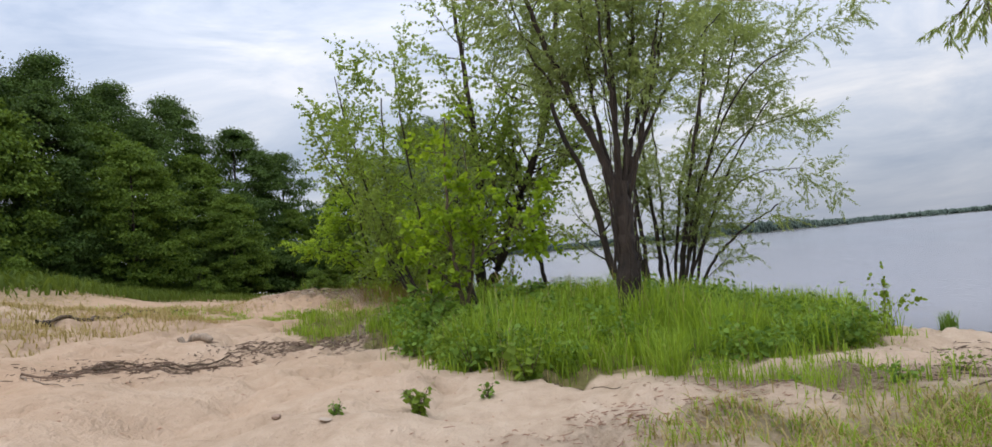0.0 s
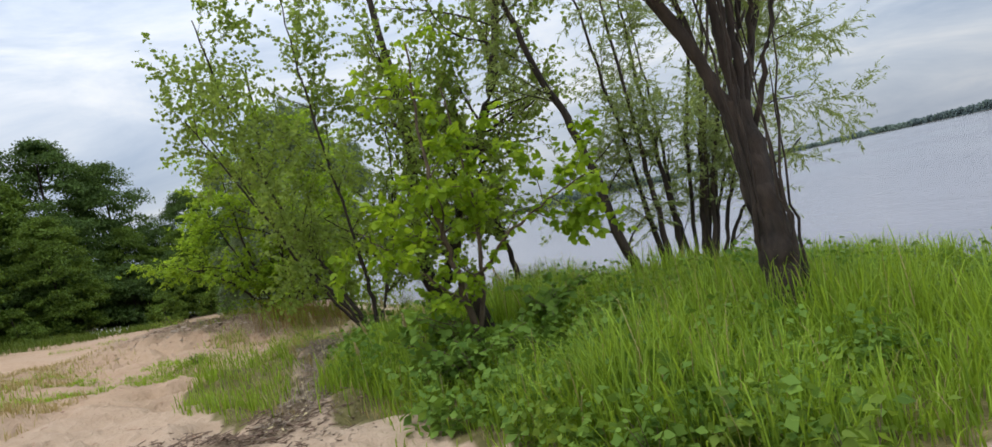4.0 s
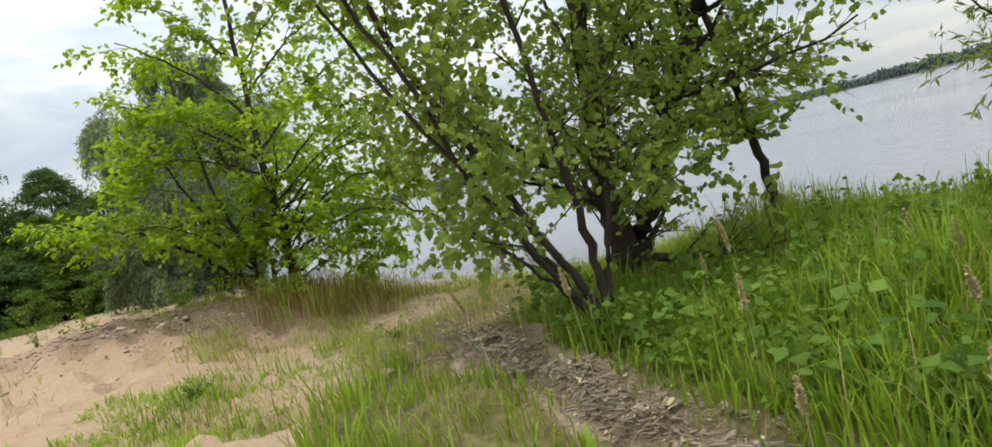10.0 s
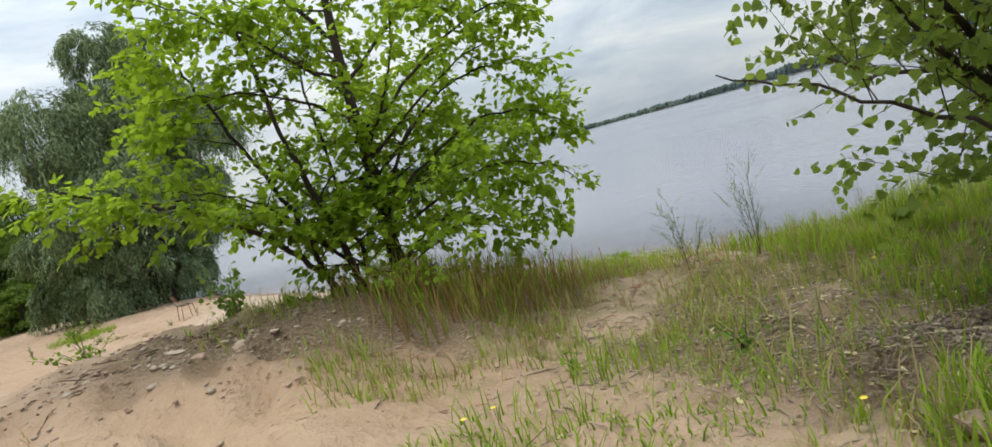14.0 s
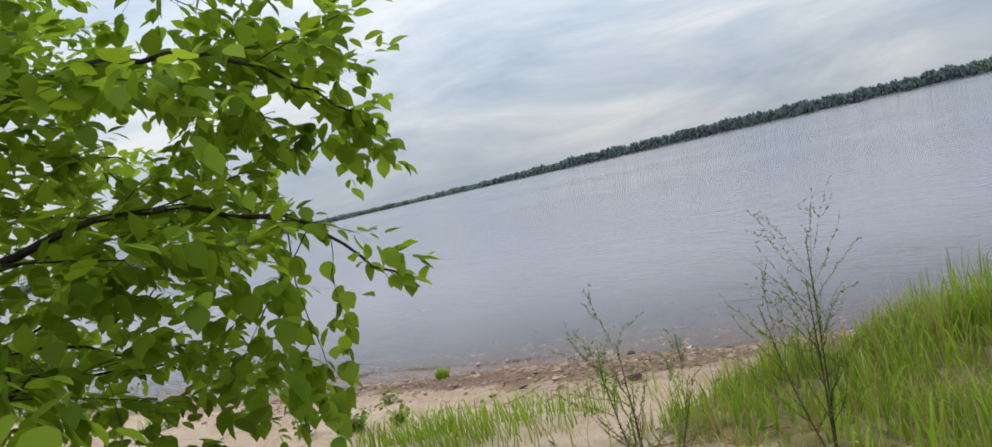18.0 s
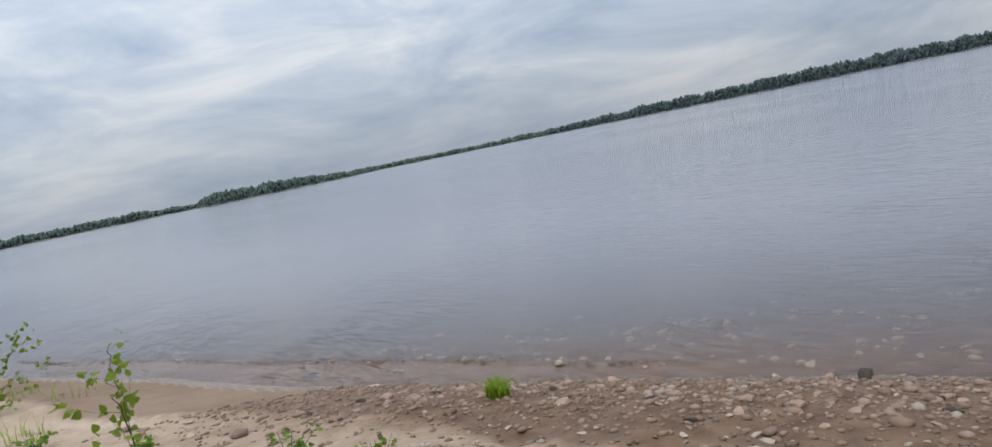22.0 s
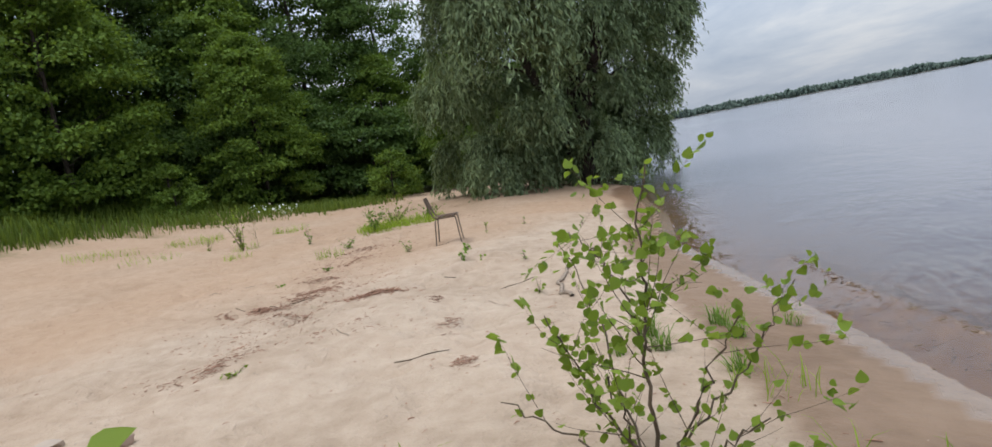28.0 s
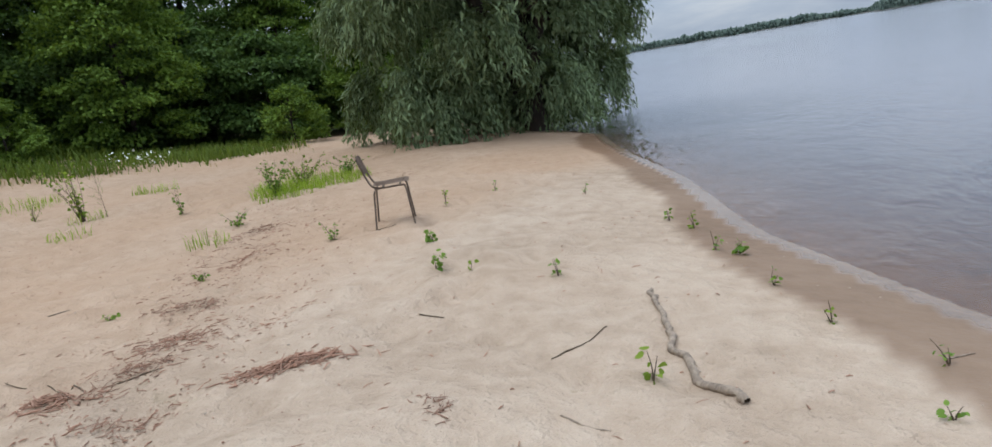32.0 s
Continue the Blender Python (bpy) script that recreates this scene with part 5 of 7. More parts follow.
    # sparse mixed growth on the littered sand below the trees
    x, y = scatter(rng, 60000, (-5.2, 2.6, 14.8, 21.0), lambda x, y: np.clip(vnoise(x * 1.4 + 2, y * 1.4) * 2.2 - 1.0, 0, 1) * np.clip((inland(x, y) - 2.0) / 2, 0, 1) * np.clip((x + 5.4 - np.clip(18.5 - y, 0, 9) * 0.15) / 1.5, 0.1, 1) * np.where(ragged(x, y, KNOLL), 0, 1))
    k = rng.random(len(x)) < 0.5
    stuff("mixed_grass", blades(rng, x[k], y[k], 0.03 + rng.gamma(1.6, 0.04, int(k.sum())), 0.7, 0.004), M_GRASS, "thin green grass scattered through dry litter", "grass")
    stuff("mixed_straw", blades(rng, x[~k], y[~k], 0.03 + rng.gamma(1.6, 0.04, int((~k).sum())), 0.8, 0.0035), M_DRYGRASS, "thin dry grass scattered through litter", "grass")
    x, y = scatter(rng, 60000, (0.4, 6.0, 2.4, 5.6), lambda x, y: np.clip(1.25 - np.hypot((x - 2.9) / 2.0, (y - 4.0 - (x - 2.9) * 0.12) / 0.75) + 0.8 * (vnoise(x * 2, y * 2) - 0.5), 0, 1) * 0.8)
    k = rng.random(len(x)) < 0.45
    h = rng.uniform(0.03, 0.12, len(x))
    stuff("olive_grass", blades(rng, x[k], y[k], h[k], 1.1, 0.0045), M_GRASS, "low green grass mat on the sand", "grass")
    stuff("olive_straw", blades(rng, x[~k], y[~k], h[~k], 1.2, 0.0045), M_DRYGRASS, "low straw-coloured grass mat on the sand", "grass")
    # rusty tall grass beside the linden
    x, y = scatter(rng, 9000, (-4.2, -1.2, 18.0, 20.6), lambda x, y: np.clip(1.2 - np.hypot((x + 2.75) / 1.0, (y - 19.25) / 0.75) + 0.5 * (vnoise(x * 3, y * 3) - 0.5), 0, 1))
    k = rng.random(len(x)) < 0.72
    h = rng.uniform(0.18, 0.5, len(x))
    stuff("rusty_grass", blades(rng, x[k], y[k], h[k], 0.5, 0.004), M_BROWNGRASS, "rust-brown dry grass below the linden", "grass")
    stuff("fringe_grass", blades(rng, x[~k], y[~k], h[~k], 0.5, 0.0045), M_GRASS, "green blades among rust-brown grass", "grass")
    x, y = scatter(rng, 5000, (-1.2, 1.8, 20.3, 23.6), lambda x, y: np.clip(1.1 - np.hypot((x - 0.0) / 1.1, (y - 21.4) / 0.7) + 0.7 * (vnoise(x * 3, y * 3) - 0.5), 0, 1))
    stuff("hump_grass", blades(rng, x, y, rng.uniform(0.08, 0.3, len(x)), 0.6, 0.0045), M_GRASS, "fresh green grass where the bank meets the beach", "grass")
    # sparse tufts on the trodden sand
    x, y = [], []
    for cx, cy, r, n in ((-6.6, 14.6, 0.35, 130), (-6.0, 13.2, 0.2, 60), (-4.5, 15.9, 0.45, 240), (-3.9, 16.6, 0.4, 150), (-3.0, 16.9, 0.35, 160), (-7.4, 17.8, 0.5, 200), (4.0, 4.6, 0.5, 60), (3.4, 5.4, 0.4, 60), (2.2, 5.8, 0.5, 260), (3.0, 6.2, 0.5, 260), (1.6, 5.7, 0.4, 160), (2.6, 5.2, 0.6, 200), (-8.6, 15.5, 0.8, 260), (-9.5, 18.5, 1.0, 320),
                         (-13.6, 39.0, 0.35, 60), (-10.6, 41.2, 1.1, 1500), (-10.2, 39.9, 0.6, 500), (-12.4, 37.6, 0.3, 70), (-14.6, 41.5, 0.5, 160), (-16.5, 40.0, 0.8, 260), (-9.0, 36.6, 0.25, 60), (-17.5, 38.0, 0.9, 200), (-15.0, 37.5, 0.7, 90), (-2.6, 29.5, 0.14, 40), (-1.1, 28.3, 0.2, 40), (-1.3, 31.2, 0.25, 30), (-0.7, 30.2, 0.3, 18)):
        a, q = rng.uniform(0, 6.28, n), r * np.sqrt(rng.random(n))
        x.append(cx + q * np.cos(a))
        y.append(cy + q * np.sin(a))
    x, y = np.concatenate(x), np.concatenate(y)
    stuff("sand_grass", blades(rng, x, y, rng.uniform(0.05, 0.24, len(x)), 0.6, 0.004), M_GRASS, "scattered low green tufts growing out of the sand", "grass")


grasses()


def tuft(name, label, x, y, n, high, wide, seed, mat=M_GRASS, lean=0.6):
    """One clump of blades."""
    rng = np.random.default_rng(seed)
    a, r = rng.uniform(0, 6.28, n), wide * np.sqrt(rng.random(n))
    me = mesh_from(name, *blades(rng, x + r * np.cos(a), y + r * np.sin(a), rng.uniform(0.5, 1.1, n) * high, lean, 0.004), mat)
    return tagged(new(name, me), label, "grass")


tuft("grass_tuft", "round fresh green grass tuft among shore stones", 1.87, 25.3, 170, 0.17, 0.09, 71)
tuft("grass_tuft", "dark wiry tuft at the water's edge", 6.15, 9.5, 120, 0.28, 0.12, 72, M_WEED, 0.3)
tuft("grass_tuft", "large leafy grass clump at the foot of the bank", 1.35, 5.75, 90, 0.45, 0.12, 73, M_GRASS, 0.7)
tuft("grass_tuft", "green grass hump at the edge of the beach", -0.7, 21.6, 300, 0.22, 0.5, 76)
for k, (x, y, n, h) in enumerate([(-2.2, 31.95, 60, 0.2), (-2.05, 31.7, 50, 0.16), (-1.78, 32.45, 55, 0.18), (-1.62, 32.15, 50, 0.18), (-2.3, 31.5, 30, 0.12), (-1.5, 31.4, 36, 0.15), (-1.3, 32.7, 24, 0.14)]):
    tuft("grass_tuft", "small wiry green grass tuft on the sand", x, y, n, h, 0.07, 710 + k, M_WEED, 0.9)
tuft("grass_tuft", "sparse thin grass on the sand", -2.5, 29.4, 24, 0.2, 0.05, 77, M_GRASS, 0.8)


# ---- leafy plants ----
def stems_and_leaves(rng, x, y, high, spread, stems, per, size, shape, tilt=0.35, curve=0.1):
    """Bare arrays of stem tubes and leaves for a small plant at the origin of its foot."""
    limbs, P, W = [], [], []
    for _ in range(stems):
        a, h = rng.uniform(0, 6.28), high * rng.uniform(0.55, 1.05)
        out = np.array([np.cos(a), np.sin(a), 0]) * spread * rng.uniform(0.2, 1.0)
        pts = smooth_line([np.zeros(3) + out * 0.08, out * 0.35 + np.array([0, 0, h * 0.45]) + rng.normal(size=3) * curve * h * 0.3, out + np.array([0, 0, h])], 9)
        limbs.append((pts, np.linspace(0.004 + high * 0.004, 0.0015, 9)))
        f = rng.uniform(0.12, 1.0, per) * 8
        i = np.minimum(f.astype(int), 7)
        p = pts[i] + (f - i)[:, None] * (pts[i + 1] - pts[i])
        b = rng.uniform(0, 6.28, per)
        w = np.stack([np.cos(b), np.sin(b), rng.normal(-0.15, 0.35, per)], -1)
        P.append(p + w * size * 0.45)
        W.append(w)
    P, W = np.concatenate(P), np.concatenate(W)
    n = unit(rng.normal(size=P.shape) * 0.5 + np.array([0, 0, 0.6]))
    return limbs, leaves(P, W, n, rng.uniform(0.6, 1.25, len(P)) * size, shape)


def leafy_plant(name, label, x, y, high, spread, stems, per, size, shape, mat, seed, category="plant", group=""):
    rng = np.random.default_rng(seed)
    root = thing(name, label, category, on(x, y, -0.01), group)
    limbs, lv = stems_and_leaves(rng, x, y, high, spread, stems, per, size, shape)
    for limb in limbs:
        part_mesh("stem", mesh_from("stem", *tubes([limb], 4), M_TWIG), root)
    part_mesh("foliage", mesh_from("foliage", *lv, mat), root)
    return root


def poplar_bush(label, x, y, stems, side, leaf, seed, size=0.06):
    """A young poplar: stems with short side shoots and heart-shaped leaves on stalks."""
    return tree("poplar_bush", label, on(x, y, -0.03), stems, M_TWIG, M_TWIG, M_BUSH,
                [dict(count=side, where=(0.12, 0.95), angle=48, length=0.40, taper=0.4, rise=0.25, wob=0.06),
                 dict(count=side, where=(0.4, 1.0), angle=40, length=0.12, taper=0.6, rise=0.0)],
                (leaf, size, POPLAR, dict(droop=0.25, spread=0.85, flat=0.2, stalk=0.22, where=(0.1, 1.0))), seed, "bush", 6, 0.2)


poplar_bush("knee-high to chest-high young poplar bush on bare sand", -1.66, 29.9,
            [([(0, 0, 0), (0.03, 0.03, 0.5), (0.07, 0.06, 0.9), (0.12, 0.1, 1.32)], 0.010, 0.003),
             ([(0, 0, 0), (-0.2, 0, 0.35), (-0.36, -0.02, 0.75)], 0.008, 0.003), ([(0, 0, 0), (0.22, 0.05, 0.35), (0.42, 0.1, 0.7)], 0.008, 0.003),
             ([(0, 0, 0), (-0.25, -0.1, 0.2), (-0.55, -0.15, 0.42)], 0.007, 0.003), ([(0, 0, 0), (0.3, -0.1, 0.2), (0.5, -0.15, 0.35)], 0.007, 0.003), ([(0, 0, 0), (0.0, -0.2, 0.3), (-0.05, -0.3, 0.6)], 0.007, 0.003),
             ([(0, 0, 0), (-0.28, 0.45, 0.45), (-0.6, 0.84, 0.95)], 0.007, 0.0025), ([(0.05, 0.05, 0.55), (-0.14, 0.25, 0.88), (-0.34, 0.39, 1.03)], 0.006, 0.0025), ([(0, 0, 0), (0.35, 0.3, 0.35), (0.6, 0.5, 0.7)], 0.007, 0.0025)],
            70, 800, 81, 0.046)
poplar_bush("tall slender young poplar with several reddish stems on the sand", -2.3, 27.15,
            [([(0, 0, 0), (0.0, 0.0, 0.6), (0.05, 0.02, 1.2), (0.1, 0.03, 1.85)], 0.013, 0.004), ([(0, 0, 0), (-0.15, 0, 0.6), (-0.3, 0, 1.2)], 0.010, 0.003),
             ([(0, 0, 0), (0.2, 0.0, 0.5), (0.35, 0.0, 1.0)], 0.009, 0.003), ([(0, 0, 0), (-0.3, 0.05, 0.45), (-0.55, 0.1, 0.95)], 0.009, 0.003), ([(0, 0, 0), (0.1, 0.2, 0.5), (0.15, 0.35, 0.95)], 0.009, 0.003)],
            60, 800, 82, 0.058)
poplar_bush("thin single-stemmed poplar seedling on the beach", -0.42, 25.4, [([(0, 0, 0), (0.01, 0, 0.3), (-0.01, 0, 0.6), (0.02, 0, 0.88)], 0.006, 0.002)], 8, 90, 83, 0.05)
poplar_bush("waist-high young poplar on the shore beside grass", 4.85, 8.75,
            [([(0, 0, 0), (0.02, 0, 0.4), (0.05, 0, 0.8)], 0.010, 0.003), ([(0, 0, 0), (-0.12, 0, 0.3), (-0.2, 0, 0.5)], 0.006, 0.002), ([(0, 0, 0), (0.15, 0, 0.3), (0.25, 0, 0.5)], 0.006, 0.002)], 18, 180, 84, 0.055)

for k, (x, y, h, sp, st, per, sz, lab) in enumerate([
        (-0.68, 5.25, 0.20, 0.14, 9, 12, 0.05, "small bushy green plant on bare sand"), (-0.17, 5.68, 0.14, 0.10, 6, 9, 0.04, "small green seedling clump on the sand"),
        (-1.25, 5.0, 0.09, 0.10, 9, 10, 0.03, "low green clump by white pebbles"), (0.18, 6.2, 0.48, 0.25, 9, 16, 0.075, "dark green large-leaved plant before the grass"),
        (-0.35, 7.0, 0.35, 0.2, 6, 12, 0.06, "leafy weed at the foot of the grass"), (3.0, 5.3, 0.16, 0.15, 6, 9, 0.045, "small sprawling weed on the sand"), (3.9, 5.9, 0.18, 0.25, 7, 10, 0.04, "sprawling weed with pale leaves"),
        (2.3, 5.65, 0.14, 0.14, 6, 9, 0.04, "small sprawling weed on the sand"), (4.6, 5.7, 0.2, 0.3, 8, 10, 0.05, "sprawling weed with pale leaves"), (5.1, 6.7, 0.25, 0.35, 9, 10, 0.05, "sprawling weed with pale leaves"), (3.5, 6.4, 0.16, 0.2, 6, 9, 0.045, "small sprawling weed on the sand"),
        (-0.1, 23.9, 0.24, 0.28, 10, 14, 0.05, "low light green weed at the top of the beach"), (0.35, 23.8, 0.2, 0.22, 8, 12, 0.045, "low light green weed at the top of the beach"), (-0.44, 24.4, 0.26, 0.25, 9, 12, 0.05, "low light green weed at the top of the beach"),
        (0.3, 25.0, 0.22, 0.22, 10, 14, 0.04, "round green weed on the beach"), (0.62, 24.5, 0.16, 0.16, 7, 10, 0.04, "small green weed on the beach"), (-0.35, 26.5, 0.15, 0.2, 6, 10, 0.045, "yellowish seedling on the sand"),
        (-1.0, 27.7, 0.16, 0.25, 6, 10, 0.045, "yellowish seedling on the sand"), (-1.5, 28.4, 0.14, 0.12, 5, 9, 0.04, "small weed on the sand"), (-3.26, 36.0, 0.20, 0.09, 3, 7, 0.05, "bright green seedling on wet sand"),
        (-3.45, 36.1, 0.20, 0.06, 2, 7, 0.04, "thin seedling on wet sand"), (-3.65, 37.0, 0.2, 0.05, 2, 7, 0.04, "thin seedling on wet sand"), (-3.9, 37.3, 0.13, 0.04, 2, 5, 0.04, "thin seedling on wet sand"),
        (-3.06, 35.1, 0.12, 0.05, 2, 6, 0.03, "thin seedling on wet sand"), (-2.8, 34.4, 0.14, 0.06, 2, 6, 0.03, "wilted seedling on wet sand"), (-2.5, 33.3, 0.11, 0.04, 2, 5, 0.035, "seedling near the water"), (-2.36, 33.9, 0.14, 0.14, 3, 4, 0.03, "wilted seedling on wet sand"),
        (-3.7, 33.5, 0.2, 0.04, 2, 6, 0.045, "poplar seedling beside a driftwood branch"), (-6.1, 36.4, 0.16, 0.08, 3, 7, 0.05, "poplar seedling on dry sand"), (-5.55, 35.2, 0.13, 0.09, 3, 6, 0.045, "poplar seedling on dry sand"),
        (-5.3, 35.3, 0.11, 0.03, 1, 5, 0.04, "poplar seedling on dry sand"), (-4.5, 35.0, 0.15, 0.06, 2, 6, 0.04, "poplar seedling on dry sand"), (-7.35, 36.6, 0.24, 0.14, 5, 8, 0.035, "small grey-green weed on the sand"), (-6.65, 38.1, 0.28, 0.04, 2, 9, 0.035, "thin upright weed beside a chair"),
        (-6.3, 39.0, 0.2, 0.05, 2, 6, 0.03, "thin upright weed on the sand"), (-5.0, 38.6, 0.2, 0.05, 2, 6, 0.03, "thin upright weed on the sand"), (-13.7, 39.0, 1.15, 0.6, 11, 20, 0.05, "waist-high branched weed on the sandy flat"), (-11.6, 39.0, 0.55, 0.12, 4, 10, 0.045, "small yellowish sapling on the sandy flat"),
        (-10.5, 40.0, 0.6, 0.35, 12, 18, 0.05, "green weed clump on the sandy flat"), (-10.9, 41.3, 0.6, 0.6, 20, 18, 0.045, "green weed clump on the sandy flat"), (-10.4, 42.2, 0.4, 0.45, 14, 16, 0.045, "green weed clump on the sandy flat"), (-9.5, 37.7, 0.22, 0.3, 8, 10, 0.04, "low weed on the sandy flat"),
        (-15.0, 39.1, 0.4, 0.2, 5, 10, 0.04, "thin weed on the sandy flat"), (-8.0, 34.3, 0.07, 0.1, 5, 6, 0.03, "tiny green weed on the sand"), (-7.9, 35.2, 0.1, 0.12, 5, 6, 0.03, "tiny green weed on the sand"), (-5.2, 30.9, 0.06, 0.12, 5, 8, 0.03, "tiny green weed on the sand"),
        (-3.7, 20.1, 0.25, 0.3, 8, 10, 0.05, "green weed under the linden"), (-4.6, 21.0, 0.6, 0.5, 12, 16, 0.06, "light green bushy weed on top of the mound"), (-6.0, 21.5, 0.5, 0.5, 12, 14, 0.05, "light green bushy weed on top of the mound"), (-4.4, 16.0, 0.18, 0.3, 12, 12, 0.03, "low green weed with yellow flowers"),
        (-2.6, 16.3, 0.25, 0.2, 6, 10, 0.04, "green weed in dry litter"), (-3.1, 17.3, 0.2, 0.2, 6, 8, 0.04, "green weed in dry litter")]):
    leafy_plant("weed" if h > 0.15 else "seedling", lab, x, y, h, sp, st, per, sz, POPLAR if sz > 0.042 else OVAL, M_WEED if k % 3 else M_BUSH, 200 + k)


def bank_weeds():
    """Nettles and brambles in the tall grass, too many to tell apart."""
    rng = np.random.default_rng(91)
    for mat, size, n, off, label in ((M_WEED, 1.0, 6000, 30, "broad-leaved dark weeds among the bank grass"), (M_BUSH, 0.8, 4600, 47, "light green brambles among the bank grass")):
        x, y = scatter(rng, n, (-1.9, 6.0, 6.1, 15.5), lambda x, y: ragged(x, y, KNOLL) * np.clip(vnoise(x * 0.8 + off, y * 0.8) * 3.0 - 1.2, 0, 1) * np.interp(y, [6, 9, 12, 15], [1.0, 1.0, 0.6, 0.3]))
        V, F, base = [], [], 0
        for px, py in zip(x, y):
            limbs, (v, f) = stems_and_leaves(rng, 0, 0, rng.uniform(0.25, 0.62) * size, 0.18, 2, 11, rng.uniform(0.05, 0.09) * size, CARD)
            V.append(v + np.array([px, py, gz(px, py)]))
            F.append(f + base)
            base += len(v)
        stuff("bank_weeds", (np.concatenate(V), np.concatenate(F)), mat, label, "weeds")
    x, y = scatter(rng, 900, (-22, -17, 44, 48), lambda x, y: np.clip(1 - np.hypot((x + 19) / 1.4, (y - 45.6) / 0.7), 0, 1))
    p = np.stack([x, y, ground(x, y) + rng.uniform(0.25, 0.5, len(x))], -1)
    stuff("white_flowers", leaves(p, rng.normal(size=p.shape), np.tile([0.0, 0, 1], (len(p), 1)), 0.09, CARD), M_WHITE, "patch of small white flowers before the forest", "flowers")


bank_weeds()


def plume(x, y, high, seed):
    """A grass stalk with a feathery tan head."""
    rng = np.random.default_rng(seed)
    root = thing("grass_plume", "tall dry grass stalk with a feathery tan head", "grass", on(x, y, -0.02), "grass plumes")
    lean = np.array([rng.uniform(-0.25, 0.1), rng.uniform(-0.1, 0.1), 0]) * high
    line = smooth_line([(0, 0, 0), tuple(lean * 0.3 + np.array([0, 0, high * 0.55])), tuple(lean + np.array([0, 0, high]))], 12)
    part_mesh("stalk", mesh_from("stalk", *tubes([(line, np.linspace(0.003, 0.0012, 12))], 4), M_STRAW), root)
    t = rng.uniform(0.72, 1.0, 170)
    p = np.stack([np.interp(t, np.linspace(0, 1, 12), line[:, i]) for i in range(3)], -1)
    w = unit(rng.normal(size=p.shape) * 0.6 + np.array([0, 0, 1.0]))
    part_mesh("seed_head", mesh_from("seed_head", *leaves(p, w, rng.normal(size=p.shape), 0.028 * np.interp(t, [0.72, 0.8, 1], [0.6, 1, 0.5]), CARD), M_STRAW), root)


for k, (x, y) in enumerate([(-2.25, 11.6), (-2.2, 13.2), (-1.9, 12.2), (-1.55, 11.4), (-1.3, 12.9), (-0.9, 11.9), (-2.7, 13.4), (-2.0, 14.6), (-1.2, 11.0), (-0.3, 12.6), (-1.7, 10.6), (0.1, 11.6), (-2.3, 10.9), (-1.0, 13.6)]):
    plume(x, y, 0.55 + 0.2 * ((k * 37) % 10) / 10, 300 + k)


def dry_herb(x, y, high, seed, label, stalks=1):
    """A gaunt weed: bare stalk, thin side shoots with tiny seed pods."""
    rng = np.random.default_rng(seed)
    root = thing("tall_weed", label, "weed", on(x, y, -0.02))
    main = []
    for k in range(stalks):
        a, lean, up = 2.4 * k + seed, 0.05 if k == 0 else rng.uniform(0.12, 0.3), high * (1.0 if k == 0 else rng.uniform(0.6, 0.9))
        cx, cy = lean * high * np.cos(a), lean * high * np.sin(a)
        main.append((smooth_line([(0, 0, 0), (cx * 0.6, cy * 0.6, up * 0.5), (cx, cy, up)], 14), np.linspace(0.005, 0.0015, 14)))
        part_mesh("stalk", mesh_from("stalk", *tubes([main[-1]], 5), M_TWIG), root)
    side = sprout(rng, main, 15 * stalks, (0.2, 0.95), 40, high * 0.32, 0.55, 0.35)
    side += sprout(rng, side, 18 * stalks, (0.3, 0.9), 35, high * 0.13, 0.7, 0.3, n=5)
    for limb in side:
        part_mesh("side_shoot", mesh_from("side_shoot", *tubes([limb], 3), M_TWIG), root)
    p, w = along(rng, side + main, 620 * stalks, (0.2, 1.0))
    part_mesh("seed_spray", mesh_from("seed_spray", *leaves(p, unit(w + rng.normal(size=w.shape) * 0.6), rng.normal(size=w.shape), 0.017, NARROW), M_WEED), root)["kind"] = "stuff"


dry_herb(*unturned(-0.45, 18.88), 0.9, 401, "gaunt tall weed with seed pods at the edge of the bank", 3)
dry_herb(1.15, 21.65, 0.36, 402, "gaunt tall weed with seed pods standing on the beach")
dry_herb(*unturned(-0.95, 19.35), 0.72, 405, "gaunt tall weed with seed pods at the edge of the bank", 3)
dry_herb(1.6, 21.3, 0.34, 403, "thin upright weed standing on the beach")
dry_herb(2.05, 21.5, 0.42, 404, "thin upright weed standing on the beach")
dry_herb(2.9, 20.6, 0.75, 406, "thin upright weed standing on the beach")
dry_herb(-13.4, 39.2, 0.9, 407, "thin branched weed on the sandy flat")


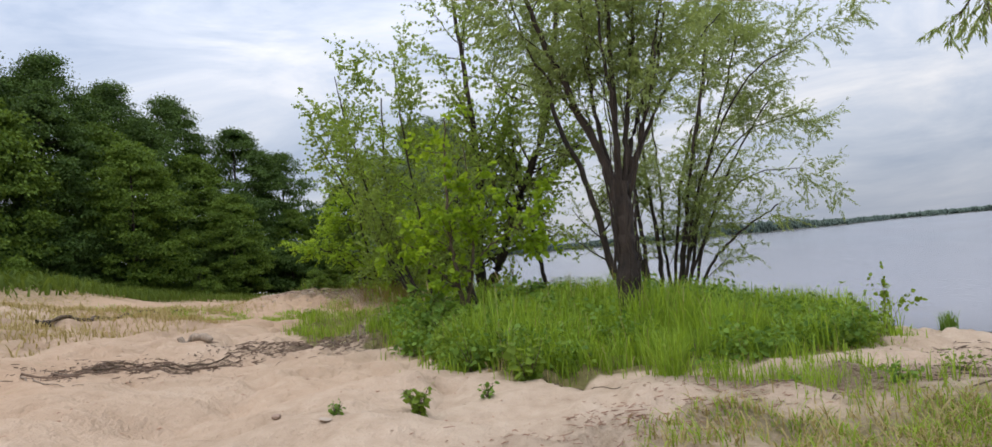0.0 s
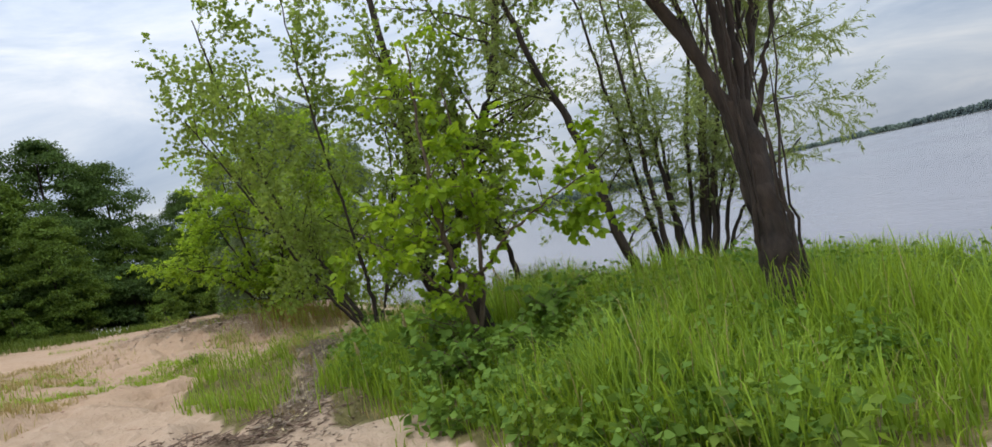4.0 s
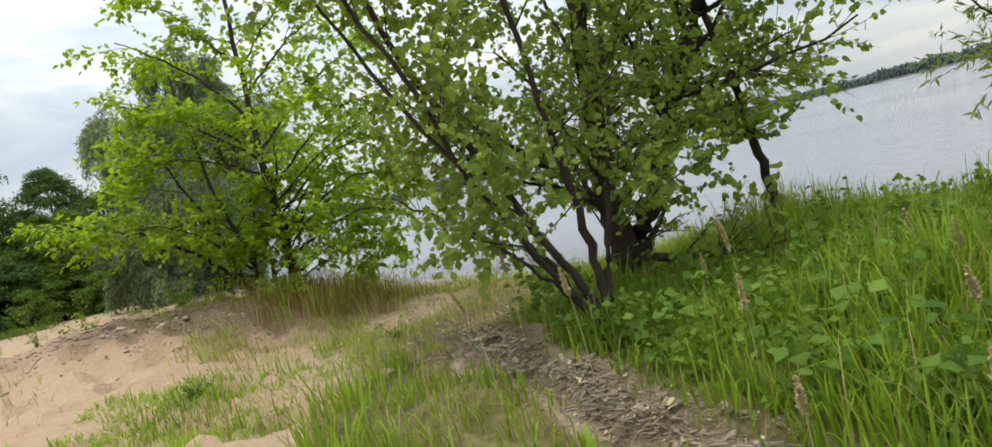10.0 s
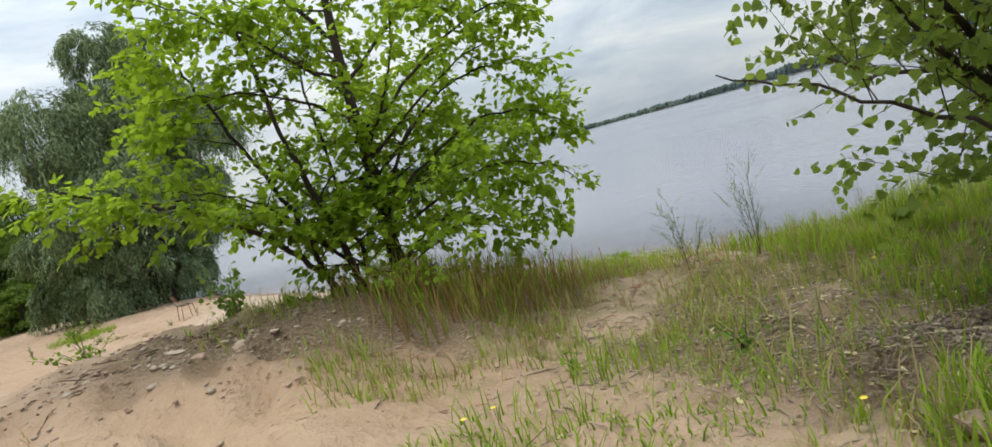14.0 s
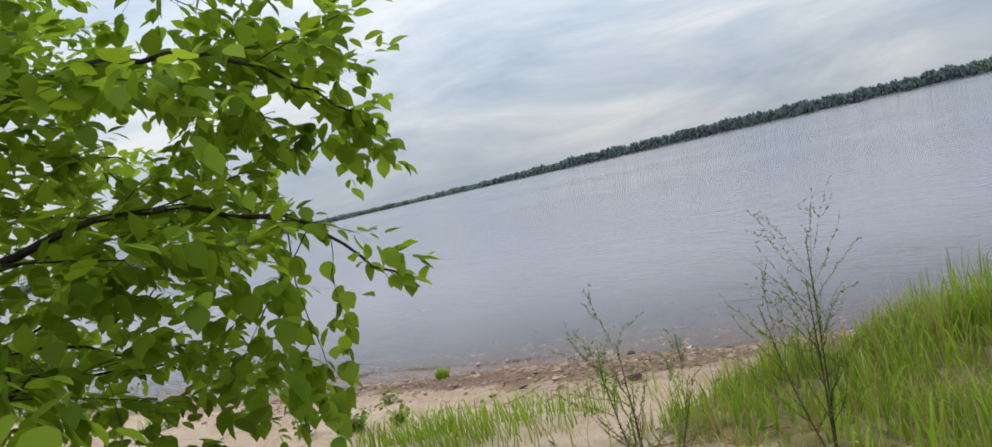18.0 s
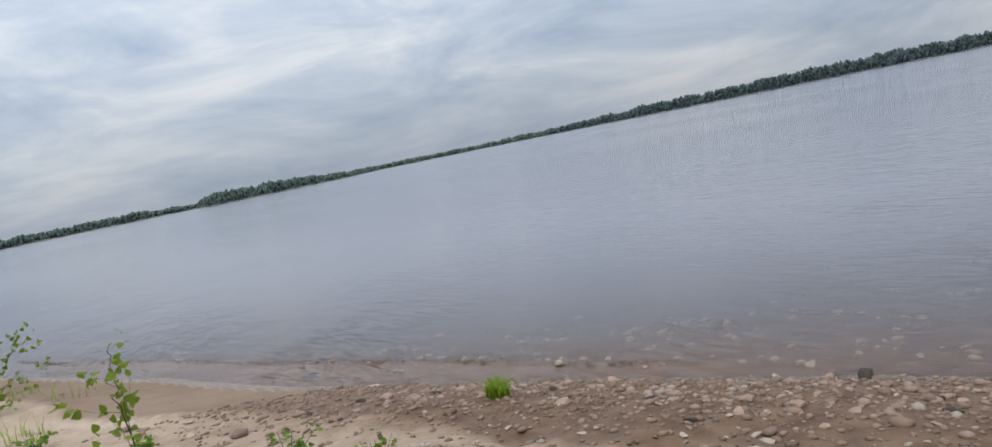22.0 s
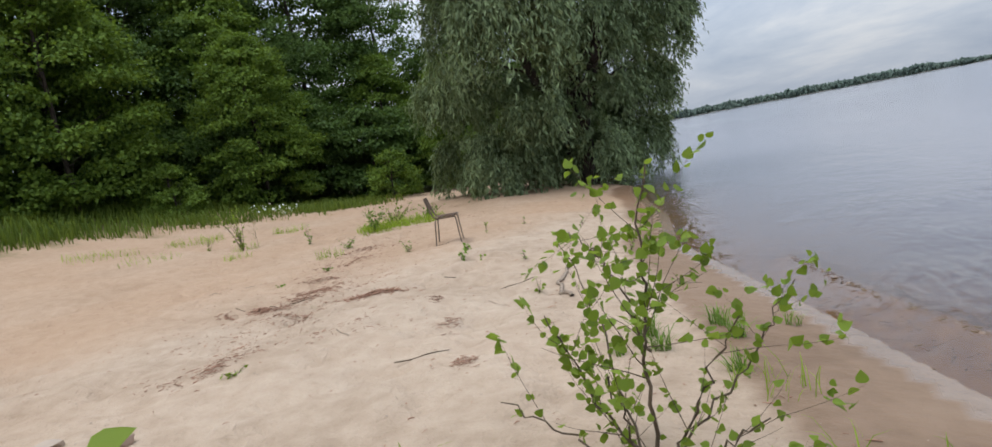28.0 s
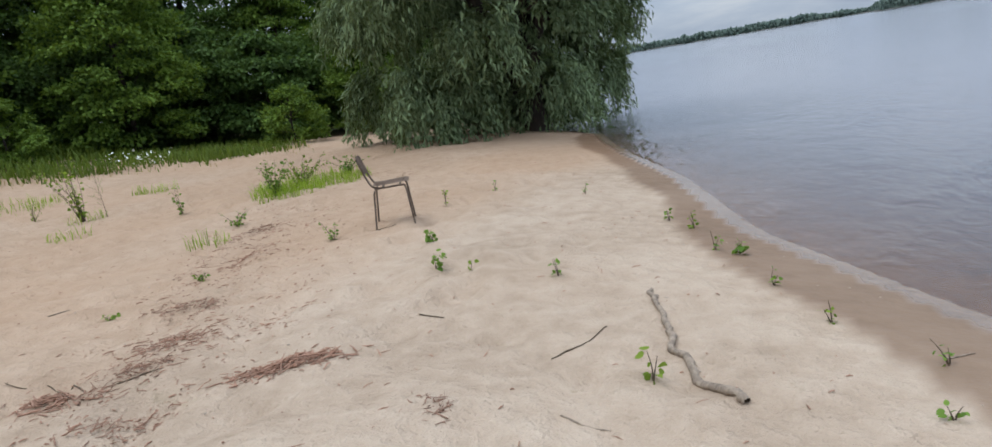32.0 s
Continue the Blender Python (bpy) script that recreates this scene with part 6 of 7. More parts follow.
# ---- wood, stones, litter ----
def branch(name, label, pts, r0, r1, mat=M_DRIFT, lift=0.0, category="branch", sides=8, twigs=0, seed=1):
    """A branch lying on the ground along plan points (x, y)."""
    rng = np.random.default_rng(seed)
    line = smooth_line([(x, y, 0) for x, y in pts], 7 * len(pts))
    side = np.convolve(rng.normal(size=len(line)), np.ones(4) / 4, "same")[:, None] * (line[-1] - line[0])[None, [1, 0, 2]] * np.array([-0.02, 0.02, 0])
    line[1:-1] += side[1:-1]
    line[:, 2] = ground(line[:, 0], line[:, 1]) + np.linspace(r0, r1, len(line)) * 0.75 + lift
    line[:, 2] += np.abs(rng.normal(size=len(line))) * r0 * 0.15
    rad = np.linspace(r0, r1, len(line)) * (1 + 0.1 * rng.normal(size=len(line)))
    if not twigs:
        return tagged(new(name, mesh_from(name, *tubes([(line, rad)], sides), mat, True)), label, category)
    root = thing(name, label, category)
    part_mesh("stem", mesh_from("stem", *tubes([(line, rad)], sides), mat, True), root)
    for limb in sprout(rng, [(line, rad)], twigs, (0.2, 0.95), 45, 0.13, 0.5, 0.3):
        part_mesh("side_twig", mesh_from("side_twig", *tubes([limb], 4), mat, True), root)
    return root


branch("driftwood_branch", "crooked grey-brown driftwood branch on the sand", [(-3.83, 34.81), (-3.80, 34.6), (-3.72, 34.36), (-3.66, 34.05), (-3.58, 33.78), (-3.46, 33.52), (-3.28, 33.32)], 0.014, 0.024, seed=2)
branch("pole", "long thin dry pole with a root end lying on the sand", [(-7.15, 10.9), (-7.12, 12.2), (-7.1, 13.6), (-7.02, 15.2)], 0.035, 0.012, M_TWIG, 0.02, seed=3)
branch("root_stub", "dark broken root end of a pole", [(-7.25, 10.78), (-7.14, 10.92)], 0.075, 0.05, M_BARK, 0.0, "root", seed=4)
branch("log", "short pale weathered log on the sand", [(-4.7, 10.05), (-4.45, 10.02), (-4.2, 9.95)], 0.055, 0.05, seed=5)
for k, pts in enumerate([[(-4.9, 7.0), (-4.3, 6.45), (-3.9, 6.4)], [(-4.7, 7.7), (-4.2, 8.5), (-3.6, 9.4)], [(-4.6, 7.5), (-4.1, 7.9), (-3.5, 8.2)], [(-4.9, 7.9), (-4.4, 8.3), (-3.9, 8.4)], [(-3.1, 9.2), (-2.9, 9.4)], [(0.4, 5.9), (0.75, 5.75), (0.9, 5.5)], [(-2.3, 17.4), (-2.05, 17.6), (-1.7, 17.9)],
                          [(-6.2, 18.9), (-5.9, 19.1)], [(-4.4, 17.4), (-4.2, 17.8)], [(1.2, 21.6), (1.9, 22.1), (2.4, 22.2)], [(0.6, 21.9), (1.3, 22.3)], [(1.0, 22.9), (1.6, 23.0)], [(2.6, 5.3), (3.4, 5.5)], [(3.3, 4.9), (4.6, 5.0), (5.6, 5.3)], [(2.4, 5.9), (3.0, 6.1)],
                          [(-4.27, 33.75), (-4.1, 33.95), (-4.02, 34.14)], [(-4.06, 33.07), (-3.83, 33.01)], [(-6.76, 33.2), (-6.6, 33.36)], [(-8.83, 34.4), (-8.7, 34.64)], [(-5.3, 34.3), (-5.1, 34.25)], [(-2.9, 28.9), (-2.2, 29.4), (-1.95, 29.55)], [(-3.9, 31.2), (-3.6, 31.5)], [(-5.0, 31.9), (-4.7, 31.7)],
                          [(-7.0, 36.9), (-6.8, 37.0)], [(-2.37, 33.95), (-2.2, 34.1)], [(-6.9, 33.1), (-7.4, 33.3), (-7.7, 33.2)], [(-9.0, 33.9), (-8.6, 33.8)]]):
    branch("stick", "thin dry stick lying on the sand", pts, 0.012 if k < 5 else 0.0055, 0.003, M_TWIG if k % 2 else M_DRIFT, seed=500 + k, category="stick", sides=5)
for k, pts in enumerate([[(-0.1, 32.9), (0.15, 32.7)], [(0.1, 31.6), (0.35, 31.5), (0.5, 31.55)], [(0.4, 32.1), (0.7, 31.9)], [(0.5, 30.8), (0.75, 30.6), (0.9, 30.65)], [(0.75, 30.4), (1.0, 30.2)], [(-0.9, 33.6), (-0.6, 33.2)], [(-1.45, 35.7), (-1.3, 35.3), (-1.2, 35.0)], [(-3.3, 41.4), (-3.1, 41.0), (-3.0, 40.8)], [(0.7, 30.0), (1.0, 29.5)], [(1.0, 29.1), (1.5, 28.4)]]):
    if k % 2:
        continue
    pts = [(pts[0][0] + 0.3 * (x - pts[0][0]), pts[0][1] + 0.3 * (y - pts[0][1])) for x, y in pts]
    root = branch("twig", "dark twig washed up in the shallow water", pts, 0.006, 0.003, M_BARK, 0.0, "twig", 5, 3, 540 + k)
    root.location.z = max(0.0, 0.02 - gz(*pts[0]))
branch("sunken_stick", "bare stick poking out of the shallow water", [(1.35, 28.3), (1.3, 28.25)], 0.008, 0.004, M_BARK, 0.0, seed=561).rotation_euler = (0, 0, 0)


pile = np.random.default_rng(530)
for k in range(16):
    x, y, a, ln = pile.uniform(-4.9, -3.4), 0.0, pile.uniform(-0.3, 1.9), pile.uniform(0.12, 0.42)
    y = 7.3 + (x + 4.9) * 1.1 + pile.normal() * 0.35
    d = (math.cos(a) * ln, math.sin(a) * ln)
    branch("stick", "broken brown stick in a washed-up pile on the sand", [(x - d[0], y - d[1]), (x + 0.04, y - 0.03), (x + d[0], y + d[1])], float(pile.uniform(0.009, 0.02)), 0.006, M_TWIG if k % 3 else M_DEBRIS, float(pile.uniform(0, 0.03)), "stick", 6, 0, 531 + k)


def debris(x, y, rx, ry, n, seed, label, turn=0.0, mat=M_DEBRIS, fine=1.0):
    """A drift of twigs, bark and husks."""
    rng = np.random.default_rng(seed)
    limbs = []
    c, s = np.cos(turn), np.sin(turn)
    for _ in range(n):
        u, v = rng.normal(size=2) * 0.5
        px, py = x + rx * u * c - ry * v * s, y + rx * u * s + ry * v * c
        a, ln = rng.uniform(0, 3.14), rng.gamma(2.0, 0.035) * fine + 0.01
        z = gz(px, py) + rng.uniform(0.0, 0.04) * fine * np.exp(-2 * (u * u + v * v)) + 0.003
        d = np.array([np.cos(a), np.sin(a), rng.normal() * 0.15]) * ln / 2
        p = np.array([px, py, z])
        limbs.append((np.array([p - d, p + rng.normal(size=3) * 0.006 * fine, p + d]), np.array([1, 1.2, 0.6]) * rng.uniform(0.002, 0.007) * fine))
    stuff("debris", tubes(limbs, 4), mat, label, "debris")


debris(-2.75, 10.2, 1.1, 0.8, 700, 601, "drift of dry reed, bark and twigs on the sand", 0.6)
debris(-3.3, 9.4, 0.9, 0.9, 420, 602, "loose drift of dry twigs on the sand", 0.6)
debris(-4.3, 8.0, 1.1, 0.7, 800, 603, "loose heap of dark twigs and bark on the sand", 0.9)
debris(0.8, 4.55, 1.2, 0.4, 320, 604, "dry brown plant litter on the sand", 0.1, M_LITTER, 0.6)
debris(4.0, 5.7, 1.6, 0.6, 420, 622, "dark twigs and dry litter on the sand", 0.2, M_DEBRIS, 0.8)
debris(5.2, 7.2, 0.9, 0.6, 260, 623, "dark twigs and dry litter near the water", 0.4, M_DEBRIS, 0.9)
debris(1.9, 5.2, 1.4, 0.5, 260, 624, "scattered brown bits on the sand", 0.1, M_LITTER, 0.5)
debris(-2.33, 12.8, 0.30, 3.4, 2600, 605, "pale wood chips and dry litter along a trodden trail", 0.08, M_DRIFT, 0.65)
debris(-2.4, 15.9, 0.9, 1.4, 1800, 606, "grey dry litter of stalks under the aspen", 0.2, M_DRIFT, 0.65)
debris(-4.8, 19.8, 1.8, 0.6, 260, 607, "dark litter among stones on the mound", 0.0)
debris(-0.8, 20.0, 0.6, 0.25, 160, 608, "dark litter at the top of the beach", 0.4)
debris(-5.75, 33.45, 0.34, 0.10, 330, 609, "small heap of brown leaf litter on the sand", 0.55, M_LITTER, 0.75)
debris(-7.1, 32.95, 0.45, 0.12, 260, 610, "thin line of brown leaf litter on the sand", 0.25, M_LITTER, 0.75)
for k, (x, y, r, n) in enumerate([(-6.9, 33.8, 0.22, 160), (-7.35, 34.5, 0.2, 130), (-6.35, 32.85, 0.2, 150), (-5.6, 31.0, 0.25, 200), (-6.75, 33.35, 0.22, 130), (-8.0, 35.8, 0.25, 120), (-8.9, 37.4, 0.3, 120), (-4.0, 32.2, 0.12, 50), (-3.3, 31.2, 0.12, 60), (-4.6, 33.0, 0.1, 40)]):
    debris(x, y, r * 1.6, r * 0.8, n, 640 + k, "small patch of brown leaf litter on the sand", 0.5 + 0.2 * k, M_LITTER, 0.55)
debris(-6.75, 33.9, 0.9, 0.35, 200, 611, "scattered brown litter on the sand", 1.0, M_LITTER, 0.45)
debris(-8.3, 36.2, 0.5, 1.8, 260, 612, "scattered brown litter along a dip in the sand", 0.45, M_LITTER, 0.45)
debris(-3.5, 29.2, 0.6, 0.15, 150, 613, "thin line of dark litter on the sand", 0.5, M_LITTER, 0.45)
debris(-5.2, 31.8, 1.2, 0.4, 120, 614, "scattered litter specks on the sand", 0.5, M_LITTER, 0.45)
debris(1.0, 22.4, 1.2, 1.2, 260, 615, "dry stalks and litter between the stones", 0.5, M_DEBRIS, 0.6)
debris(-1.8, 17.2, 1.5, 1.2, 1800, 618, "grey-brown litter of dry stalks on the sand", 0.3, M_DRIFT, 0.8)
debris(-1.2, 18.6, 1.8, 0.9, 500, 619, "brown litter of dry stalks on the sand", 0.3, M_LITTER, 0.8)
debris(-3.9, 18.6, 1.2, 0.7, 260, 620, "brown bits of bark and stalks on the mound", 0.3, M_LITTER, 0.7)
debris(-9.5, 41.6, 1.2, 0.4, 160, 616, "dark litter by the foot of the slope", 0.3, M_LITTER, 0.45)
for k, ((x0, y0), (x1, y1)) in enumerate(zip(BAR, BAR[1:])):
    debris((x0 + x1) / 2, (y0 + y1) / 2, math.hypot(x1 - x0, y1 - y0) * 0.62, 0.06, 80, 660 + k, "line of brown weed and twigs washed up on a low bar in the shallows", math.atan2(y1 - y0, x1 - x0), M_ALGAE if k % 3 else M_DEBRIS, 0.5)
debris(-0.2, 32.0, 0.16, 2.7, 110, 617, "line of washed-up bits at the water's edge", 0.38, M_ALGAE, 0.6)


def chips(n, place, size, seed, mat, label):
    """Flat bits of wood, bark and dead leaf lying loosely over one another."""
    rng = np.random.default_rng(seed)
    x, y = place(rng, n)
    p = np.stack([x, y, ground(x, y) + rng.uniform(0.002, 0.022, n)], -1)
    a = rng.uniform(0, 6.28, n)
    w = np.stack([np.cos(a), np.sin(a), rng.normal(0, 0.22, n)], -1)
    nrm = unit(rng.normal(size=p.shape) * 0.35 + np.array([0, 0, 1.0]))
    stuff("wood_chips", leaves(p, w, nrm, rng.gamma(3.0, size / 3, n), [(0, -0.1, 0), (0.15, 0.16, 0.03), (0.85, 0.2, 0.02), (1.0, -0.05, 0), (0.7, -0.2, 0.02)]), mat, label, "litter")


def on_trail(rng, n):
    t = rng.uniform(0.12, 1, n) * (len(CHIPS) - 1)
    return [np.interp(t, np.arange(len(CHIPS)), [c[i] for c in CHIPS]) + rng.normal(size=n) * (0.12, 0.08)[i] for i in (0, 1)]


def under_trees(rng, n):
    return rng.normal(-2.1, 0.75, n), rng.normal(16.4, 0.8, n)


chips(4200, on_trail, 0.026, 630, M_DRIFT, "pale wood chips along a trodden trail")
chips(1500, on_trail, 0.022, 631, M_STRAW, "straw-coloured bark chips along a trodden trail")
chips(2600, under_trees, 0.02, 632, M_STRAW, "pale dry leaf and bark bits under the trees")
chips(900, under_trees, 0.018, 633, M_LITTER, "brown dry leaf and bark bits under the trees")


def rock_mesh(name, seed, mat, flat=0.6, slim=0.8):
    bm = bmesh.new()
    bmesh.ops.create_icosphere(bm, subdivisions=2, radius=1.0)
    r = np.random.default_rng(seed)
    cuts = [(unit(r.normal(size=3)), r.uniform(0.38, 0.8)) for _ in range(13)]
    for v in bm.verts:
        p = np.array(v.co)
        for n, d in cuts:
            over = p @ n - d
            if over > 0:
                p = p - n * over * 0.98
        v.co = p * np.array([1.0, slim, flat]) * (1 + 0.05 * r.normal())
    me = bpy.data.meshes.new(name)
    bm.to_mesh(me)
    bm.free()
    me.materials.append(mat)
    return me


ROCKS = [rock_mesh("stone", 700 + k, m, f, 0.55 if m is M_BLACK else 0.8) for k, (m, f) in enumerate([(M_STONE, 0.5), (M_STONE, 0.35), (M_PALE, 0.35), (M_STONE, 0.6), (M_PALE, 0.5), (M_BLACK, 0.24), (M_BLACK, 0.3)])]


def stone(kind, x, y, size, label, group="", turn=0.0):
    ob = tagged(new("stone", ROCKS[kind]), label, "stone", group)
    ob.matrix_basis = pose(x, y, gz(x, y) + size * 0.12, 0, 0, turn) @ Matrix.Scale(size, 4)
    return ob


for x, y, size, kind, lab in [(3.65, 23.58, 0.14, 5, "black wet stone at the water's edge"), (4.02, 22.35, 0.08, 6, "black wet stone at the water's edge"), (2.8, 21.1, 0.08, 3, "large grey stone on the shore"), (2.46, 20.78, 0.085, 6, "dark wet stone on the shore"), (2.55, 20.9, 0.09, 5, "dark flat stone on the shore"),
                              (4.05, 21.7, 0.07, 6, "dark stone on the shore"), (1.95, 22.05, 0.11, 5, "dark flat driftwood-like stone"), (1.42, 28.4, 0.12, 5, "dark wet stone in the shallows"), (1.2, 26.3, 0.07, 6, "dark stone on wet sand"), (0.75, 26.2, 0.06, 6, "dark stone on wet sand"), (0.78, 24.75, 0.07, 3, "grey-brown stone on the beach"), (2.25, 25.15, 0.06, 6, "dark stone on the beach"),
                              (1.7, 26.0, 0.06, 5, "dark stone on wet sand"), (3.05, 22.8, 0.07, 6, "dark stone on the shore"), (3.25, 22.95, 0.06, 5, "dark stone on the shore"), (-5.5, 29.6, 0.14, 4, "pale broken concrete lump on the sand"), (-5.25, 29.5, 0.11, 4, "pale broken concrete lump on the sand"), (-5.0, 29.75, 0.12, 3, "brownish stone on the sand"), (-5.9, 29.3, 0.13, 2, "pale flat stone on the sand"), (-5.6, 29.2, 0.09, 2, "pale flat stone on the sand"), (-4.85, 29.5, 0.07, 2, "pale flat stone on the sand"),
                              (-1.05, 5.05, 0.05, 4, "white stone on the sand"), (-1.3, 4.85, 0.06, 2, "white flat stone on the sand"), (-1.75, 5.2, 0.05, 3, "grey stone on the sand"), (-6.3, 18.3, 0.07, 2, "pale flat stone on the mound"), (-3.0, 14.9, 0.11, 3, "brownish stone half hidden in grass"), (-5.0, 19.9, 0.14, 6, "dark rag-like lump among the stones"), (-1.68, 28.95, 0.05, 3, "dark brown pine cone on the sand")]:
    stone(kind, x, y, size, lab, turn=(x * 57 + y * 91) % 360)


def shore_stones():
    rng = np.random.default_rng(801)
    made = 0
    while made < 210:
        y = rng.uniform(20.3, 27.2)
        d = rng.normal(1.1, 0.85)
        x = float(np.interp(y, SHORE_Y, SHORE_X)) - d
        if d > 2.7 or rng.random() > np.interp(y, [20, 24.5, 27], [1, 1, 0.15]):
            continue
        wet = d < 0.35
        kind = int(rng.choice([0, 1, 2, 3, 2, 1, 2, 5] if not wet else [1, 2, 5, 2, 0]))
        stone(kind, x, y, float(rng.gamma(1.6, 0.012) + 0.014), "flat brownish stone on the gravelly shore" if kind < 4 else "dark wet stone on the gravelly shore", "shore stones", float(rng.uniform(0, 360)))
        made += 1
    for _ in range(48):
        x, y = rng.normal(-4.7, 1.0), rng.normal(19.6, 0.55)
        stone(int(rng.choice([0, 2, 3, 4])), x, y, float(rng.gamma(2.0, 0.014) + 0.012), "small rubble stone on the sandy mound", "rubble on the mound", float(rng.uniform(0, 360)))
    # pebbles, and pale stones under the water
    bm = bmesh.new()
    bmesh.ops.create_icosphere(bm, subdivisions=1, radius=1.0)
    tv, tf = np.array([tuple(v.co) for v in bm.verts]), np.array([[v.index for v in f.verts] for f in bm.faces])
    bm.free()

    def pebbles(n, place, mat, label):
        V, F = [], []
        for i in range(n):
            x, y, size = place()
            a = rng.uniform(0, 6.28)
            V.append(tv * rng.uniform(0.6, 1.15, (len(tv), 1)) * np.array([1, 0.75, 0.42]) * size @ np.array([[np.cos(a), np.sin(a), 0], [-np.sin(a), np.cos(a), 0], [0, 0, 1]]) + np.array([x, y, gz(x, y) + size * 0.1]))
            F.append(tf + i * len(tv))
        stuff("pebbles", (np.concatenate(V), np.concatenate(F)), mat, label, "pebbles")

    def off_shore(y0, y1, d, size):
        y = rng.uniform(y0, y1)
        return float(np.interp(y, SHORE_Y, SHORE_X)) - d, y, size

    pebbles(6500, lambda: off_shore(19.5, 27.5, abs(rng.normal(0.2, 1.1)), 0.007 + rng.gamma(1.5, 0.008)), M_PEBBLE, "brown gravel on the shore")
    pebbles(520, lambda: off_shore(19.8, 26.4, 0.15 + abs(rng.normal(0.3, 0.75)), 0.016 + rng.gamma(1.4, 0.009)), M_STONE, "flat angular brown stones of the gravel bank")
    pebbles(240, lambda: off_shore(19.8, 26.4, 0.15 + abs(rng.normal(0.3, 0.75)), 0.014 + rng.gamma(1.4, 0.009)), M_PALE, "flat angular pale stones of the gravel bank")
    pebbles(190, lambda: off_shore(20, 29, -rng.gamma(1.6, 1.0) - 0.35, rng.uniform(0.02, 0.07)), M_PALE, "pale stones under the shallow water")
    pebbles(260, lambda: off_shore(28, 44, rng.uniform(0.2, 7), rng.uniform(0.004, 0.014)), M_PALE, "tiny pale pebbles on the beach")
    pebbles(700, lambda: (rng.normal(-4.8, 1.1), rng.normal(19.6, 0.6), rng.uniform(0.006, 0.03)), M_PEBBLE, "gravel on the sandy mound")
    pebbles(260, lambda: (rng.normal(-4.8, 1.1), rng.normal(19.5, 0.6), 0.01 + rng.gamma(1.6, 0.009)), M_PALE, "pale rubble strewn over the sandy mound")
    # crumbs of bark and twig strewn over the sand
    limbs = []
    for i in range(3400):
        y = rng.uniform(27, 43) if rng.random() < 0.5 else rng.uniform(3, 19)
        x = float(np.interp(y, SHORE_Y, SHORE_X)) - rng.uniform(0.9, 10) if y > 20 else rng.uniform(-9, -2.5 if y > 7 else 3)
        if i % 3 == 0:
            y = rng.uniform(31.5, 39)
            x = np.interp(y, [31, 33, 35, 39], [-5.9, -6.6, -7.4, -9.4]) + rng.normal() * 0.45
        a, ln = rng.uniform(0, 3.14), rng.gamma(1.2, 0.009) + 0.004
        d, p = np.array([np.cos(a), np.sin(a), 0]) * ln, np.array([x, y, gz(x, y) + 0.003])
        limbs.append((np.array([p - d, p + np.array([0, 0, 0.004]), p + d]), np.array([1, 1.3, 0.7]) * rng.uniform(0.0012, 0.004)))
    stuff("crumbs", tubes(limbs, 4), M_LITTER, "crumbs of bark and twig strewn over the sand", "litter")


shore_stones()


def flowers():
    rng = np.random.default_rng(821)
    for x, y in [(-4.4, 16.05), (-4.55, 15.85), (-4.2, 16.2), (-2.9, 14.7), (-3.3, 15.1), (-1.2, 16.4)]:
        root = thing("yellow_flower", "small yellow flower on a thin stalk", "flower", on(x, y), "yellow flowers")
        h = rng.uniform(0.12, 0.3)
        part_mesh("stalk", mesh_from("stalk", *tubes([(np.array([[0, 0, 0], [0.01, 0, h * 0.5], [0.0, 0.01, h]]), np.full(3, 0.0015))], 4), M_WEED), root)
        a = np.linspace(0, 6.28, 7)[:-1]
        w = np.stack([np.cos(a), np.sin(a), 0.3 + 0 * a], -1)
        part_mesh("petals", mesh_from("petals", *leaves(np.tile([0.0, 0.01, h], (6, 1)), w, np.tile([0.0, 0, 1], (6, 1)), 0.016, ROUND), M_YELLOW), root)


flowers()


def stump():
    root = thing("stump", "short broken dark tree stump leaning in tall grass", "stump", on(-0.35, 10.75, -0.05))
    line = smooth_line([(0, 0, 0), (-0.04, 0, 0.35), (-0.12, 0.02, 0.72)], 14)
    part_mesh("trunk", mesh_from("trunk", *tubes([(line, np.linspace(0.085, 0.06, 14))], 10), M_BARK, True), root)
    for k, (dx, dy, h) in enumerate([(-0.04, 0, 0.14), (0.03, 0.02, 0.08), (0.0, -0.04, 0.1)]):
        part_mesh("splinter", mesh_from("splinter", *tubes([(np.array([line[-1] + (dx, dy, -0.05), line[-1] + (dx * 1.2, dy, h * 0.5), line[-1] + (dx * 1.4, dy, h)]), np.array([0.03, 0.02, 0.004]))], 5), M_DRIFT), root)


stump()


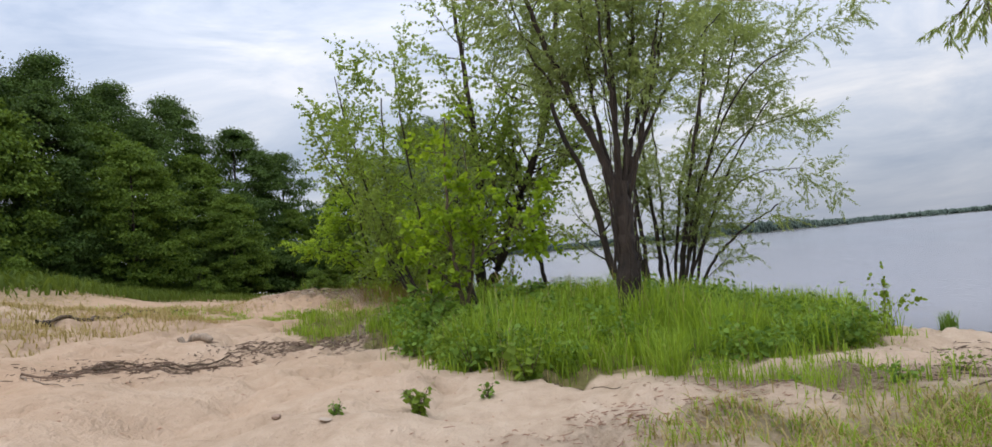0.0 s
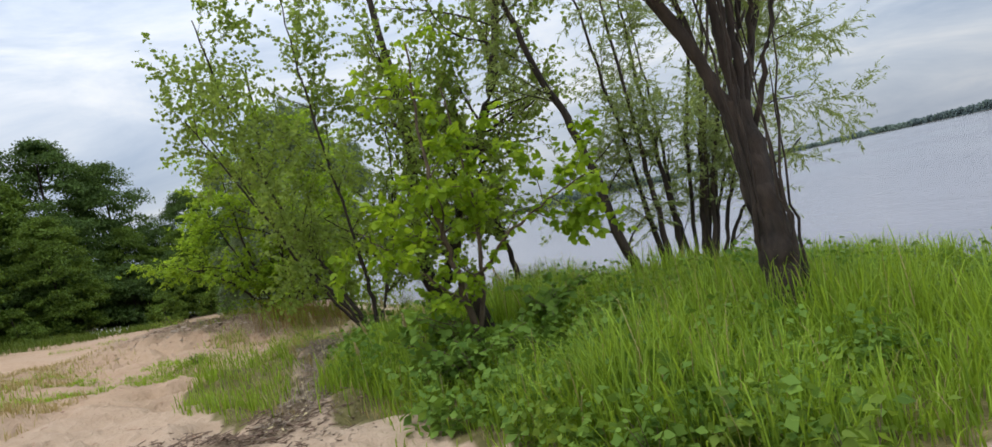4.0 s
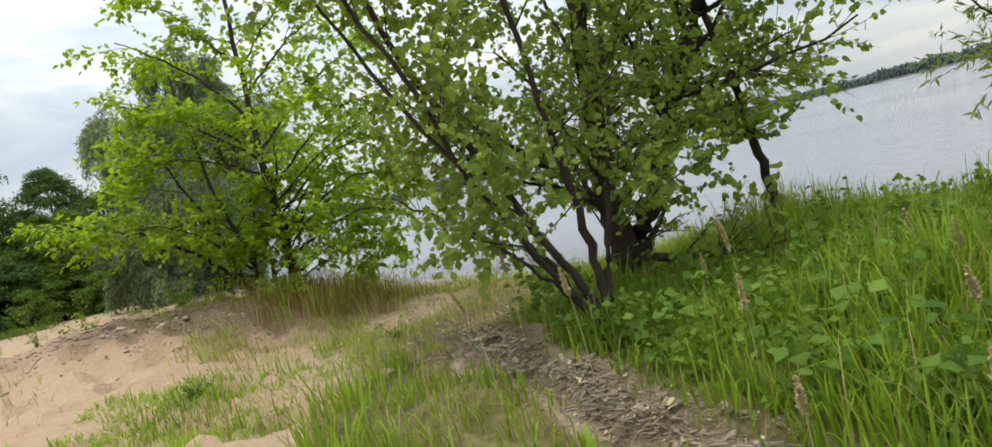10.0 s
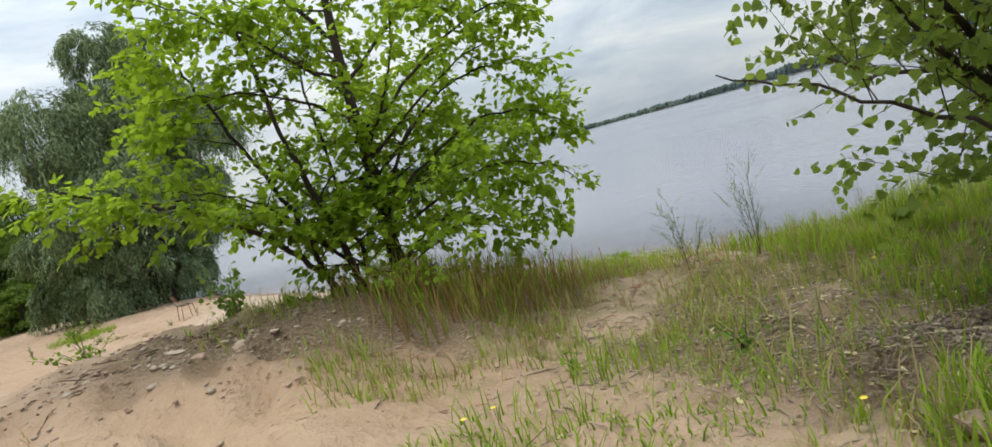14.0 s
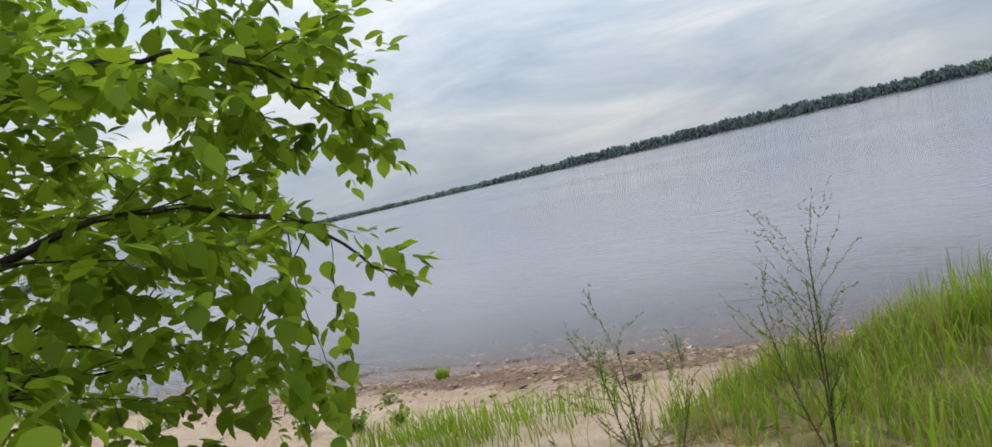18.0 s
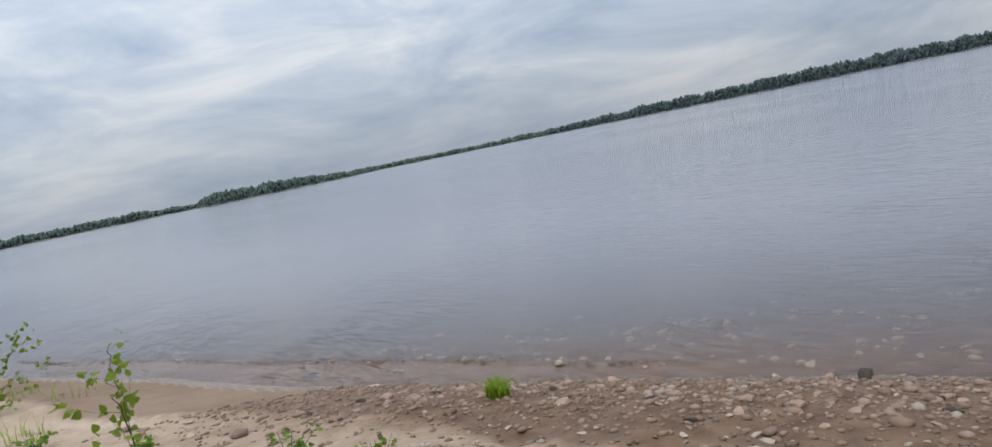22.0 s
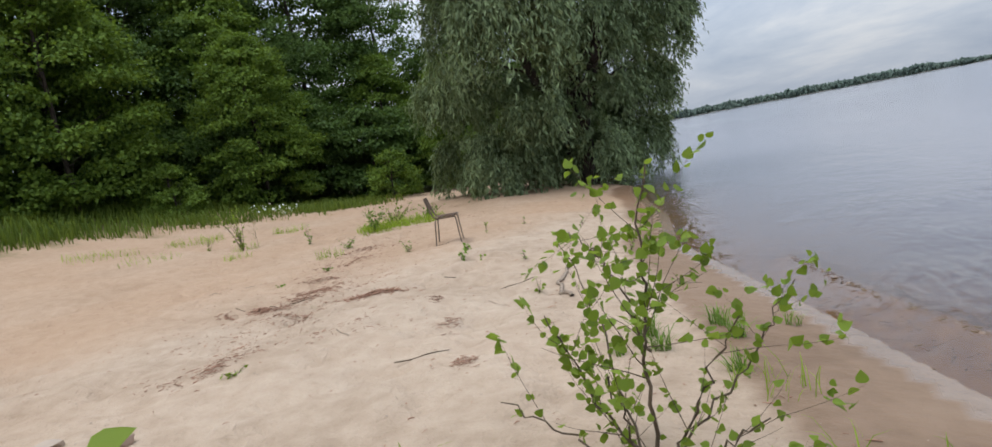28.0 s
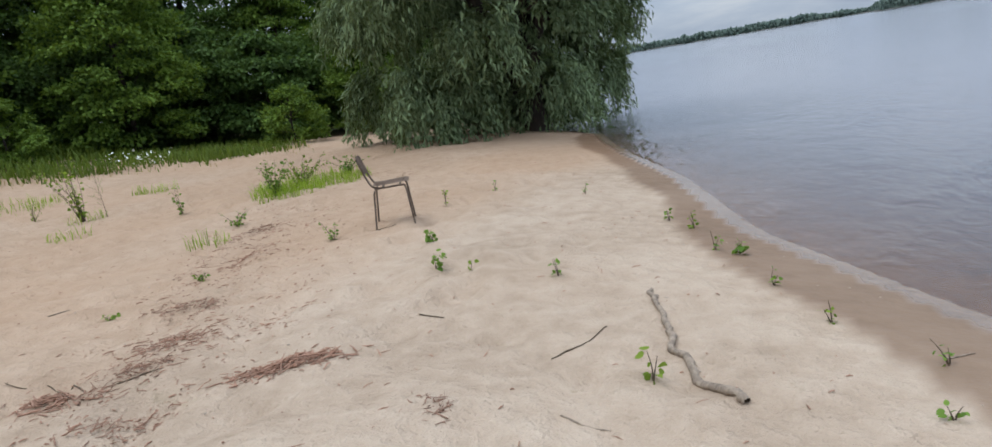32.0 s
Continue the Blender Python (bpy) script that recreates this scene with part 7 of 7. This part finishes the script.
# ---- chair ----
def chair():
    root = thing("chair", "old tube-framed school chair with worn plywood seat, standing on the sand", "chair", on(-6.87, 37.2))
    root.rotation_euler = (0, 0, radians(24))

    def tube(name, pts, r=0.011, n=None):
        line = smooth_line(pts, n or 5 * len(pts))
        return part_mesh(name, mesh_from(name, *tubes([(line, np.full(len(line), r))], 8), M_STEEL, True), root)

    def board(name, pts, thick, mat):
        """A bent board: rows of (x, z) drawn across the chair's width."""
        bm = bmesh.new()
        rows = []
        for px, pz in pts:
            wide = 0.20 if name == "seat" else 0.19
            rows.append([bm.verts.new((px, w * wide, pz + 0.012 * (w * w) * (1 if name == "seat" else 0))) for w in (-1, -0.5, 0, 0.5, 1)])
        for a, b in zip(rows, rows[1:]):
            for k in range(4):
                bm.faces.new((a[k], a[k + 1], b[k + 1], b[k]))
        bmesh.ops.solidify(bm, geom=bm.faces[:], thickness=thick)
        bmesh.ops.recalc_face_normals(bm, faces=bm.faces[:])
        part(name, bm, mat, root)

    for sy in (-0.19, 0.19):
        tube("front_leg", [(0.20, sy * 1.05, -0.03), (0.185, sy, 0.2), (0.17, sy * 0.95, 0.40), (0.12, sy * 0.92, 0.425), (-0.05, sy * 0.92, 0.425)])
        tube("back_leg", [(-0.23, sy * 1.05, -0.03), (-0.20, sy, 0.2), (-0.17, sy * 0.95, 0.40), (-0.10, sy * 0.92, 0.425), (0.0, sy * 0.92, 0.425)])
        tube("back_post", [(-0.05, sy * 0.9, 0.425), (-0.16, sy * 0.9, 0.44), (-0.22, sy * 0.9, 0.52), (-0.30, sy * 0.9, 0.78)])
    tube("cross_bar", [(-0.08, -0.18, 0.425), (-0.08, 0, 0.425), (-0.08, 0.18, 0.425)])
    tube("cross_bar", [(0.11, -0.18, 0.425), (0.11, 0, 0.425), (0.11, 0.18, 0.425)])
    board("seat", [(-0.19, 0.452), (-0.1, 0.446), (0.05, 0.447), (0.16, 0.452), (0.21, 0.440)], 0.012, M_PLY)
    board("backrest", [(-0.236, 0.60), (-0.262, 0.68), (-0.285, 0.74), (-0.305, 0.80)], 0.012, M_PLY)


chair()


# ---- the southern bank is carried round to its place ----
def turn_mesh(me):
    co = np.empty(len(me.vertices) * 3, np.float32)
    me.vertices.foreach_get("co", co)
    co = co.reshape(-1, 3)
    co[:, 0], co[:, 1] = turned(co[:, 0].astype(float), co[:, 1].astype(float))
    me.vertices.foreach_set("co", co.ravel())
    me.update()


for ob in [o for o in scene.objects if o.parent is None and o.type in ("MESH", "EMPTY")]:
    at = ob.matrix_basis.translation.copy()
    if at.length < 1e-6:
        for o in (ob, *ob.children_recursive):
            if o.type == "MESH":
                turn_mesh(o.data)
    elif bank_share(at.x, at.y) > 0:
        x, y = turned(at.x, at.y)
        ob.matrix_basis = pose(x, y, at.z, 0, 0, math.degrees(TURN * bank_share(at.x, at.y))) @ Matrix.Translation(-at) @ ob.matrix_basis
